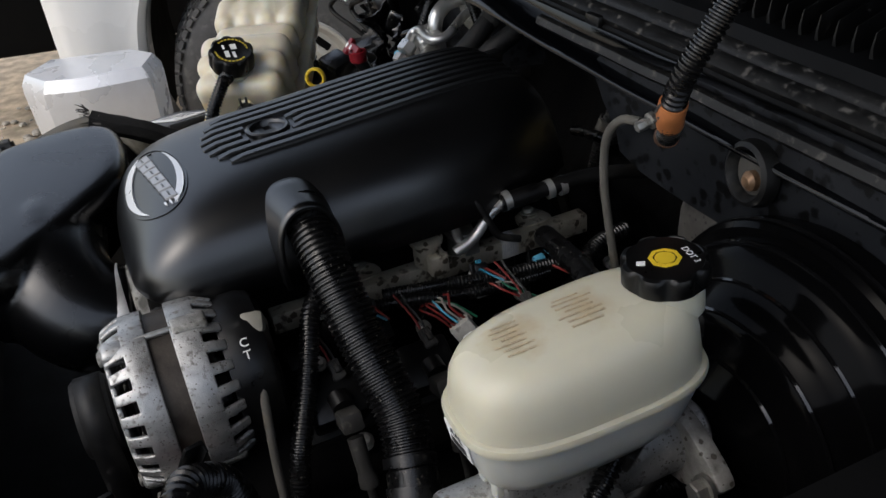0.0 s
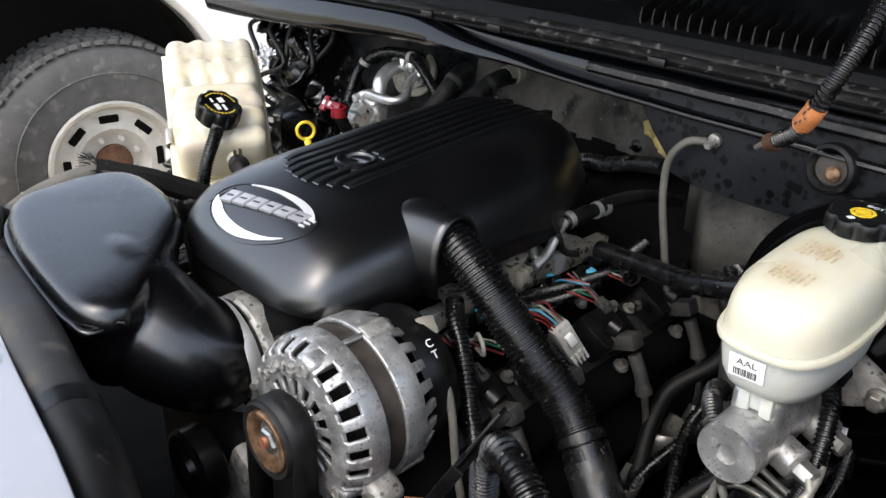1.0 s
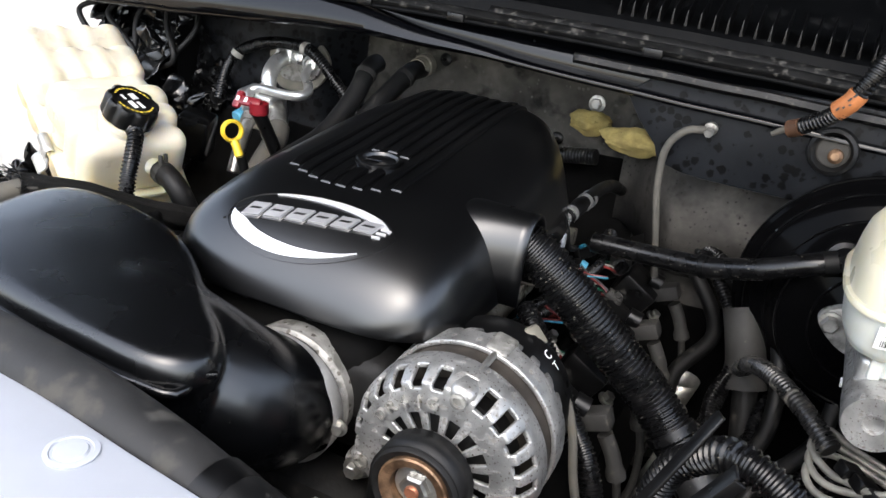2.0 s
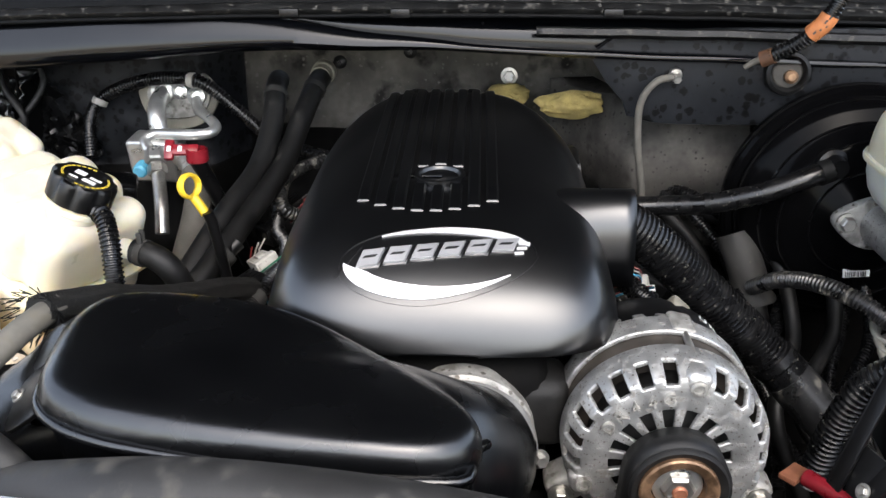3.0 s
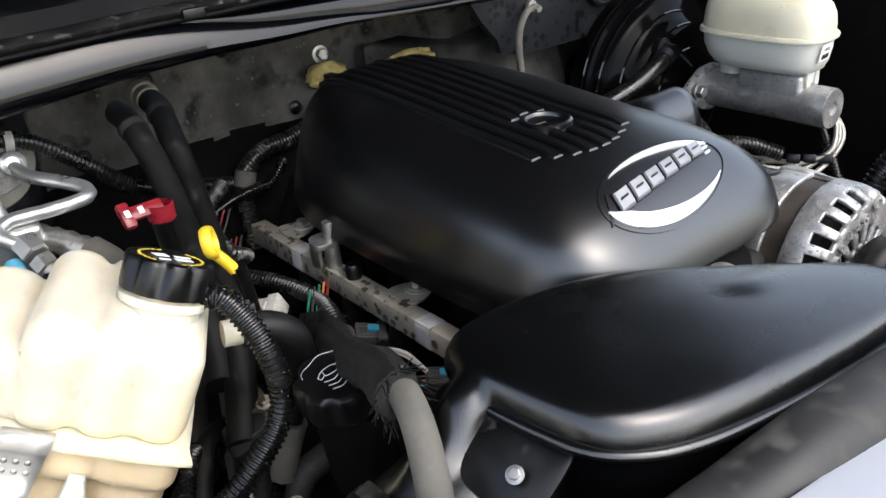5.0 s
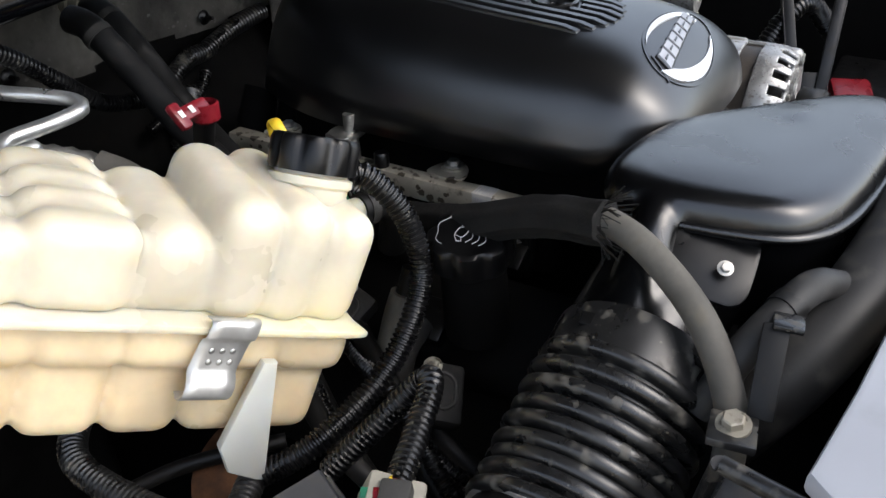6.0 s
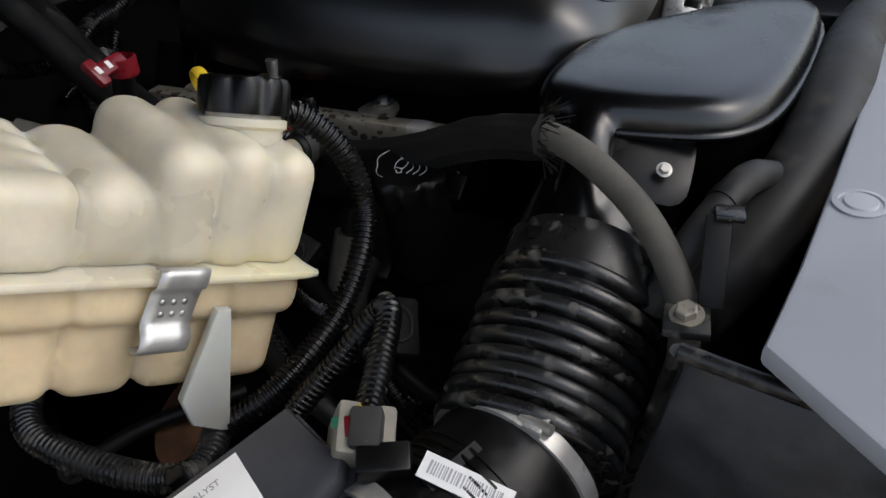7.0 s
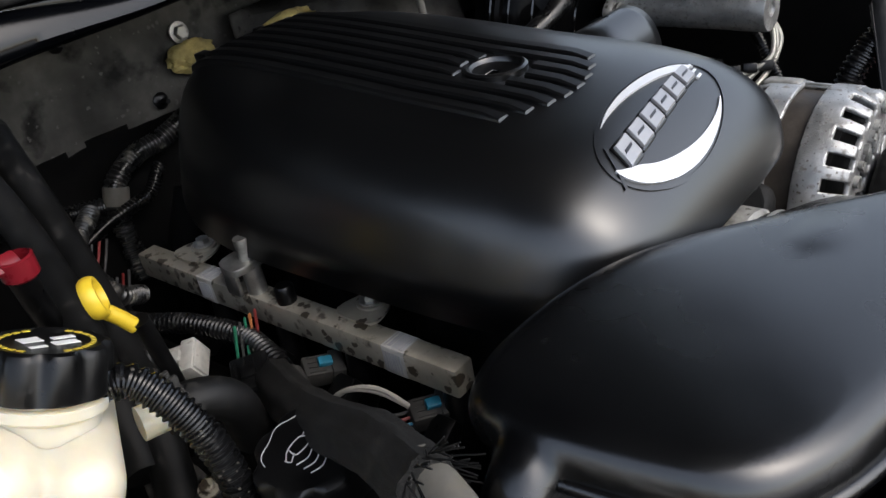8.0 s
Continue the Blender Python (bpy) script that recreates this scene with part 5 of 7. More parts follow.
part("sleeve", tube([(0.335, -0.002, 0.907), (0.36, -0.012, 0.882), (0.39, -0.025, 0.852), (0.41, -0.04, 0.82)], 0.023, 20), M_DUSTY, loom, "rough fabric sleeve")
# radiator hose along the front
rad = thing("radiator_hose", (0.0, -0.345, 1.0), "thick grey rubber upper radiator hose with a black joint", "radiator hose")
part("rear_hose", tube([(-0.318, -0.262, 0.945), (-0.278, -0.296, 0.985), (-0.21, -0.322, 1.014), (-0.12, -0.336, 1.030), (-0.02, -0.345, 1.028), (0.06, -0.356, 1.022), (0.112, -0.364, 1.014)], 0.025, 28), M_HOSE, rad)
part("joint", tube([(0.104, -0.363, 1.015), (0.122, -0.366, 1.012)], 0.0275, 32), M_BLACK, rad)
part("front_hose", tube([(0.115, -0.365, 1.013), (0.16, -0.372, 1.004), (0.22, -0.385, 0.985), (0.30, -0.40, 0.955), (0.38, -0.41, 0.92)], 0.0275, 28), M_RUBBER, rad)
# coolant hose with braided sleeve across the tank end
cool = thing("coolant_hose", (-0.29, -0.1, 0.98), "grey rubber coolant hose in a frayed black braided sleeve", "hose")
bm = tube([(-0.196, 0.070, 0.952), (-0.212, 0.038, 0.968), (-0.230, -0.004, 0.984), (-0.247, -0.056, 1.006), (-0.265, -0.112, 1.035), (-0.286, -0.165, 1.054)], lambda f: 0.0150 * (1 + 0.05 * noise.noise((f * 14, 3, 1))), 28, step=0.002, flat=0.85)
bm.verts.ensure_lookup_table()
for r0 in range(0, len(bm.verts) - 27, 28):
    ring_v = bm.verts[r0:r0 + 28]
    mid = sum((v.co for v in ring_v), Vector()) / 28
    for i, v in enumerate(ring_v):
        v.co = mid + (v.co - mid) * (1 + 0.07 * math.sin(7 * 2 * math.pi * i / 28 + 2.0 * noise.noise((r0 * 0.002, 0, 7))))
part("braided_sleeve", bm, M_SLEEVE, cool, "frayed black braided sleeve")
part("hose", tube([(-0.2770, -0.1520, 1.054), (-0.2920, -0.1920, 1.048), (-0.3180, -0.2390, 1.024), (-0.3450, -0.2690, 0.9870), (-0.3620, -0.2750, 0.9420), (-0.3720, -0.2750, 0.8820)], 0.0096, 18), M_GREYHOSE, cool)
rnd = random.Random(5)
bm = bmesh.new()
for k in range(60):
    a = rnd.uniform(0, 6.28)
    d = Vector((math.cos(a), 0, math.sin(a)))
    p0 = Vector((-0.285, -0.164, 1.054)) + d * 0.0145
    tube([p0, p0 + d * 0.006 + Vector((-0.003, -0.010, 0)) + Vector((rnd.uniform(-1, 1), rnd.uniform(-1, 1), rnd.uniform(-1, 1))) * 0.005], 0.0004, 4, bm)
part("fray", bm, M_RUBBER, cool, "loose threads of the sleeve", kind="stuff")
# overflow loom from the tank neck
ov = thing("overflow_hose", (-0.33, -0.06, 0.85), "black corrugated overflow hose from the coolant tank", "hose")
part("tube", tube([(-0.318, 0.017, 1.0595), (-0.306, 0.007, 1.056), (-0.295, -0.016, 1.025), (-0.296, -0.030, 0.98), (-0.329, -0.035, 0.945), (-0.366, -0.029, 0.92), (-0.418, -0.013, 0.90), (-0.448, 0.020, 0.878)], 0.0092, 16, ridge=(0.0042, 0.0016), step=0.003), M_LOOM, ov)
part("tail", tube([(-0.448, 0.020, 0.878), (-0.475, 0.012, 0.876), (-0.500, 0.020, 0.885), (-0.510, 0.07, 0.89), (-0.505, 0.13, 0.895), (-0.46, 0.17, 0.90)], 0.0105, 14, ridge=(0.0042, 0.0014), step=0.003), M_DUSTY, ov)
# tank outlet hose
toh = hose("tank_outlet_hose", (-0.27, 0.03, 0.95), "black rubber hose clamped to the tank outlet", [(-0.292, 0.027, 1.016), (-0.272, 0.022, 1.013), (-0.255, 0.02, 0.998), (-0.245, 0.03, 0.96)], 0.0125, M_RUBBER)
part("spring_clamp", tube([(-0.287, 0.026, 1.0155), (-0.280, 0.024, 1.0145)], 0.0136, 20), M_BOOT, toh)
for dz in (-0.004, 0.004):
    part("clamp_ear", box(0.005, 0.003, 0.012, pose(-0.283, 0.024 + dz, 1.032), 0.0008), M_BOOT, toh)
# heater hoses on the firewall
heat = [("heater_hose", [(-0.227, 0.40, 1.096), (-0.226, 0.375, 1.090), (-0.224, 0.33, 1.055), (-0.232, 0.27, 1.015), (-0.255, 0.19, 0.985), (-0.29, 0.10, 0.93)]),
        ("heater_hose", [(-0.178, 0.445, 1.090), (-0.180, 0.41, 1.087), (-0.190, 0.36, 1.060), (-0.205, 0.29, 1.015), (-0.232, 0.20, 0.980), (-0.262, 0.12, 0.945), (-0.30, 0.05, 0.90)])]
for nm, pts in heat:
    h = hose(nm, pts[3], "dusty rubber heater hose from the firewall", pts, 0.0138, M_RUBBER, 18, group="heater hoses")
    part("clamp", tube([Vector(pts[1]).lerp(Vector(pts[2]), 0.10), Vector(pts[1]).lerp(Vector(pts[2]), 0.24)], 0.0152, 22), M_BOOT, h, "dull steel hose clamp")
part("end_fitting", lathe([(0.0165, 0), (0.0165, 0.012), (0.0145, 0.014), (0.0145, 0.028)], aim((-0.177, 0.462, 1.094), (-0.08, -1, -0.1)), 24), M_BEIGE, h, "tan end fitting")
# vacuum hose to the booster
vac = hose("vacuum_hose", (0.34, 0.2, 1.0), "shiny black rubber vacuum hose to the brake booster", [(0.420, 0.188, 1.050), (0.395, 0.182, 1.043), (0.355, 0.185, 1.025), (0.30, 0.20, 1.005), (0.24, 0.215, 0.995), (0.17, 0.22, 0.99)], 0.0115, M_LOOM, 18)
part("end_collar", tube([(0.418, 0.1875, 1.0495), (0.406, 0.184, 1.046)], 0.0130, 20), M_RUBBER, vac)
part("clip", tube([(0.300, 0.20, 1.005), (0.294, 0.2015, 1.0035)], 0.0128, 20), M_BLACK, vac)
# wiper hose with orange tape
wl_ = thing("washer_hose", (0.39, 0.2, 1.13), "black corrugated hose with an orange tape band on the cowl", "hose")
part("conduit", tube([(0.350, 0.225, 1.165), (0.372, 0.210, 1.182), (0.388, 0.197, 1.203), (0.402, 0.196, 1.235), (0.412, 0.215, 1.275), (0.415, 0.245, 1.32)], 0.0085, 16, ridge=(0.0042, 0.0014), step=0.003), M_LOOM, wl_)
part("tape_band", tube([(0.3795, 0.2035, 1.192), (0.388, 0.197, 1.203), (0.3925, 0.1955, 1.2125)], 0.0096, 18), M_ORANGE, wl_, "worn orange tape band")
tape = [q for q in spline([(0.3795, 0.2035, 1.192), (0.388, 0.197, 1.203), (0.3935, 0.195, 1.216)], 0.004)]
for k, q in enumerate(tape[1:-1]):
    part("printed_bar", box(0.0018, 0.0006, 0.0040, Matrix.Translation(q) @ Matrix.Translation((-0.004 + 0.002 * (k % 3), -0.0094, 0)) @ Matrix.Rotation(radians(35), 4, "Y"), 0), M_INK, wl_)
part("crimp", tube([(0.352, 0.224, 1.166), (0.345, 0.228, 1.162), (0.341, 0.230, 1.160)], 0.0088, 14), M_RUST, wl_, "rusty crimp")
part("nozzle", tube([(0.342, 0.230, 1.161), (0.334, 0.234, 1.156), (0.326, 0.236, 1.150)], lambda f: 0.0040 - 0.0015 * f, 12), M_GREYHOSE, wl_, "grey nozzle tip")
wire = thing("ground_strap", (0.25, 0.27, 0.95), "dusty grey ground wire bolted to the panel", "wire")
part("cable", tube([(0.258, 0.268, 1.132), (0.238, 0.262, 1.128), (0.222, 0.258, 1.105), (0.222, 0.256, 1.06), (0.232, 0.258, 1.0), (0.24, 0.262, 0.95)], 0.0042, 10), M_GREYHOSE, wire)
bolt("stud", (0.262, 0.279, 1.133), (0.0, -1, -0.2), 0.005, M_STEEL, wire, 0.018)
grom = thing("rubber_grommet", (0.387, 0.262, 1.10), "round grey rubber grommet with a rusty centre in the panel", "grommet")
gm = aim((0.387, 0.274, 1.136), (-0.1, -1, 0.1))
part("ring", lathe([(0.0165, -0.002), (0.0175, 0.005), (0.0205, 0.0085), (0.0240, 0.0065), (0.0255, 0.001), (0.0255, -0.004)], gm, 36), M_RUBBER, grom)
part("disc", lathe([(0.0170, 0.0), (0.0150, 0.0016), (0.006, 0.0010), (0.001, 0.0012)], gm, 28), M_LEDGE, grom)
part("plug", lathe([(0.0080, 0.0), (0.0075, 0.006), (0.004, 0.009)], gm @ Matrix.Translation((0.004, -0.004, 0)), 16), M_PULLEY, grom, "rusty stub")

# ---- air conditioning lines ----
ac = thing("air_conditioning_lines", (-0.36, 0.33, 1.0), "bright aluminium air conditioning block and bent pipes", "pipe")
part("mount_plate", slab(smooth_outline([(-0.040, 0.0), (-0.02, 0.024), (0.03, 0.022), (0.046, 0.0), (0.03, -0.026), (-0.02, -0.030)], 0.006), 0, 0.008, aim((-0.370, 0.412, 1.072), (0, -1, 0.15)), 0.002), M_ALUD, ac)
part("foam_gasket", slab(smooth_outline([(-0.055, 0.004), (-0.03, 0.034), (0.03, 0.032), (0.056, 0.0), (0.03, -0.04), (-0.03, -0.045)], 0.008), -0.008, 0, aim((-0.370, 0.412, 1.072), (0, -1, 0.15)), 0.003), M_BEIGE, ac)
for x, z, r_ in ((-0.385, 1.078, 0.015), (-0.362, 1.079, 0.011), (-0.340, 1.072, 0.012)):
    part("fitting", lathe([(r_, -0.004), (r_, 0.010), (r_ * 0.6, 0.012), (r_ * 0.55, 0.006)], aim((x, 0.404, z), (0, -1, 0.2)), 24), M_PIPE, ac)
part("wide_pipe", tube([(-0.385, 0.400, 1.076), (-0.384, 0.372, 1.070), (-0.380, 0.352, 1.055), (-0.376, 0.345, 1.03), (-0.376, 0.345, 1.0)], 0.0115, 18), M_PIPE, ac)
part("thin_pipe", tube([(-0.340, 0.398, 1.068), (-0.332, 0.375, 1.062), (-0.310, 0.350, 1.056), (-0.296, 0.328, 1.051), (-0.302, 0.312, 1.048), (-0.330, 0.312, 1.046), (-0.372, 0.320, 1.044), (-0.384, 0.312, 1.038), (-0.375, 0.300, 1.028), (-0.362, 0.290, 1.018)], 0.0068, 16), M_PIPE, ac)
part("block", box(0.066, 0.040, 0.058, pose(-0.378, 0.335, 1.010, 8, 0, -6), 0.006, 3), M_PIPE, ac)
part("hex_nut", lathe([(0.0135, 0), (0.0135, 0.016), (0.011, 0.018)], aim((-0.368, 0.300, 1.028), (0.25, -0.75, -0.55)), 6), M_PIPE, ac, smooth=20)
part("lower_nut", lathe([(0.012, 0), (0.012, 0.012), (0.010, 0.013)], aim((-0.362, 0.284, 1.014), (0.25, -0.75, -0.65)), 6), M_STEEL, ac, smooth=20)
part("lower_pipe", tube([(-0.360, 0.280, 1.010), (-0.352, 0.258, 0.994), (-0.345, 0.236, 0.975), (-0.342, 0.22, 0.95)], 0.0085, 14), M_STEEL, ac)
part("valve_cap", lathe([(0.009, 0), (0.009, 0.014), (0.007, 0.016)], aim((-0.383, 0.296, 1.010), (-0.1, -0.8, -0.2)), 16), M_BLUE, ac, "blue service valve cap")
part("suction_fitting", tube([(-0.352, 0.330, 1.018), (-0.335, 0.312, 1.012), (-0.318, 0.290, 1.003)], lambda f: 0.014 - 0.002 * (int(f * 7) % 2), 18), M_STEEL, ac)
part("suction_hose", tube([(-0.318, 0.290, 1.003), (-0.306, 0.265, 0.99), (-0.303, 0.23, 0.965), (-0.31, 0.19, 0.92), (-0.32, 0.16, 0.86)], 0.0165, 18), M_GREYHOSE, ac)

trans = thing("red_dipstick_handle", (-0.287, 0.188, 0.95), "red transmission dipstick handle with a lock symbol", "dipstick")
part("tube", tube([(-0.278, 0.188, 1.058), (-0.272, 0.20, 1.03), (-0.262, 0.22, 0.98), (-0.25, 0.25, 0.90)], 0.009, 14), M_BLACK, trans)
H = pose(-0.292, 0.188, 1.066, 48, 0, 4)
part("handle", box(0.038, 0.013, 0.007, H, 0.003, 2), M_RED, trans)
part("grip", box(0.011, 0.024, 0.008, H @ Matrix.Translation((-0.014, 0, 0)), 0.003, 2), M_RED, trans)
part("cup", lathe([(0.0105, -0.012), (0.0122, -0.010), (0.0122, 0.003), (0.0105, 0.004), (0.0105, -0.006), (0.001, -0.007)], Matrix.Translation((-0.276, 0.189, 1.064)), 28), M_RED, trans)
for dx in (-0.022, -0.006):
    part("print_mark", box(0.0045, 0.0065, 0.0006, H @ Matrix.Translation((dx * 0.75 + 0.003, 0, 0.0042)), 0), M_PRINTW, trans)
oild = thing("oil_dipstick", (-0.258, 0.12, 0.95), "yellow ring handle of the oil dipstick", "dipstick")
ring = aim((-0.265, 0.122, 1.048), (0.85, -0.5, 0.15))
bm = bmesh.new()
rings(bm, [[ring @ Vector(((0.0118 + 0.0024 * math.cos(b)) * math.cos(a), (0.0118 + 0.0024 * math.cos(b)) * math.sin(a), 0.0050 * math.sin(b))) for b in [2 * math.pi * i / 10 for i in range(10)]] for a in [2 * math.pi * k / 40 for k in range(41)]], caps=(False, False))
part("ring", bm, M_YELLOW, oild)
part("stem", tube([(-0.262, 0.122, 1.036), (-0.256, 0.120, 1.028), (-0.250, 0.118, 1.018)], 0.0052, 14), M_YELLOW, oild)
part("guide_tube", tube([(-0.247, 0.115, 1.022), (-0.243, 0.118, 1.0), (-0.235, 0.12, 0.93), (-0.23, 0.12, 0.85)], 0.006, 12), M_BLACK, oild)

# loom across the firewall
fl = thing("firewall_loom", (-0.3, 0.39, 1.0), "black corrugated wiring loom with white bands on the firewall", "wiring loom")
part("conduit", tube([(-0.480, 0.36, 1.0), (-0.484, 0.385, 1.045), (-0.468, 0.396, 1.070), (-0.42, 0.392, 1.092), (-0.37, 0.388, 1.100), (-0.325, 0.383, 1.095), (-0.275, 0.378, 1.055), (-0.235, 0.375, 1.020), (-0.19, 0.365, 1.008), (-0.14, 0.34, 1.004)], 0.0088, 14, ridge=(0.0042, 0.0015), step=0.003), M_LOOM, fl)
for p, d in (((-0.340, 0.385, 1.0985), (1, -0.08, -0.1)), ((-0.471, 0.394, 1.066), (0.4, 0.3, 0.9))):
    part("white_band", tube([Vector(p) - Vector(d) * 0.004, Vector(p) + Vector(d) * 0.004], 0.0100, 16), M_WIREW, fl)
for c, s_ in (((0.078, 0.480, 1.056), 0.030), ((0.160, 0.405, 1.064), 0.045)):
    f = thing("insulation_tuft", c, "torn yellow foam insulation behind the engine", "insulation")
    bm = bmesh.new()
    bmesh.ops.create_icosphere(bm, subdivisions=4, radius=1)
    for v in bm.verts:
        k = 1 + 0.35 * noise.noise(v.co * 1.7 + Vector(c) * 9) + 0.10 * noise.noise(v.co * 6)
        v.co = Vector((v.co.x * s_ * k, v.co.y * 0.016 * k, v.co.z * 0.017 * k)) + Vector(c)
    part("foam", bm, M_FOAM, f)
bolt_t = thing("firewall_bolt", (0.079, 0.497, 1.07), "bright steel bolt on the firewall", "bolt")
bolt("head", (0.079, 0.493, 1.081), (0, -1, 0.1), 0.008, M_STEEL, bolt_t, 0.010)

fh = thing("firewall_harness", (-0.06, 0.46, 0.95), "dusty corrugated harness along the firewall behind the engine cover", "cable")
part("conduit", tube([(0.10, 0.455, 1.016), (0.05, 0.462, 1.006), (0.0, 0.466, 0.990), (-0.03, 0.466, 0.988), (-0.058, 0.462, 0.978), (-0.075, 0.458, 0.963), (-0.082, 0.452, 0.925), (-0.085, 0.440, 0.87)], 0.0115, 16, ridge=(0.0048, 0.0016), step=0.0012), M_DUSTY, fh)
part("branch", tube([(-0.13, 0.440, 0.935), (-0.101, 0.440, 0.944), (-0.074, 0.438, 0.949), (-0.045, 0.442, 0.952), (-0.020, 0.450, 0.972)], 0.0075, 14, ridge=(0.004, 0.0012), step=0.001), M_LOOM, fh)
part("tape_wrap", tube([(-0.071, 0.4585, 0.968), (-0.0785, 0.456, 0.950)], 0.0135, 16), M_GREYHOSE, fh, "dusty grey tape wrap")

# ---- fuel rails ----
for s_, lab in ((-1, "stained metal fuel rail with brackets and a white label"), (1, "dark metal fuel rail under the engine cover")):
    rail = thing("fuel_rail", (s_ * 0.115, 0.12, 0.94), lab, "fuel rail", "fuel rails")
    RX = 0.142 if s_ < 0 else 0.123
    part("bar", box(0.018, 0.352, 0.022, pose(s_ * RX, 0.119, 0.961), 0.002), M_RAIL, rail)
    for y in (0.043, 0.240):
        bm = slab(smooth_outline([(0.0, -0.017), (0.0, 0.017), (0.022, 0.015), (0.034, 0.0), (0.022, -0.015)], 0.005), -0.001, 0.001, pose(s_ * (RX - 0.004), y, 0.9735) @ (Matrix() if s_ < 0 else Matrix.Scale(-1, 4, (1, 0, 0))))
        part("bracket", bm, M_RAIL, rail)
        part("washer", lathe([(0.0115, 0), (0.0115, 0.0018), (0.0095, 0.0022), (0.004, 0.0022)], Matrix.Translation((s_ * (RX - 0.024), y, 0.9745)), 24), M_RAIL, rail)
        bolt("bolt", (s_ * (RX - 0.024), y, 0.9765), (0, 0, 1), 0.006, M_STEEL, rail)
    part("post", tube([(s_ * RX, 0.141, 0.970), (s_ * RX, 0.143, 1.018)], lambda f: 0.0075 - 0.0015 * (f > 0.6), 14), M_STEEL, rail)
    part("regulator_clamp", slab(smooth_outline([(-0.018, -0.010), (0.014, -0.012), (0.018, 0.010), (-0.012, 0.014)], 0.004), 0.995, 1.001, pose(s_ * RX, 0.146, 0), 0.001), M_STEEL, rail)
    part("clamp_leg", box(0.004, 0.016, 0.028, pose(s_ * (RX + 0.010), 0.156, 0.984), 0.001), M_STEEL, rail)
    part("test_cap", lathe([(0.0075, 0), (0.0075, 0.012), (0.006, 0.014)], Matrix.Translation((s_ * RX, 0.108, 0.972)), 16), M_BLACK, rail)
    for y in (-0.004, 0.200):
        part("label", box(0.0186, 0.022, 0.0226, pose(s_ * RX, y, 0.961), 0.002), M_CONN, rail, "scuffed white label")
    for y in (-0.004, 0.200):
        bars(7, 0.016, 0.0150, 0.0018, pose(s_ * RX, y, 0.97235, 0, 0, 90), M_GREYINK, rail)
        bars(8, 0.016, 0.0150, 0.0018, pose(s_ * (RX + 0.00935), y, 0.961, 90, 0, 90 * s_), M_GREYINK, rail)
    for y in (-0.045, 0.045, 0.12, 0.20):
        inj = part("injector", lathe([(0.006, 0.03), (0.008, 0.02), (0.0095, 0.0), (0.0095, -0.02), (0.006, -0.03)], Matrix.Translation((s_ * RX, y, 0.925)), 14), M_BLACK, rail)
        part("injector_plug", box(0.026, 0.018, 0.016, pose(s_ * (RX + 0.020), y, 0.922, 0, s_ * 30, 0), 0.002), M_BLACK, inj)

# oil filler
oil = thing("oil_filler_cap", (-0.255, -0.05, 0.93), "black oil filler cap with a white oil can symbol", "cap")
tilt = Matrix.Translation((-0.259, -0.052, 0.994)) @ Matrix.Rotation(radians(-8), 4, "Y")
bm = bmesh.new()
rings(bm, [knobby(0.033, -0.014, 8, 0.002), knobby(0.034, 0.002, 8, 0.004), knobby(0.033, 0.007, 8, 0.004), knobby(0.030, 0.0088, 8, 0.002), knobby(0.027, 0.0090, 8, 0.001)])
part("cap", bm, M_BLACK, oil)
part("filler_neck", lathe([(0.027, -0.09), (0.026, -0.01)], tilt, 24), M_WELL, oil)
def stroke(pts, r=0.0004):
    part("print_mark", tube([tilt @ Vector((x, y, 0.0094)) for x, y in pts], r, 6, step=0.002), M_GREYINK, oil)


stroke([(-0.014, 0.004), (-0.008, 0.009), (0.002, 0.009), (0.002, 0.002), (-0.008, 0.002), (-0.008, 0.008)])
stroke([(0.002, 0.008), (0.010, 0.011), (0.014, 0.009)])
stroke([(-0.008, 0.004), (-0.013, 0.001), (-0.014, 0.005)])
stroke([(0.015, 0.006), (0.0155, 0.003), (0.0145, 0.003), (0.015, 0.006)])
for k in range(3):
    stroke([(-0.013 + 0.0065 * j, -0.004 - 0.0055 * k + 0.0012 * (-1) ** j) for j in range(5)])
stroke([(0.0255 * math.cos(a) * (1 + 0.04 * math.cos(8 * a)), 0.0255 * math.sin(a) * (1 + 0.04 * math.cos(8 * a))) for a in [radians(-60 + 6 * i) for i in range(36)]], 0.0003)

# ---- radiator cover panel and brackets ----
pan = [(-0.431, -0.316), (-0.36, -0.327), (-0.27, -0.338), (-0.20, -0.346), (-0.09, -0.358), (0.0, -0.369), (0.06, -0.378), (0.174, -0.393), (0.40, -0.430), (0.60, -0.46), (0.60, -0.75), (-0.75, -0.75), (-0.70, -0.62), (-0.48, -0.366)]
panel = part("trim_radiator_cover", slab(pan, 1.026, 1.040, bevel=0.004), M_PANEL, None, "grey painted radiator cover panel with push clips", kind="structure", category="panel")
for x, y in ((0.035, -0.397), (-0.29, -0.354)):
    part("push_clip", lathe([(0.015, 0), (0.0155, 0.0015), (0.0125, 0.002), (0.012, 0.001), (0.010, 0.0012), (0.009, 0.0025), (0.002, 0.003)], Matrix.Translation((x, y, 1.040)), 28), M_PANEL, panel)
baf = thing("air_baffle", (-0.43, -0.33, 0.80), "dusty black plastic side air baffle", "baffle")
bm = bmesh.new()
rings(bm, [[(-0.412, -0.277, 1.008), (-0.440, -0.46, 0.995)], [(-0.392, -0.264, 0.93), (-0.43, -0.46, 0.91)], [(-0.368, -0.250, 0.85), (-0.42, -0.46, 0.82)], [(-0.350, -0.243, 0.78), (-0.41, -0.46, 0.74)]], closed=False)
thicken(part("sheet", bm, M_BAFFLE, baf), 0.005, (-1, 0, 0))
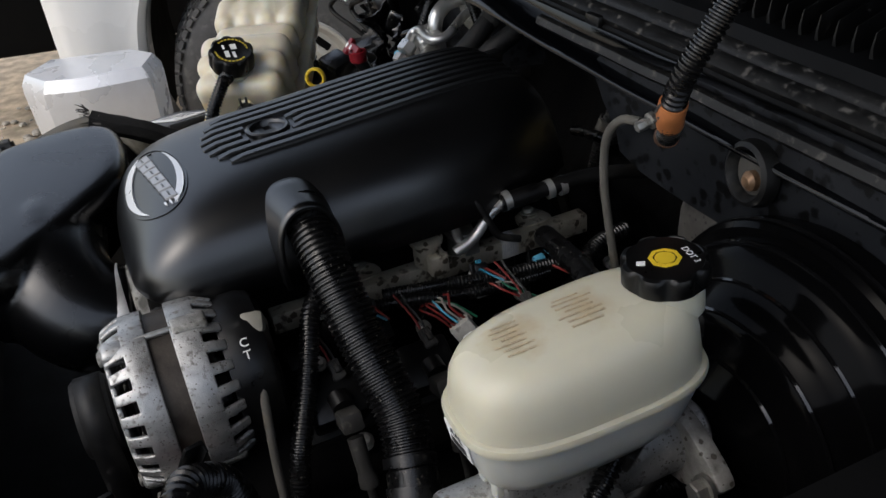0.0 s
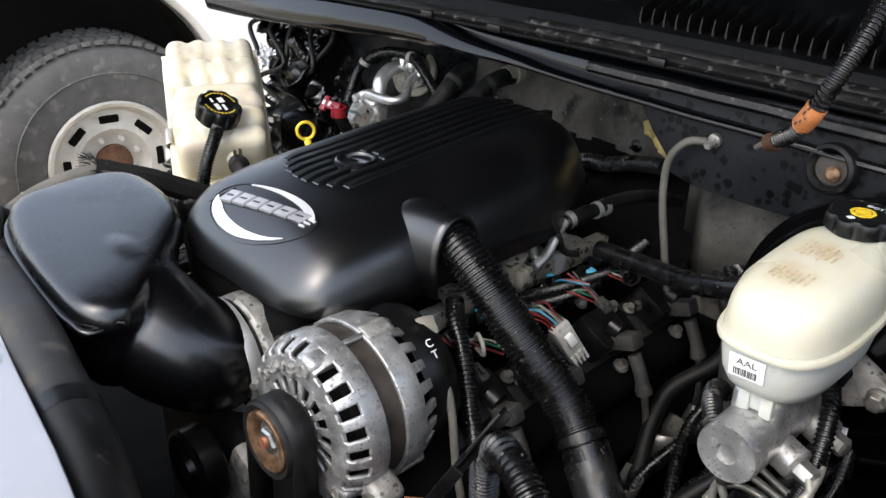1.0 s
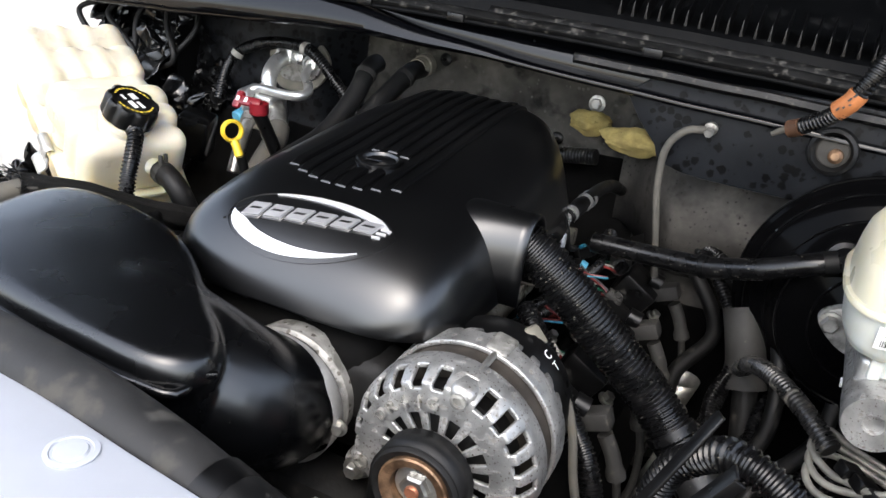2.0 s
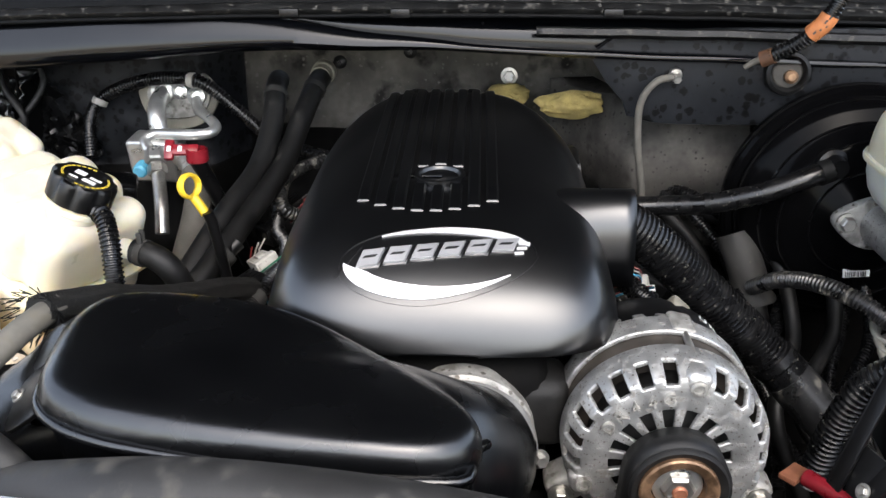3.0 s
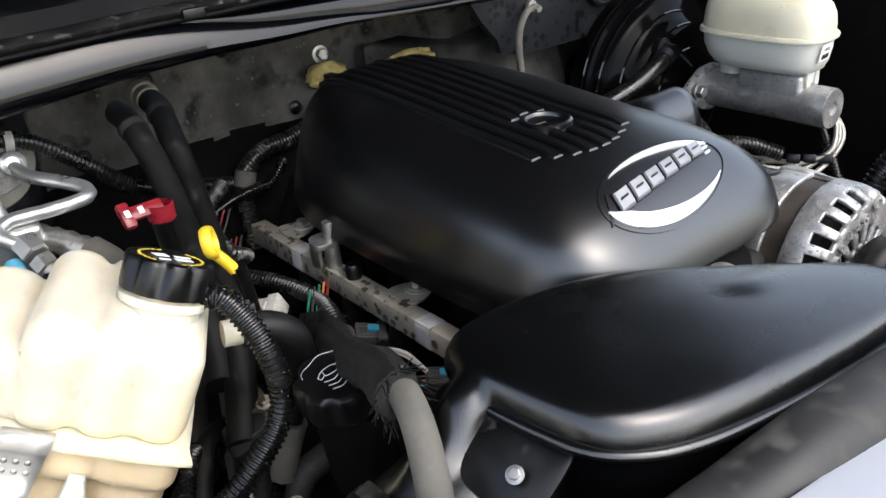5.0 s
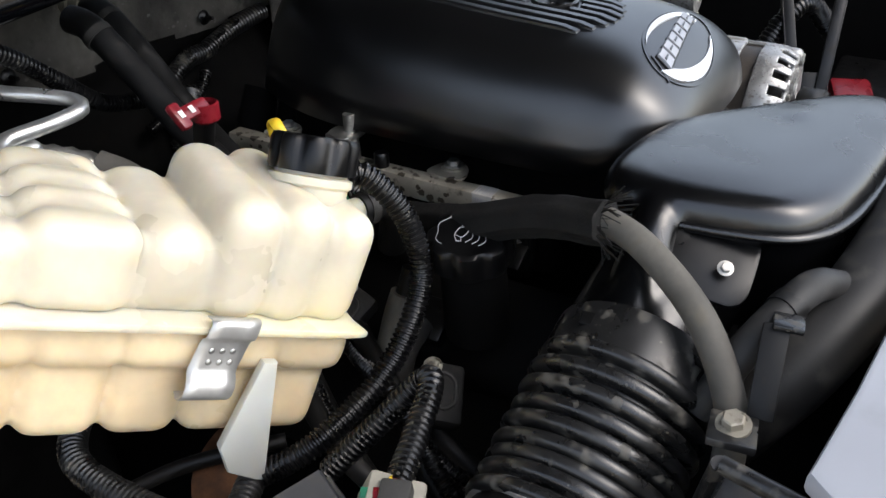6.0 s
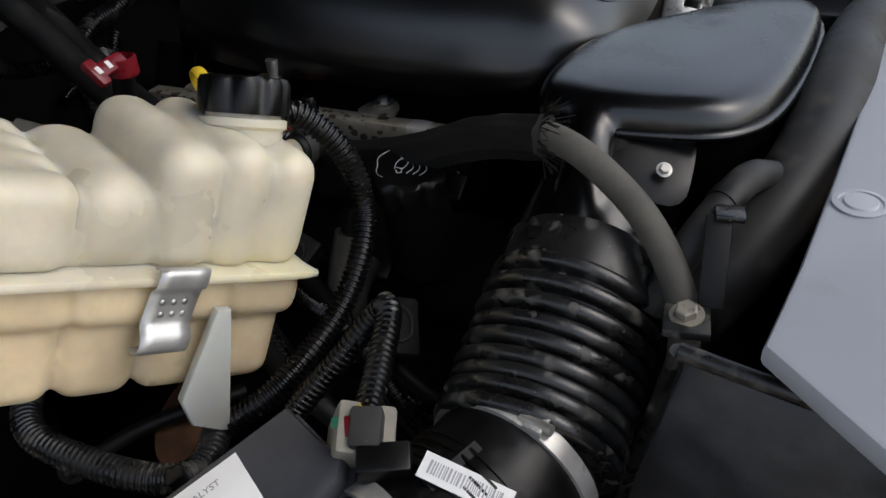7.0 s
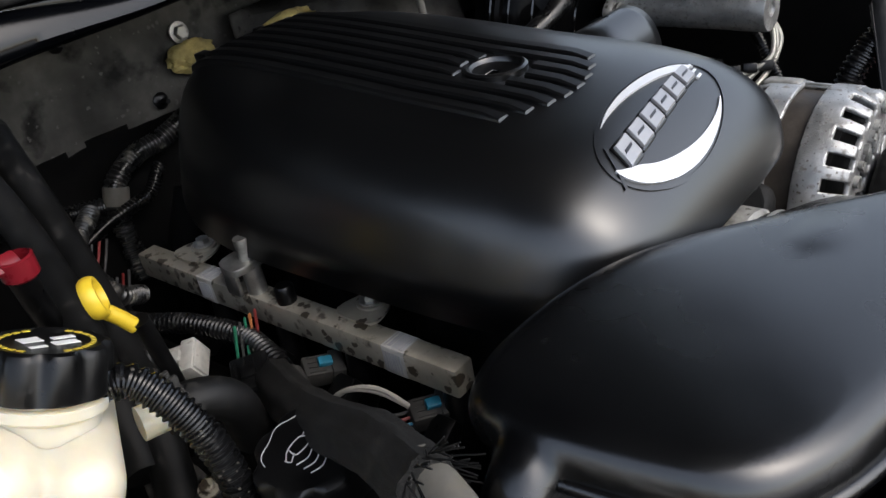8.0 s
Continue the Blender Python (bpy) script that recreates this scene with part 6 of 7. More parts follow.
part("top_lip", tube([(-0.412, -0.277, 1.008), (-0.426, -0.37, 1.002), (-0.440, -0.46, 0.995)], 0.005, 10), M_DUSTY, baf)
part("inner_lip", tube([(-0.412, -0.277, 1.008), (-0.392, -0.264, 0.93), (-0.368, -0.250, 0.85), (-0.350, -0.243, 0.78)], 0.005, 10), M_DUSTY, baf)
brk = thing("hood_latch_bracket", (-0.32, -0.285, 1.0), "black folded steel bracket with a bolt", "bracket")
part("strap", box(0.004, 0.015, 0.055, pose(-0.335, -0.283, 1.014, 0, 40, 8), 0.001), M_RUBBER, brk)
part("folded_ear", box(0.020, 0.017, 0.004, pose(-0.312, -0.286, 1.034, 0, 10, 8), 0.001), M_DUSTY, brk)
part("foot", box(0.034, 0.026, 0.005, pose(-0.372, -0.275, 0.996, 0, 12, 8), 0.001), M_DUSTY, brk)
bolt("bolt", (-0.372, -0.275, 1.0), (-0.2, 0.1, 1), 0.0065, M_RAIL, brk, 0.008)
byp = hose("bypass_hose", (-0.27, -0.28, 1.0), "small dusty rubber hose behind the radiator", [(-0.235, -0.305, 1.02), (-0.262, -0.292, 1.032), (-0.292, -0.280, 1.028), (-0.318, -0.265, 1.008), (-0.335, -0.25, 0.97)], 0.0105, M_HOSE, 16)
part("clamp", tube([(-0.284, -0.283, 1.0295), (-0.294, -0.279, 1.0275)], 0.0114, 18), M_RUBBER, byp)

# ---- neighbouring white truck ----
truck = thing("parked_truck", (-2.3, 0.5, 0.15), "white truck parked alongside with an open wheel arch", "truck")
W = aim((-1.70, 0.405, 0.570), (1, -0.15, 0.0)) @ Matrix.Scale(0.88, 4)
wheel = part("tyre", lathe([(0.200, -0.10), (0.215, -0.120), (0.30, -0.135), (0.365, -0.12), (0.390, -0.09), (0.395, 0.0), (0.390, 0.09), (0.365, 0.12), (0.30, 0.135), (0.215, 0.120), (0.200, 0.10)], W, 72, caps=False), M_TYRE, truck, "worn black tyre")
bm = bmesh.new()
for k in range(64):
    for j, zz in enumerate((-0.095, -0.050, 0.0, 0.050, 0.095)):
        box(0.014, 0.026, 0.036, W @ Matrix.Rotation(2 * math.pi * (k + 0.5 * (j % 2)) / 64, 4, "Z") @ Matrix.Translation((0.394 if abs(zz) < 0.09 else 0.386, 0, zz)) @ Matrix.Rotation(radians(0 if abs(zz) < 0.09 else 25 * zz / 0.095), 4, "Y"), 0, bm=bm)
part("tread", bm, M_TYRE, wheel, "worn tread blocks", kind="stuff")
for r_ in (0.30, 0.335, 0.358):
    part("sidewall_ring", lathe([(r_, 0.1345 - 0.6 * max(0, r_ - 0.30)), (r_ + 0.003, 0.1385 - 0.6 * max(0, r_ - 0.30)), (r_ + 0.006, 0.1325 - 0.6 * max(0, r_ - 0.30))], W, 72, caps=False), M_TYRE, wheel)
part("rim", lathe([(0.212, 0.118), (0.206, 0.130), (0.196, 0.126), (0.186, 0.10), (0.175, 0.082), (0.155, 0.086), (0.115, 0.094), (0.098, 0.078), (0.085, 0.070), (0.001, 0.070)], W, 64, caps=False), M_RIM, wheel, "silver steel wheel rim")
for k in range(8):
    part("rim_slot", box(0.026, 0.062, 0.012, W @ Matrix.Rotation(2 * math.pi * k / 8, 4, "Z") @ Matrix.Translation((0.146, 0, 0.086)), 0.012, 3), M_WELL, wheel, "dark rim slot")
part("hub", lathe([(0.06, 0.06), (0.058, 0.085), (0.04, 0.09), (0.038, 0.13), (0.02, 0.135)], W, 32), M_RUST, wheel, "rusty wheel hub")
for k in range(8):
    part("lug_nut", lathe([(0.011, 0.06), (0.011, 0.085), (0.008, 0.09)], W @ Matrix.Rotation(2 * math.pi * (k + .5) / 8, 4, "Z") @ Matrix.Translation((0.082, 0, 0)), 6), M_RIM, wheel)
ux = Vector((0.2425, 0.970, 0)).normalized()       # along the truck
uo = Vector((0.970, -0.2425, 0)).normalized()      # out of its side
base = Vector((-1.74, 0.39, 0.40))


def side(u, z, o):
    return base + ux * u + uo * o + Vector((0, 0, z - 0.40))


def arch(k, a, o):
    """A point on the wheel arch, k times its size, o out of the side."""
    c, s_ = math.cos(a), math.sin(a)
    return side(0.385 * k * c, 0.66 + 0.44 * k * max(s_, -0.9), o)


bm = bmesh.new()
loops = []
for i in range(61):
    a = radians(-35 + 250 * i / 60)
    kt = min(1 / max(abs(math.cos(a)) * 0.385 / 1.5, abs(math.sin(a)) * 0.44 / 0.72, (-math.cos(a)) * 0.385 / 0.60, 1e-6), 3.9)
    row = [arch(0.985, a, 0.02), arch(1.0, a, 0.13), arch(1.03, a, 0.15), arch(1.10, a, 0.145)]
    for f in (0.25, 0.5, 0.75, 1.0):
        p = arch(1.10 + (max(kt, 1.15) - 1.10) * f, a, 0.145 + 0.02 * math.sin(f * 3.1))
        row.append(p - uo * max(0, p.z - 1.2) * 0.35)
    loops.append(row)
rings(bm, loops, closed=False)
fender = part("fender", bm, M_CARWHITE, truck, smooth=60)
s = fender.modifiers.new("thick", "SOLIDIFY")
s.thickness = 0.006
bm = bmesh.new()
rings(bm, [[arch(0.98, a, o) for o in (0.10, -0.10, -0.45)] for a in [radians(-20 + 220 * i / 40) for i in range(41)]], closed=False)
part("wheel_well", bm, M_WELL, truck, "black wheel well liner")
bm = box(1.7, 3.6, 0.06, Matrix(((ux.y, ux.x, 0, -2.75), (-ux.x, ux.y, 0, 0.9), (0, 0, 1, 1.36), (0, 0, 0, 1))), 0.03)
part("hood", bm, M_CARWHITE, truck)
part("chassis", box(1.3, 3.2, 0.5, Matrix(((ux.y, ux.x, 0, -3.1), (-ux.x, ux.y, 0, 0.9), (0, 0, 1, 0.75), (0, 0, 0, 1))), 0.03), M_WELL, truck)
# loose bumper on the ground beside it
bmp = thing("loose_bumper", (-1.50, -0.2, 0.15), "bright dented bumper piece standing on the gravel", "bumper")
BP = pose(-1.42, -0.16, 0.70, 0, 0, -12)
bm = bmesh.new()
rings(bm, [[BP @ Vector((x * k, y * k2, z)) for x, y in ((0.10, -0.10), (0.12, -0.02), (0.10, 0.15), (-0.02, 0.17), (-0.10, 0.10), (-0.12, -0.12), (0.0, -0.17))] for k, k2, z in ((0.75, 0.85, -0.10), (0.95, 0.97, -0.06), (1.0, 1.0, 0.05), (0.98, 0.99, 0.075), (0.80, 0.9, 0.10), (0.3, 0.35, 0.108))])
part("shell", bm, M_BUMPER, bmp, smooth=30)
part("stand", box(0.16, 0.20, 0.46, pose(-1.44, -0.16, 0.38, 0, 0, -12), 0.02), M_WELL, bmp)
# open hood of this car, above the view
bm = bmesh.new()
loops = []
for i in range(25):
    f = i / 24
    y, z = 0.62 - 1.10 * f, 1.34 + 0.74 * f
    loops.append([(x, y + 0.05 * (x / 0.75) ** 2, z) for x in [-0.90 + 1.80 * j / 12 for j in range(13)]])
rings(bm, loops, closed=False)
hood = part("ceiling_hood", bm, M_WELL, None, "open black engine hood propped up over the bay", kind="structure", category="hood")
s = hood.modifiers.new("thick", "SOLIDIFY")
s.thickness = 0.03
# ---- driver side of the engine ----
for y in (-0.030, 0.060, 0.162, 0.272):
    coil = thing("ignition_coil", (0.225, y, 0.91), "black ignition coil with a grey rubber boot and wire", "ignition coil", "ignition coils")
    part("body", box(0.045, 0.050, 0.034, pose(0.222, y, 0.925, 0, 32, 0), 0.004), M_BLACK, coil)
    part("mount", box(0.050, 0.070, 0.006, pose(0.212, y, 0.905, 0, 32, 0), 0.002), M_BLOCK, coil)
    part("tower", tube([(0.236, y, 0.942), (0.249, y + 0.001, 0.938)], 0.010, 14), M_BLACK, coil)
    part("boot", box(0.018, 0.020, 0.032, pose(0.256, y + 0.002, 0.930, 0, 68, 0), 0.003), M_BOOT, coil)
    part("boot_sleeve", tube([(0.268, y + 0.002, 0.918), (0.278, y + 0.002, 0.900), (0.286, y + 0.003, 0.876)], lambda f: 0.0075 + 0.0018 * (f > 0.85), 14), M_BOOT, coil)
    part("wire", tube([(0.286, y + 0.003, 0.876), (0.292, y + 0.004, 0.84), (0.290, y + 0.002, 0.80), (0.275, y, 0.76)], 0.0040, 10), M_BOOT, coil)
    bolt("bolt", (0.205, y - 0.030, 0.918), (0.5, 0, 0.85), 0.005, M_STEEL, coil, 0.008)
    bolt("bolt", (0.245, y + 0.014, 0.886), (0.5, 0, 0.85), 0.006, M_STEEL, coil, 0.010)
wc = thing("wiring_connector", (0.216, 0.11, 0.90), "white plastic wiring connector with coloured wires", "connector")
cm = on_plane((0.216, 0.113, 0.932), (0.25, 0.45, -0.85), (0.85, -0.3, 0.3))
part("shell", box(0.050, 0.022, 0.014, cm, 0.002), M_CONN, wc)
for k in range(4):
    part("socket_rib", box(0.016, 0.0035, 0.006, cm @ Matrix.Translation((0.022, -0.008 + 0.0053 * k, 0.006)), 0.0006), M_CONN, wc)
part("latch", box(0.014, 0.010, 0.008, cm @ Matrix.Translation((-0.006, 0, 0.009)), 0.001), M_WHITE, wc)
for k, mt in enumerate((M_PINK, M_PINK, M_BLUE, M_WIREW, M_PINK)):
    a = cm @ Vector((-0.024, -0.008 + 0.004 * k, 0))
    part("wire", tube([a, a + Vector((-0.006, -0.012, 0.014)), a + Vector((-0.022, -0.022 + 0.004 * k, 0.016)), a + Vector((-0.04, -0.01, 0.004))], 0.0012, 6), mt, wc)
fl2 = thing("fuel_line", (0.14, 0.15, 0.97), "bright steel fuel crossover line with a quick connector", "pipe")
part("regulator", lathe([(0.011, -0.02), (0.014, -0.016), (0.014, 0.006), (0.017, 0.008), (0.017, 0.012), (0.010, 0.016)], Matrix.Translation((0.136, 0.106, 0.996)), 24), M_RAIL, fl2)
part("regulator_bracket", box(0.038, 0.020, 0.022, pose(0.140, 0.110, 0.985), 0.003), M_RAIL, fl2)
part("loop", tube([(0.130, 0.112, 1.008), (0.124, 0.116, 1.030), (0.128, 0.124, 1.040), (0.136, 0.132, 1.030), (0.141, 0.138, 1.000), (0.144, 0.144, 0.985)], 0.0055, 14), M_STEEL, fl2)
part("line", tube([(0.150, 0.130, 0.990), (0.150, 0.152, 1.000), (0.146, 0.172, 1.018), (0.144, 0.190, 1.026)], 0.0055, 14), M_PIPE, fl2)
part("coupling", tube([(0.144, 0.186, 1.025), (0.147, 0.225, 1.028)], 0.0095, 16), M_BLACK, fl2)
for y in (0.189, 0.236, 0.250):
    part("ring", tube([(0.1445 + (y - 0.19) * 0.06, y, 1.0265), (0.1447 + (y - 0.19) * 0.06, y + 0.007, 1.0272)], 0.0102, 16), M_PIPE, fl2)
part("rear_hose", tube([(0.147, 0.225, 1.028), (0.151, 0.28, 1.030), (0.154, 0.34, 1.02), (0.15, 0.42, 0.99)], 0.0078, 14), M_RUBBER, fl2)
part("thin_hose", tube([(0.128, 0.150, 1.035), (0.142, 0.156, 1.040), (0.150, 0.166, 1.020), (0.152, 0.178, 0.995), (0.155, 0.20, 0.985)], 0.004, 10), M_RUBBER, fl2)
for y0, y1, dz in ((0.02, 0.20, 0.0), (0.05, 0.26, 0.006)):
    h = thing("injector_harness", (0.17, 0.1, 0.93), "thin black harness beside the fuel rail", "wiring", "injector harnesses")
    part("wrap", tube([(0.150, y0, 0.962 + dz), (0.168, y0 + 0.05, 0.966 + dz), (0.178, (y0 + y1) / 2, 0.962 + dz), (0.182, y1 - 0.03, 0.956 + dz), (0.172, y1 + 0.02, 0.948)], 0.0065, 12, ridge=(0.0035, 0.0009)), M_LOOM, h)
sl = thing("small_loom", (0.22, -0.05, 0.88), "thin black corrugated loom behind the alternator", "wiring loom")
part("conduit", tube([(0.172, -0.015, 1.010), (0.190, -0.030, 1.000), (0.212, -0.042, 0.978), (0.240, -0.060, 0.945), (0.268, -0.078, 0.915), (0.285, -0.09, 0.87)], 0.0095, 16, ridge=(0.0042, 0.0015), step=0.003), M_LOOM, sl)
ap = thing("alternator_cable", (0.21, -0.085, 0.94), "beige boot and grey cable on the alternator", "cable")
part("boot", box(0.020, 0.020, 0.034, pose(0.196, -0.080, 1.012, 0, 40, -15), 0.004), M_BEIGE, ap)
part("boot_tail", tube([(0.205, -0.082, 1.004), (0.224, -0.085, 0.993)], lambda f: 0.0085 - 0.003 * f, 12), M_BEIGE, ap)
part("cable", tube([(0.224, -0.085, 0.993), (0.240, -0.09, 0.982), (0.252, -0.094, 0.955), (0.262, -0.098, 0.91), (0.275, -0.10, 0.87)], 0.0040, 10), M_GREYHOSE, ap)
lp = thing("wire_loop", (0.20, -0.01, 0.95), "small pale wire loop on the harness", "wire")
part("loop", tube([(0.188, 0.000, 0.968), (0.196, -0.006, 0.980), (0.207, -0.010, 0.974), (0.207, -0.008, 0.962), (0.196, -0.002, 0.958), (0.186, 0.004, 0.955)], 0.0022, 8), M_WIREW, lp)
# steering shaft, heat shields
st = thing("steering_shaft", (0.37, 0.21, 0.80), "dark grey steering shaft boot under the booster", "steering shaft")
part("boot", tube([(0.345, 0.245, 0.950), (0.358, 0.228, 0.915), (0.370, 0.212, 0.872)], lambda f: 0.022 + 0.004 * (f > 0.9), 24), M_BOOT, st)
part("shaft", tube([(0.370, 0.212, 0.874), (0.385, 0.185, 0.80), (0.40, 0.16, 0.72), (0.41, 0.14, 0.62)], 0.014, 16), M_BLOCK, st)
for c, r_ in (((0.285, 0.205, 0.790), 0.035), ((0.300, 0.10, 0.785), 0.035), ((0.29, 0.28, 0.79), 0.03)):
    hs = thing("heat_shield", c, "bent shiny metal heat shield round a spark plug boot", "heat shield", "heat shields")
    bm = bmesh.new()
    rings(bm, [[(c[0] + r_ * 0.7 * math.cos(a) + 0.3 * (z - c[2]), c[1] + r_ * 0.7 * math.sin(a), z) for a in [radians(-110 + 20 * i) for i in range(12)]] for z in (c[2] - 0.03, c[2], c[2] + 0.03)], closed=False)
    thicken(part("sleeve", bm, M_STEEL, hs), 0.0012, (1, 0, 0))
# brake lines and their clips
for k in range(3):
    bl = thing("brake_line", (0.45, 0.03, 0.90), "pale steel brake line bent in a loop", "brake line", "brake lines")
    d = 0.012 * k
    part("pipe", tube([(0.506, 0.022 + 0.05 * (k > 0), 0.992), (0.520, 0.01, 0.985), (0.520 - d, -0.012, 0.955 - d / 2), (0.490 - d, -0.010 + d, 0.925), (0.452, 0.005 + d, 0.908 + d / 2), (0.436, 0.028 + d, 0.912 + d / 2), (0.446, 0.052 + d, 0.920 + d / 2), (0.475, 0.060 + d, 0.915), (0.52, 0.06 + d, 0.90), (0.57, 0.07, 0.88)], 0.0034, 10), M_ZINC, bl)
    part("clip", box(0.020, 0.016, 0.012, pose(0.492 - d, -0.006 + d * 1.2, 0.930, 0, 20, 30), 0.002), M_BLACK, bl)
abl = thing("sensor_loom", (0.50, 0.02, 0.93), "black corrugated sensor loom beside the brake lines", "wiring loom")
part("conduit", tube([(0.492, 0.085, 1.035), (0.505, 0.06, 1.020), (0.512, 0.03, 0.985), (0.505, 0.0, 0.945), (0.49, -0.03, 0.90)], 0.0075, 14, ridge=(0.004, 0.0013), step=0.003), M_LOOM, abl)
part("plug", box(0.022, 0.018, 0.016, pose(0.490, 0.092, 1.040, 0, 20, 30), 0.002), M_BLACK, abl)
lm = on_plane((0.503, 0.060, 0.975), (0.5, -0.8, 0.1), (0.6, -0.3, 0.7))
part("tag", box(0.022, 0.014, 0.0008, lm, 0.0002), M_WHITE, abl, "white barcode tag")
bars(8, 0.016, 0.008, 0.0011, lm @ Matrix.Translation((0, 0, 0.0004)), M_INK, abl)
# black forked brace in front of the battery
br = thing("steel_brace", (0.33, -0.19, 0.95), "black forked steel brace with folded edges", "bracket")
PA, PB, PV = Vector((0.300, -0.170, 0.940)), Vector((0.356, -0.150, 1.045)), Vector((0.024, -0.062, 0.010))
slot = on_plane((PA + PB + PV) / 2, PB - PA, PV.cross(PB - PA) if PV.cross(PB - PA).z > 0 else (PB - PA).cross(PV))
for v0, v1 in ((-0.014, -0.032), (0.010, 0.030)):
    way = on_plane(slot @ Vector((-0.008, (v0 + v1) / 2, 0)), slot.to_3x3() @ Vector((0.136, v1 - v0, 0)), slot.to_3x3() @ Vector((0, 0, 1)))
    part("strut", box(0.140, 0.013, 0.003, way, 0.001), M_BLACK, br)
    part("edge_fold", box(0.136, 0.002, 0.009, way @ Matrix.Translation((0, 0.0065 if v1 > 0 else -0.0065, -0.003)), 0.0006), M_BLACK, br)
part("cross_plate", slab(smooth_outline([(-0.082, -0.020), (-0.040, -0.024), (-0.034, 0.0), (-0.040, 0.020), (-0.082, 0.016)], 0.006), -0.0045, -0.0018, slot, 0.0006), M_BLACK, br)
bolt("bolt", slot @ Vector((-0.060, -0.012, 0.002)), slot.to_3x3() @ Vector((0, 0, 1)), 0.004, M_STEEL, br, 0.004)
ul = thing("battery_cable_loom", (0.40, -0.17, 0.98), "dusty corrugated battery cable loom", "wiring loom")
part("conduit", tube([(0.352, -0.150, 1.010), (0.372, -0.165, 1.030), (0.400, -0.176, 1.028), (0.430, -0.186, 1.010), (0.46, -0.20, 0.98)], 0.0125, 18, ridge=(0.0050, 0.002), step=0.003), M_LOOM, ul)
part("drop", tube([(0.352, -0.150, 1.010), (0.336, -0.140, 0.985), (0.326, -0.13, 0.94), (0.32, -0.12, 0.88)], 0.0125, 18, ridge=(0.0050, 0.002), step=0.003), M_LOOM, ul)
rb = thing("battery_terminal_cover", (0.42, -0.22, 0.88), "bright red plastic battery terminal cover", "terminal cover")
part("cover", box(0.08, 0.05, 0.028, pose(0.385, -0.250, 0.915, 0, -15, 20), 0.006), M_RED, rb)
part("cable", tube([(0.345, -0.25, 0.935), (0.315, -0.21, 0.93), (0.292, -0.172, 0.925)], 0.007, 12), M_RED, rb)
part("lug", box(0.022, 0.014, 0.005, pose(0.285, -0.166, 0.923, 0, 0, 40), 0.001), M_COPPER, rb)
bt = thing("battery", (0.47, -0.3, 0.70), "black battery in the front corner of the bay", "battery")
part("case", box(0.19, 0.20, 0.20, pose(0.48, -0.31, 0.82), 0.008), M_BLACK, bt)

# ---- passenger side wiring ----
def plug(at, to, up, size, mat, wires, label, group, tab=None, bend=(0.0, 0.0, 0.02)):
    """A rectangular wiring plug: shell, ribbed collar, lock tab, and a fan of wires out of its back."""
    pc = thing("injector_connector", at, label, "connector", group)
    m = on_plane(at, to, up)
    l, w, h = size
    part("shell", box(l, w, h, m, 0.0015), mat, pc)
    part("collar", box(l * 0.30, w * 1.16, h * 1.16, m @ Matrix.Translation((l * 0.30, 0, 0)), 0.0012), mat, pc)
    for j in range(4):
        part("grip_rib", box(l * 0.40, w * 0.07, 0.0016, m @ Matrix.Translation((-l * 0.18, w * (-0.36 + 0.24 * j), h / 2)), 0.0004), mat, pc)
    part("lock_tab", box(l * 0.34, w * 0.40, 0.0045, m @ Matrix.Translation((l * 0.02, 0, h / 2 + 0.002)), 0.001), tab or mat, pc)
    for j, wm in enumerate(wires):
        a = m @ Vector((-l / 2, w * 0.8 * ((j + 0.5) / len(wires) - 0.5), 0.0))
        back = -(m.to_3x3() @ Vector((1, 0, 0)))
        part("wire", tube([a, a + back * 0.010, a + back * 0.022 + Vector(bend) * 0.5, a + back * 0.030 + Vector(bend) + Vector((0.002 * j, 0.003 * j, 0))], 0.0012, 6), wm, pc)
    return pc


GR = "connectors beside the fuel rail"
plug((-0.208, 0.171, 0.936), (0.55, -0.75, 0.25), (-0.2, -0.3, 0.93), (0.040, 0.024, 0.018), M_CONN, (M_PINK, M_WIREW, M_WIREW), "scuffed white wiring connector with red and white wires", GR, bend=(0.012, -0.004, 0.022))
plug((-0.203, 0.084, 0.950), (-0.55, -0.75, -0.2), (-0.3, -0.3, 0.9), (0.034, 0.026, 0.020), M_BLACK, (M_GREEN, M_INK, M_GREEN, M_ORANGE, M_PINK), "black wiring connector with a row of green and red wires", GR, bend=(0.006, 0.006, 0.004))
plug((-0.158, 0.066, 0.934), (0.8, -0.45, -0.2), (0.1, -0.4, 0.9), (0.030, 0.018, 0.015), M_BOOT, (M_CYAN, M_PINK, M_WIREW), "grey injector connector with a blue lock and thin wires", GR, M_CYAN, (0.012, 0.016, 0.006))
plug((-0.152, -0.030, 0.930), (0.8, -0.5, -0.1), (0.1, -0.4, 0.9), (0.030, 0.018, 0.015), M_BOOT, (M_CYAN, M_PINK, M_INK), "grey injector connector with a blue lock and thin wires", GR, M_CYAN, (-0.006, 0.014, 0.010))
plug((-0.212, 0.245, 0.945), (-0.6, -0.7, -0.2), (-0.3, -0.2, 0.9), (0.036, 0.026, 0.020), M_BLACK, (M_PINK, M_INK, M_PINK, M_INK), "dusty black wiring connector with red wires", GR, bend=(0.004, 0.004, 0.010))
plug((-0.204, 0.300, 0.953), (-0.7, -0.5, -0.3), (-0.3, -0.2, 0.9), (0.036, 0.026, 0.020), M_BLACK, (M_INK, M_PINK, M_INK), "dusty black wiring connector with red wires", GR, bend=(0.004, 0.004, 0.012))
plug((-0.234, 0.130, 0.915), (-0.5, -0.8, -0.2), (-0.3, -0.2, 0.9), (0.036, 0.026, 0.022), M_BLACK, (M_INK, M_INK, M_BOOT), "dusty black wiring connector with black wires", GR)
GD = "small plugs on the coils"
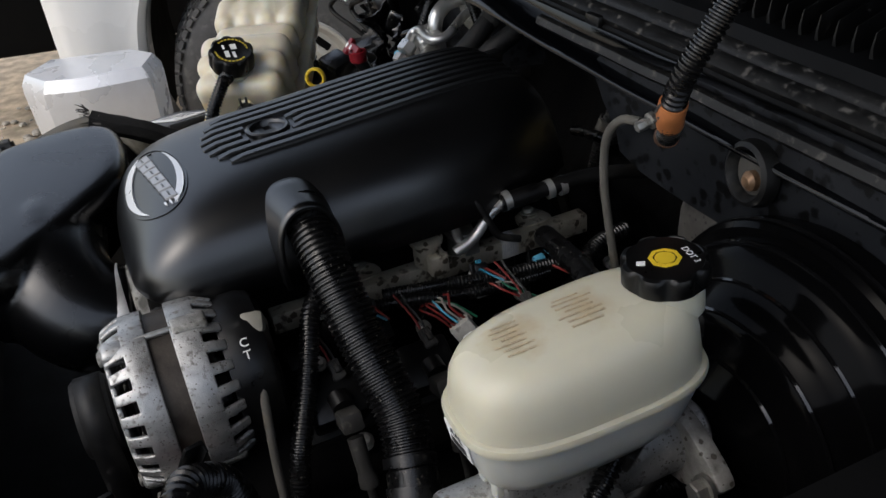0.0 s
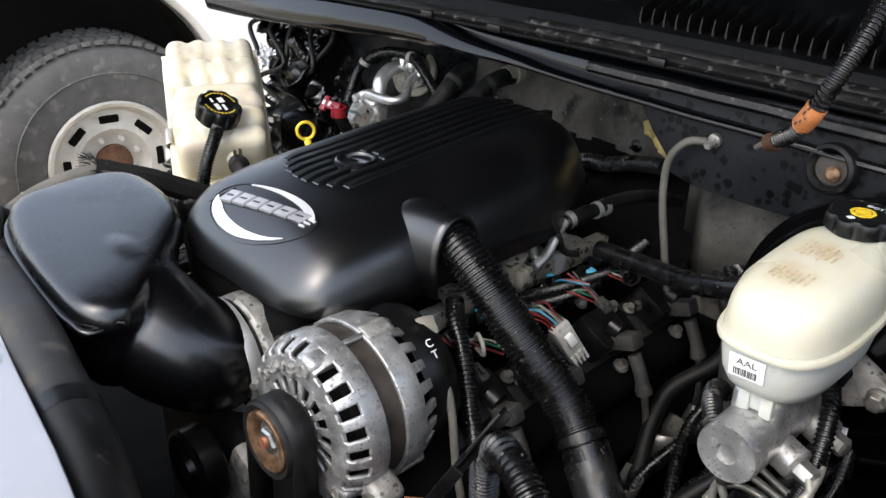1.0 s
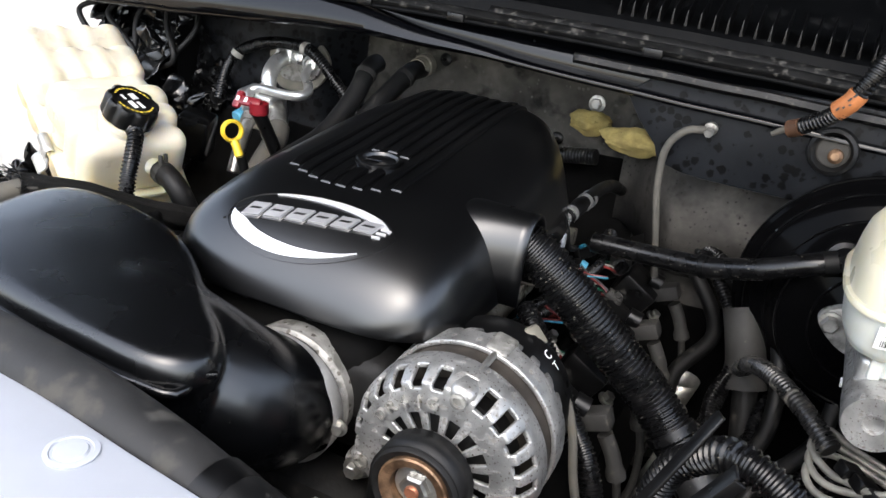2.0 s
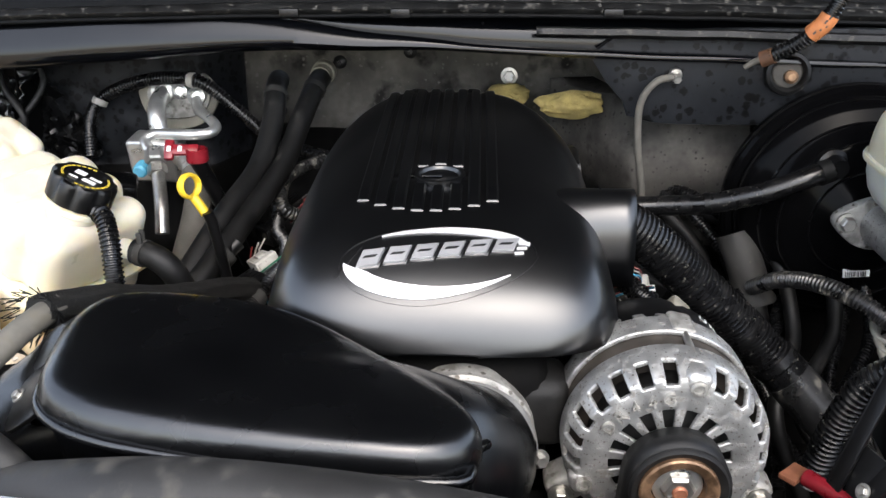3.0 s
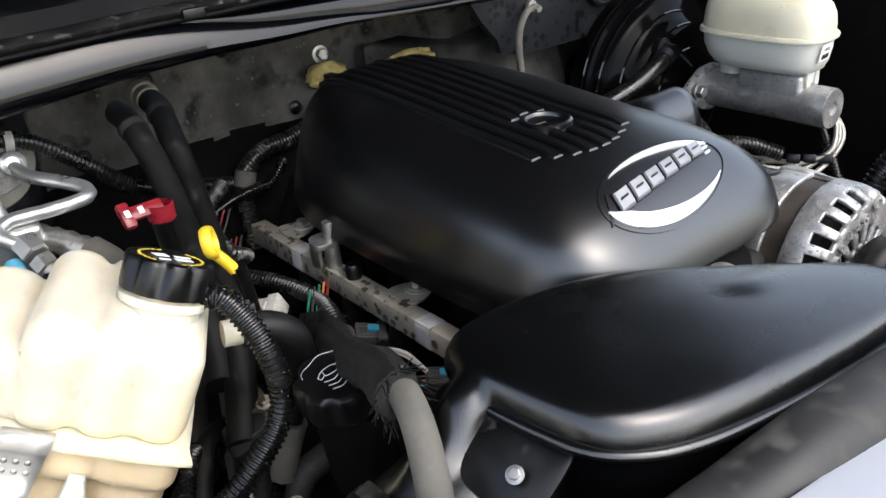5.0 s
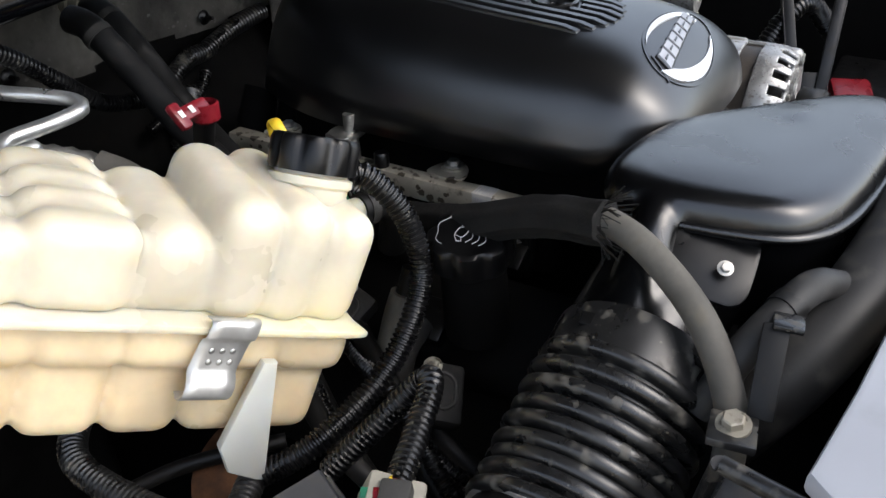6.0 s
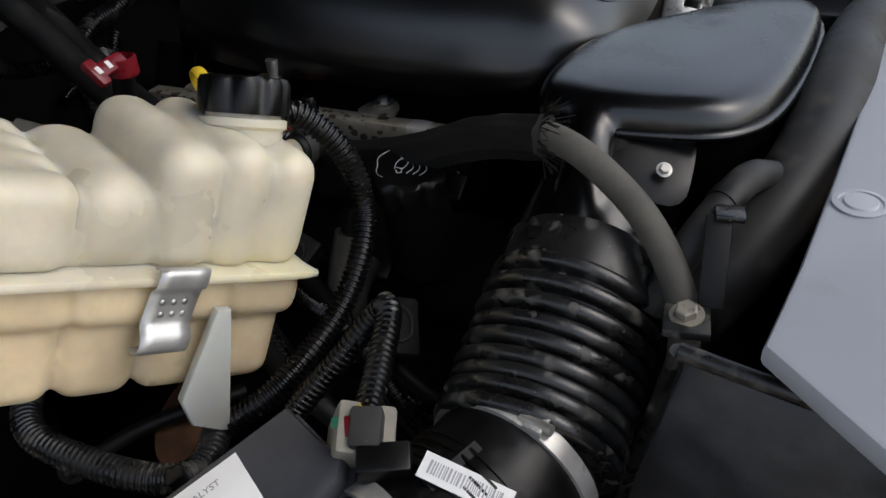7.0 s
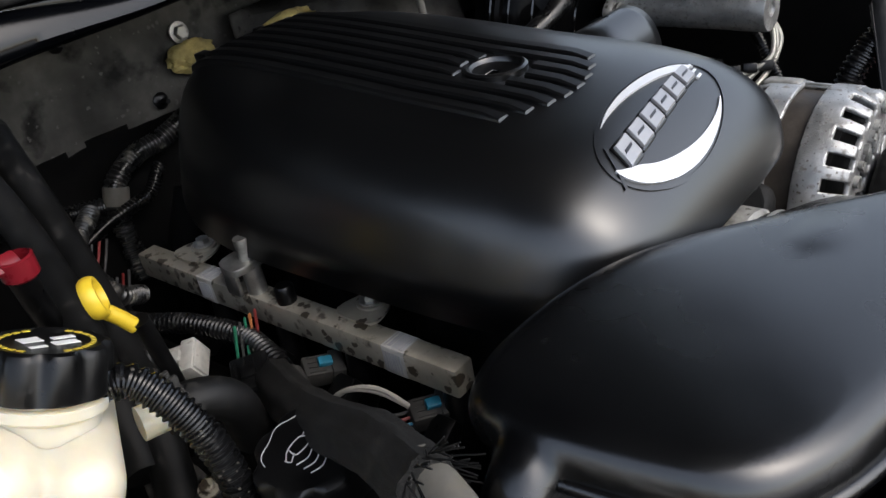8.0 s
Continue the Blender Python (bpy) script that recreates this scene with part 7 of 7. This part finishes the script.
for y in (-0.022, 0.068, 0.176):
    plug((0.214, y, 0.951), (0.75, 0.1, -0.55), (0.5, 0, 0.85), (0.020, 0.011, 0.009), M_BOOT, (M_PINK, M_INK), "small grey coil plug with a red and a black wire", GD, bend=(-0.010, -0.008, 0.006))
for y in (0.030, 0.150, 0.235):
    plug((0.160, y, 0.968), (-0.8, 0.1, -0.5), (0.4, 0, 0.9), (0.022, 0.014, 0.012), M_BLACK, (M_PINK, M_CYAN), "black injector plug with a blue lock tab", "driver side injector plugs", M_CYAN, (0.012, 0.008, -0.008))
rc = thing("ring_clip", (0.201, 0.243, 0.955), "grey plastic ring clip on the harness", "clip")
part("ring", lathe([(0.0085, -0.005), (0.0125, -0.005), (0.0130, 0.0), (0.0125, 0.005), (0.0085, 0.005), (0.0085, -0.005)], aim((0.201, 0.243, 0.962), (-0.6, 0.75, 0.1)), 24, caps=False), M_BOOT, rc)
part("harness_end", tube([(0.206, 0.236, 0.961), (0.190, 0.256, 0.963), (0.176, 0.285, 0.966), (0.168, 0.32, 0.965)], 0.0085, 14, ridge=(0.0042, 0.0013), step=0.003), M_LOOM, rc)
# spark plug boots in grey sleeves
for at, to in (((-0.253, 0.231, 0.955), (0.60, 0.55, 0.50)), ((-0.246, 0.149, 0.955), (0.60, 0.55, 0.50))):
    a, d = Vector(at), Vector(to).normalized()
    sp = thing("spark_plug_boot", at, "black spark plug boot in a dusty grey sleeve", "boot", "spark plug boots")
    part("sleeve", lathe([(0.0120, -0.030), (0.0132, -0.026), (0.0135, 0.004), (0.0128, 0.007), (0.0105, 0.006), (0.0100, -0.004)], aim(at, to), 24), M_BOOT, sp)
    part("boot", tube([a - d * 0.010, a + d * 0.022], 0.0086, 16), M_BLACK, sp)
    part("tail", tube([a - d * 0.028, a - d * 0.046 - Vector((0, 0, 0.006)), a - d * 0.055 - Vector((0, 0, 0.04))], 0.0085, 14), M_BOOT, sp)
ph = thing("injector_loom", (-0.2, 0.1, 0.91), "black corrugated loom below the fuel rail", "wiring loom")
part("conduit", tube([(-0.215, 0.29, 0.955), (-0.202, 0.224, 0.955), (-0.184, 0.184, 0.955), (-0.174, 0.131, 0.955), (-0.180, 0.094, 0.955), (-0.190, 0.058, 0.947), (-0.205, 0.025, 0.935)], 0.0085, 14, ridge=(0.0042, 0.0014), step=0.003), M_LOOM, ph)
part("band_clamp", tube([(-0.187, 0.066, 0.949), (-0.192, 0.054, 0.946)], 0.0108, 18), M_BOOT, ph, "grey plastic band clamp")
part("clamp_tail", box(0.012, 0.004, 0.010, pose(-0.201, 0.060, 0.950, 0, 20, 20), 0.001), M_BOOT, ph)
part("branch", tube([(-0.172, 0.27, 0.950), (-0.20, 0.25, 0.975), (-0.20, 0.29, 1.0), (-0.16, 0.33, 1.01)], 0.0085, 14, ridge=(0.0042, 0.0014), step=0.003), M_DUSTY, ph)
for y in (0.0, 0.11, 0.19):
    cp = thing("ignition_coil", (-0.225, y, 0.90), "dusty black ignition coil on the passenger side", "ignition coil", "passenger side coils")
    part("body", box(0.040, 0.042, 0.030, pose(-0.236, y, 0.885, 0, -32, 0), 0.004), M_BLACK, cp)
    part("boot", tube([(-0.252, y, 0.893), (-0.272, y, 0.888), (-0.285, y, 0.870), (-0.29, y, 0.82)], lambda f: 0.012 - 0.003 * f, 14), M_BOOT, cp)
ft = thing("front_bolt", (-0.235, -0.025, 0.84), "small brass bolt in the dark bay", "bolt")
bolt("head", (-0.235, -0.025, 0.848), (-0.5, -0.3, 0.8), 0.007, M_PULLEY, ft, 0.006)
ds = thing("coolant_sensor_boot", (-0.28, 0.0, 0.90), "grey rubber sensor boot beside the hose", "sensor")
part("boot", tube([(-0.276, 0.000, 0.940), (-0.283, 0.004, 0.918), (-0.290, 0.008, 0.890)], 0.011, 16), M_GREYHOSE, ds)
part("plug", tube([(-0.270, -0.004, 0.962), (-0.276, 0.000, 0.940)], 0.007, 12), M_BLACK, ds)
# low hoses and rusty metal below the tank
rs = thing("rusty_bracket", (-0.44, 0.07, 0.84), "rusty steel bracket and cable below the tank", "bracket")
part("plate", slab(smooth_outline([(-0.035, -0.018), (0.028, -0.022), (0.040, 0.012), (0.0, 0.024), (-0.035, 0.012)], 0.008), -0.002, 0.002, pose(-0.43, 0.065, 0.850, 12, -10, 20), 0.001), M_RUST, rs)
part("cable", tube([(-0.40, 0.03, 0.87), (-0.43, 0.06, 0.868), (-0.46, 0.09, 0.862), (-0.50, 0.12, 0.85)], 0.006, 10), M_RUBBER, rs)
bolt("bolt", (-0.478, 0.145, 0.822), (-0.4, -0.3, 0.9), 0.008, M_BLOCK, rs, 0.008)
mh = thing("sensor_harness", (-0.42, -0.09, 0.93), "black corrugated sensor harness bent over the air meter", "wiring loom")
part("conduit", tube([(-0.435, -0.040, 0.905), (-0.410, -0.070, 0.945), (-0.392, -0.090, 0.972), (-0.402, -0.101, 0.977), (-0.435, -0.110, 0.968), (-0.468, -0.118, 0.962)], 0.0085, 14, ridge=(0.0042, 0.0014), step=0.003), M_LOOM, mh)
part("plug", box(0.024, 0.018, 0.016, pose(-0.480, -0.124, 0.962, 0, -20, 20), 0.002), M_BOOT, mh)
for k, mt in enumerate((M_YELLOW, M_PINK, M_ORANGE)):
    part("wire", tube([(-0.466, -0.114 - 0.003 * k, 0.966), (-0.474, -0.117 - 0.003 * k, 0.970), (-0.480, -0.122 - 0.003 * k, 0.966)], 0.0013, 6), mt, mh)
# torn inner fender
shreds = [((-0.66, 0.40, 1.04), 0.13, (80, 10, 30), M_BLACK), ((-0.63, 0.33, 0.96), 0.15, (70, -20, -10), M_RESON), ((-0.70, 0.42, 1.12), 0.12, (60, 30, 60), M_RESON), ((-0.67, 0.31, 1.05), 0.035, (40, 10, 20), M_BUMPER),
          ((-0.60, 0.16, 0.90), 0.10, (20, 30, 10), M_BLACK), ((-0.63, 0.12, 0.87), 0.09, (30, -20, 40), M_RESON), ((-0.59, 0.38, 1.10), 0.09, (60, 20, -30), M_RESON), ((-0.55, 0.40, 1.02), 0.09, (75, -30, 15), M_BLACK),
          ((-0.62, 0.44, 1.15), 0.11, (50, 40, 80), M_BLACK), ((-0.57, 0.36, 0.93), 0.12, (85, 15, -20), M_RESON), ((-0.645, 0.07, 0.86), 0.05, (15, 40, 70), M_ALUD)]
for k, (c, sz, rot, mt) in enumerate(shreds):
    tf = thing("torn_fender_piece", c, "crumpled torn " + ("pale metal shred" if mt in (M_BUMPER, M_ALUD) else "black plastic fender liner"), "torn panel", "torn fender pieces")
    bm = bmesh.new()
    n = 26
    grid = []
    m = pose(*c, *rot)
    for j in range(n + 1):
        row = []
        for i in range(n + 1):
            u, v = (i / n - 0.5), (j / n - 0.5)
            e = 1 + 0.25 * noise.noise((u * 9 + k, v * 9, 2.0))
            w = 0.34 * noise.noise((u * 4 + k * 3, v * 4, 0)) + 0.20 * abs(noise.noise((u * 9, v * 9 + k, 5))) + 0.06 * noise.noise((u * 22, v * 22, k))
            row.append(bm.verts.new(m @ Vector((u * sz * e, v * sz * 1.4 * e, w * sz))))
        grid.append(row)
    for a, b in zip(grid, grid[1:]):
        for i in range(n):
            bm.faces.new((a[i], a[i + 1], b[i + 1], b[i]))
    thicken(part("sheet", bm, mt, tf, smooth=35), 0.002)
for k in range(5):
    x, y = -0.56 - 0.03 * k, 0.40 - 0.01 * k
    tw = thing("loose_cable", (x, y, 0.95), "loose black cable hanging by the torn fender", "cable", "loose cables")
    part("cable", tube([(x, y, 1.16 - 0.01 * k), (x + 0.03 - 0.02 * k, y - 0.03, 1.10), (x + 0.04 * (k % 2), y - 0.05, 1.05), (x - 0.03, y - 0.02 * k, 1.01), (x + 0.03, y - 0.04, 0.96), (x + 0.05 - 0.03 * (k % 3), y - 0.01, 0.88), (x + 0.02, y, 0.80)], 0.0045, 10), M_RUBBER, tw)
mk = thing("turn_signal_bulb", (-0.731, 0.413, 1.11), "small orange lamp bulb in the torn fender", "lamp")
part("bulb", lathe([(0.006, 0), (0.012, 0.006), (0.013, 0.016), (0.008, 0.024)], aim((-0.731, 0.413, 1.12), (0.7, -0.6, 0.2)), 20), M_ORANGE, mk)
bb = thing("relay_box", (-0.40, 0.20, 0.97), "small dark plastic relay box behind the coolant tank", "relay box")
part("case", box(0.045, 0.04, 0.06, pose(-0.375, 0.185, 1.005, 10, 10, 20), 0.006), M_RESON, bb)
# cables and hoses in the dark corner below the booster
rnd = random.Random(21)
for k in range(9):
    x, y = 0.30 + 0.022 * k, 0.30 - 0.012 * (k % 4)
    cb = thing("engine_bay_cable", (x, y, 0.85), "black rubber cable in the dark corner under the booster", "cable", "cables under the booster")
    pts = [(x - 0.10, y + 0.10, 0.99 - 0.012 * k), (x - 0.03, y + 0.03, 0.95 + 0.01 * (k % 3)), (x + 0.02, y - 0.03, 0.90 + 0.012 * (k % 4)), (x + rnd.uniform(-0.02, 0.05), y - 0.10, 0.86), (x + rnd.uniform(-0.04, 0.04), y - 0.18, 0.80), (x + 0.03, y - 0.22, 0.72)]
    if k % 3:
        part("conduit", tube(pts, 0.0075, 12, ridge=(0.0042, 0.0013), step=0.003), M_LOOM, cb)
    else:
        part("hose", tube(pts, 0.009, 12), M_RUBBER, cb)
gh = thing("abs_hose", (0.40, 0.08, 0.93), "dusty black corrugated hose bent under the master cylinder", "hose")
part("conduit", tube([(0.36, 0.20, 0.90), (0.372, 0.15, 0.935), (0.392, 0.10, 0.955), (0.42, 0.06, 0.955), (0.45, 0.03, 0.94)], 0.0095, 14, ridge=(0.0045, 0.0014), step=0.003), M_DUSTY, gh)
# added sheet, its near-black colour stands in for shade under the booster
fs = thing("firewall_shade_sheet", (0.25, 0.36, 0.85), "added near-black ribbed sheet for the shade low on the firewall", "shield")
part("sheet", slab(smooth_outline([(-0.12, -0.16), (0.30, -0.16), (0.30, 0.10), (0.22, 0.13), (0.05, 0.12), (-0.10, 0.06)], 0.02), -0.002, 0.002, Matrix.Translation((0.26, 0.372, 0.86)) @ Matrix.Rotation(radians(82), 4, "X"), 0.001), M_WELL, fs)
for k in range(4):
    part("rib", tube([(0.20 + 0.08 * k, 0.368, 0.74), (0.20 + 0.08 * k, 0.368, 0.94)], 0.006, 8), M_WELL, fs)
# small fittings along the driver side head
rnd = random.Random(8)
for k in range(10):
    y = -0.03 + 0.036 * k
    bt_ = thing("valve_cover_bolt", (0.19, y, 0.93), "small bright steel bolt on the valve cover", "bolt", "valve cover bolts")
    bolt("head", (0.176 + 0.018 * (k % 3), y, 0.934 - 0.011 * (k % 3)), (0.5, 0.05, 0.85), 0.0052, M_STEEL, bt_, 0.009)
for k, y in enumerate((-0.005, 0.085, 0.150, 0.215)):
    dc = thing("injector_connector", (0.165, y, 0.95), "small wiring connector beside the driver side fuel rail", "connector", "driver side connectors")
    part("shell", box(0.026, 0.018, 0.017, pose(0.160, y, 0.952, rnd.uniform(-15, 15), 25, rnd.uniform(-25, 25)), 0.002), M_CONN if k == 2 else M_BLACK, dc)
    part("lock_tab", box(0.008, 0.012, 0.005, pose(0.166, y, 0.962, 0, 25, 8), 0.001), M_BLUE if k % 2 else M_CONN, dc)
    for j, mt in enumerate((M_PINK, M_WIREW, M_GREEN)):
        a = Vector((0.170, y - 0.005 + 0.005 * j, 0.956))
        part("wire", tube([a, a + Vector((0.012, 0.006, 0.008)), a + Vector((0.024, 0.018 + rnd.uniform(-0.01, 0.01), 0.006)), a + Vector((0.034, 0.034, -0.008))], 0.0013, 6), mt, dc)
# cables low on the passenger side
for k in range(7):
    x, y = -0.30 - 0.018 * k, 0.06 - 0.016 * (k % 4)
    cb = thing("engine_bay_cable", (x, y, 0.82), "black rubber cable low beside the oil filler", "cable", "cables beside the oil filler")
    pts = [(x + 0.09, y + 0.07, 0.90 - 0.008 * k), (x + 0.05, y + 0.02, 0.885 + 0.008 * (k % 3)), (x + 0.01, y - 0.05, 0.86 + 0.010 * (k % 4)), (x + rnd.uniform(-0.03, 0.02), y - 0.12, 0.83), (x + rnd.uniform(-0.02, 0.03), y - 0.20, 0.79)]
    if k % 2:
        part("conduit", tube(pts, 0.0075, 12, ridge=(0.0042, 0.0013), step=0.003), M_LOOM, cb)
    else:
        part("hose", tube(pts, 0.0085, 12), M_RUBBER, cb)
for c, r_ in (((-0.315, -0.055, 0.885), 25), ((-0.285, 0.055, 0.905), -15)):
    sb = thing("bracket_block", c, "dusty cast bracket with an oval hole beside the oil filler", "bracket")
    m = pose(*c, 20, -25, r_)
    part("body", box(0.050, 0.034, 0.020, m, 0.004), M_BLOCK, sb)
    part("hole_rim", tube([m @ Vector(p) for p in ((-0.015, 0, 0.0105), (-0.009, 0.009, 0.0105), (0.009, 0.009, 0.0105), (0.015, 0, 0.0105), (0.009, -0.009, 0.0105), (-0.009, -0.009, 0.0105), (-0.015, 0, 0.0105))], 0.002, 8), M_BOOT, sb)
    bolt("bolt", m @ Vector((0.019, 0.010, 0.010)), (-0.3, -0.2, 0.9), 0.005, M_RAIL, sb, 0.006)
ww = thing("white_wire_pair", (-0.17, 0.02, 0.93), "pair of white wires arching under the fuel rail", "wire")
for k in range(2):
    part("wire", tube([(-0.185, 0.035 + 0.004 * k, 0.930), (-0.180, 0.018, 0.950), (-0.170, -0.004, 0.953 - 0.003 * k), (-0.160, -0.024, 0.935)], 0.0018, 8), M_WIREW, ww)
# push clips and seams on the firewall mat
for x, z in ((-0.16, 1.10), (-0.06, 1.115), (0.03, 1.02), (0.13, 1.12), (-0.25, 1.03), (0.005, 1.125)):
    fc = thing("firewall_clip", (x, 0.49, z), "black plastic push clip in the firewall mat", "clip", "firewall clips")
    part("head", lathe([(0.009, 0), (0.0095, 0.002), (0.007, 0.004), (0.002, 0.005)], aim((x, 0.492, z), (0, -1, 0.1)), 20), M_BLACK, fc)
    part("stem", tube([(x, 0.492, z), (x, 0.476, z + 0.001)], 0.0028, 8), M_BLACK, fc)
dp = thing("drain_pipe", (-0.52, -0.1, 0.86), "short dull metal pipe below the air filter box", "pipe")
part("pipe", tube([(-0.520, -0.088, 0.872), (-0.545, -0.108, 0.858), (-0.565, -0.125, 0.846)], 0.006, 14), M_ZINC, dp)
part("collar", tube([(-0.519, -0.087, 0.8725), (-0.524, -0.091, 0.870)], 0.0072, 14), M_BLACK, dp)
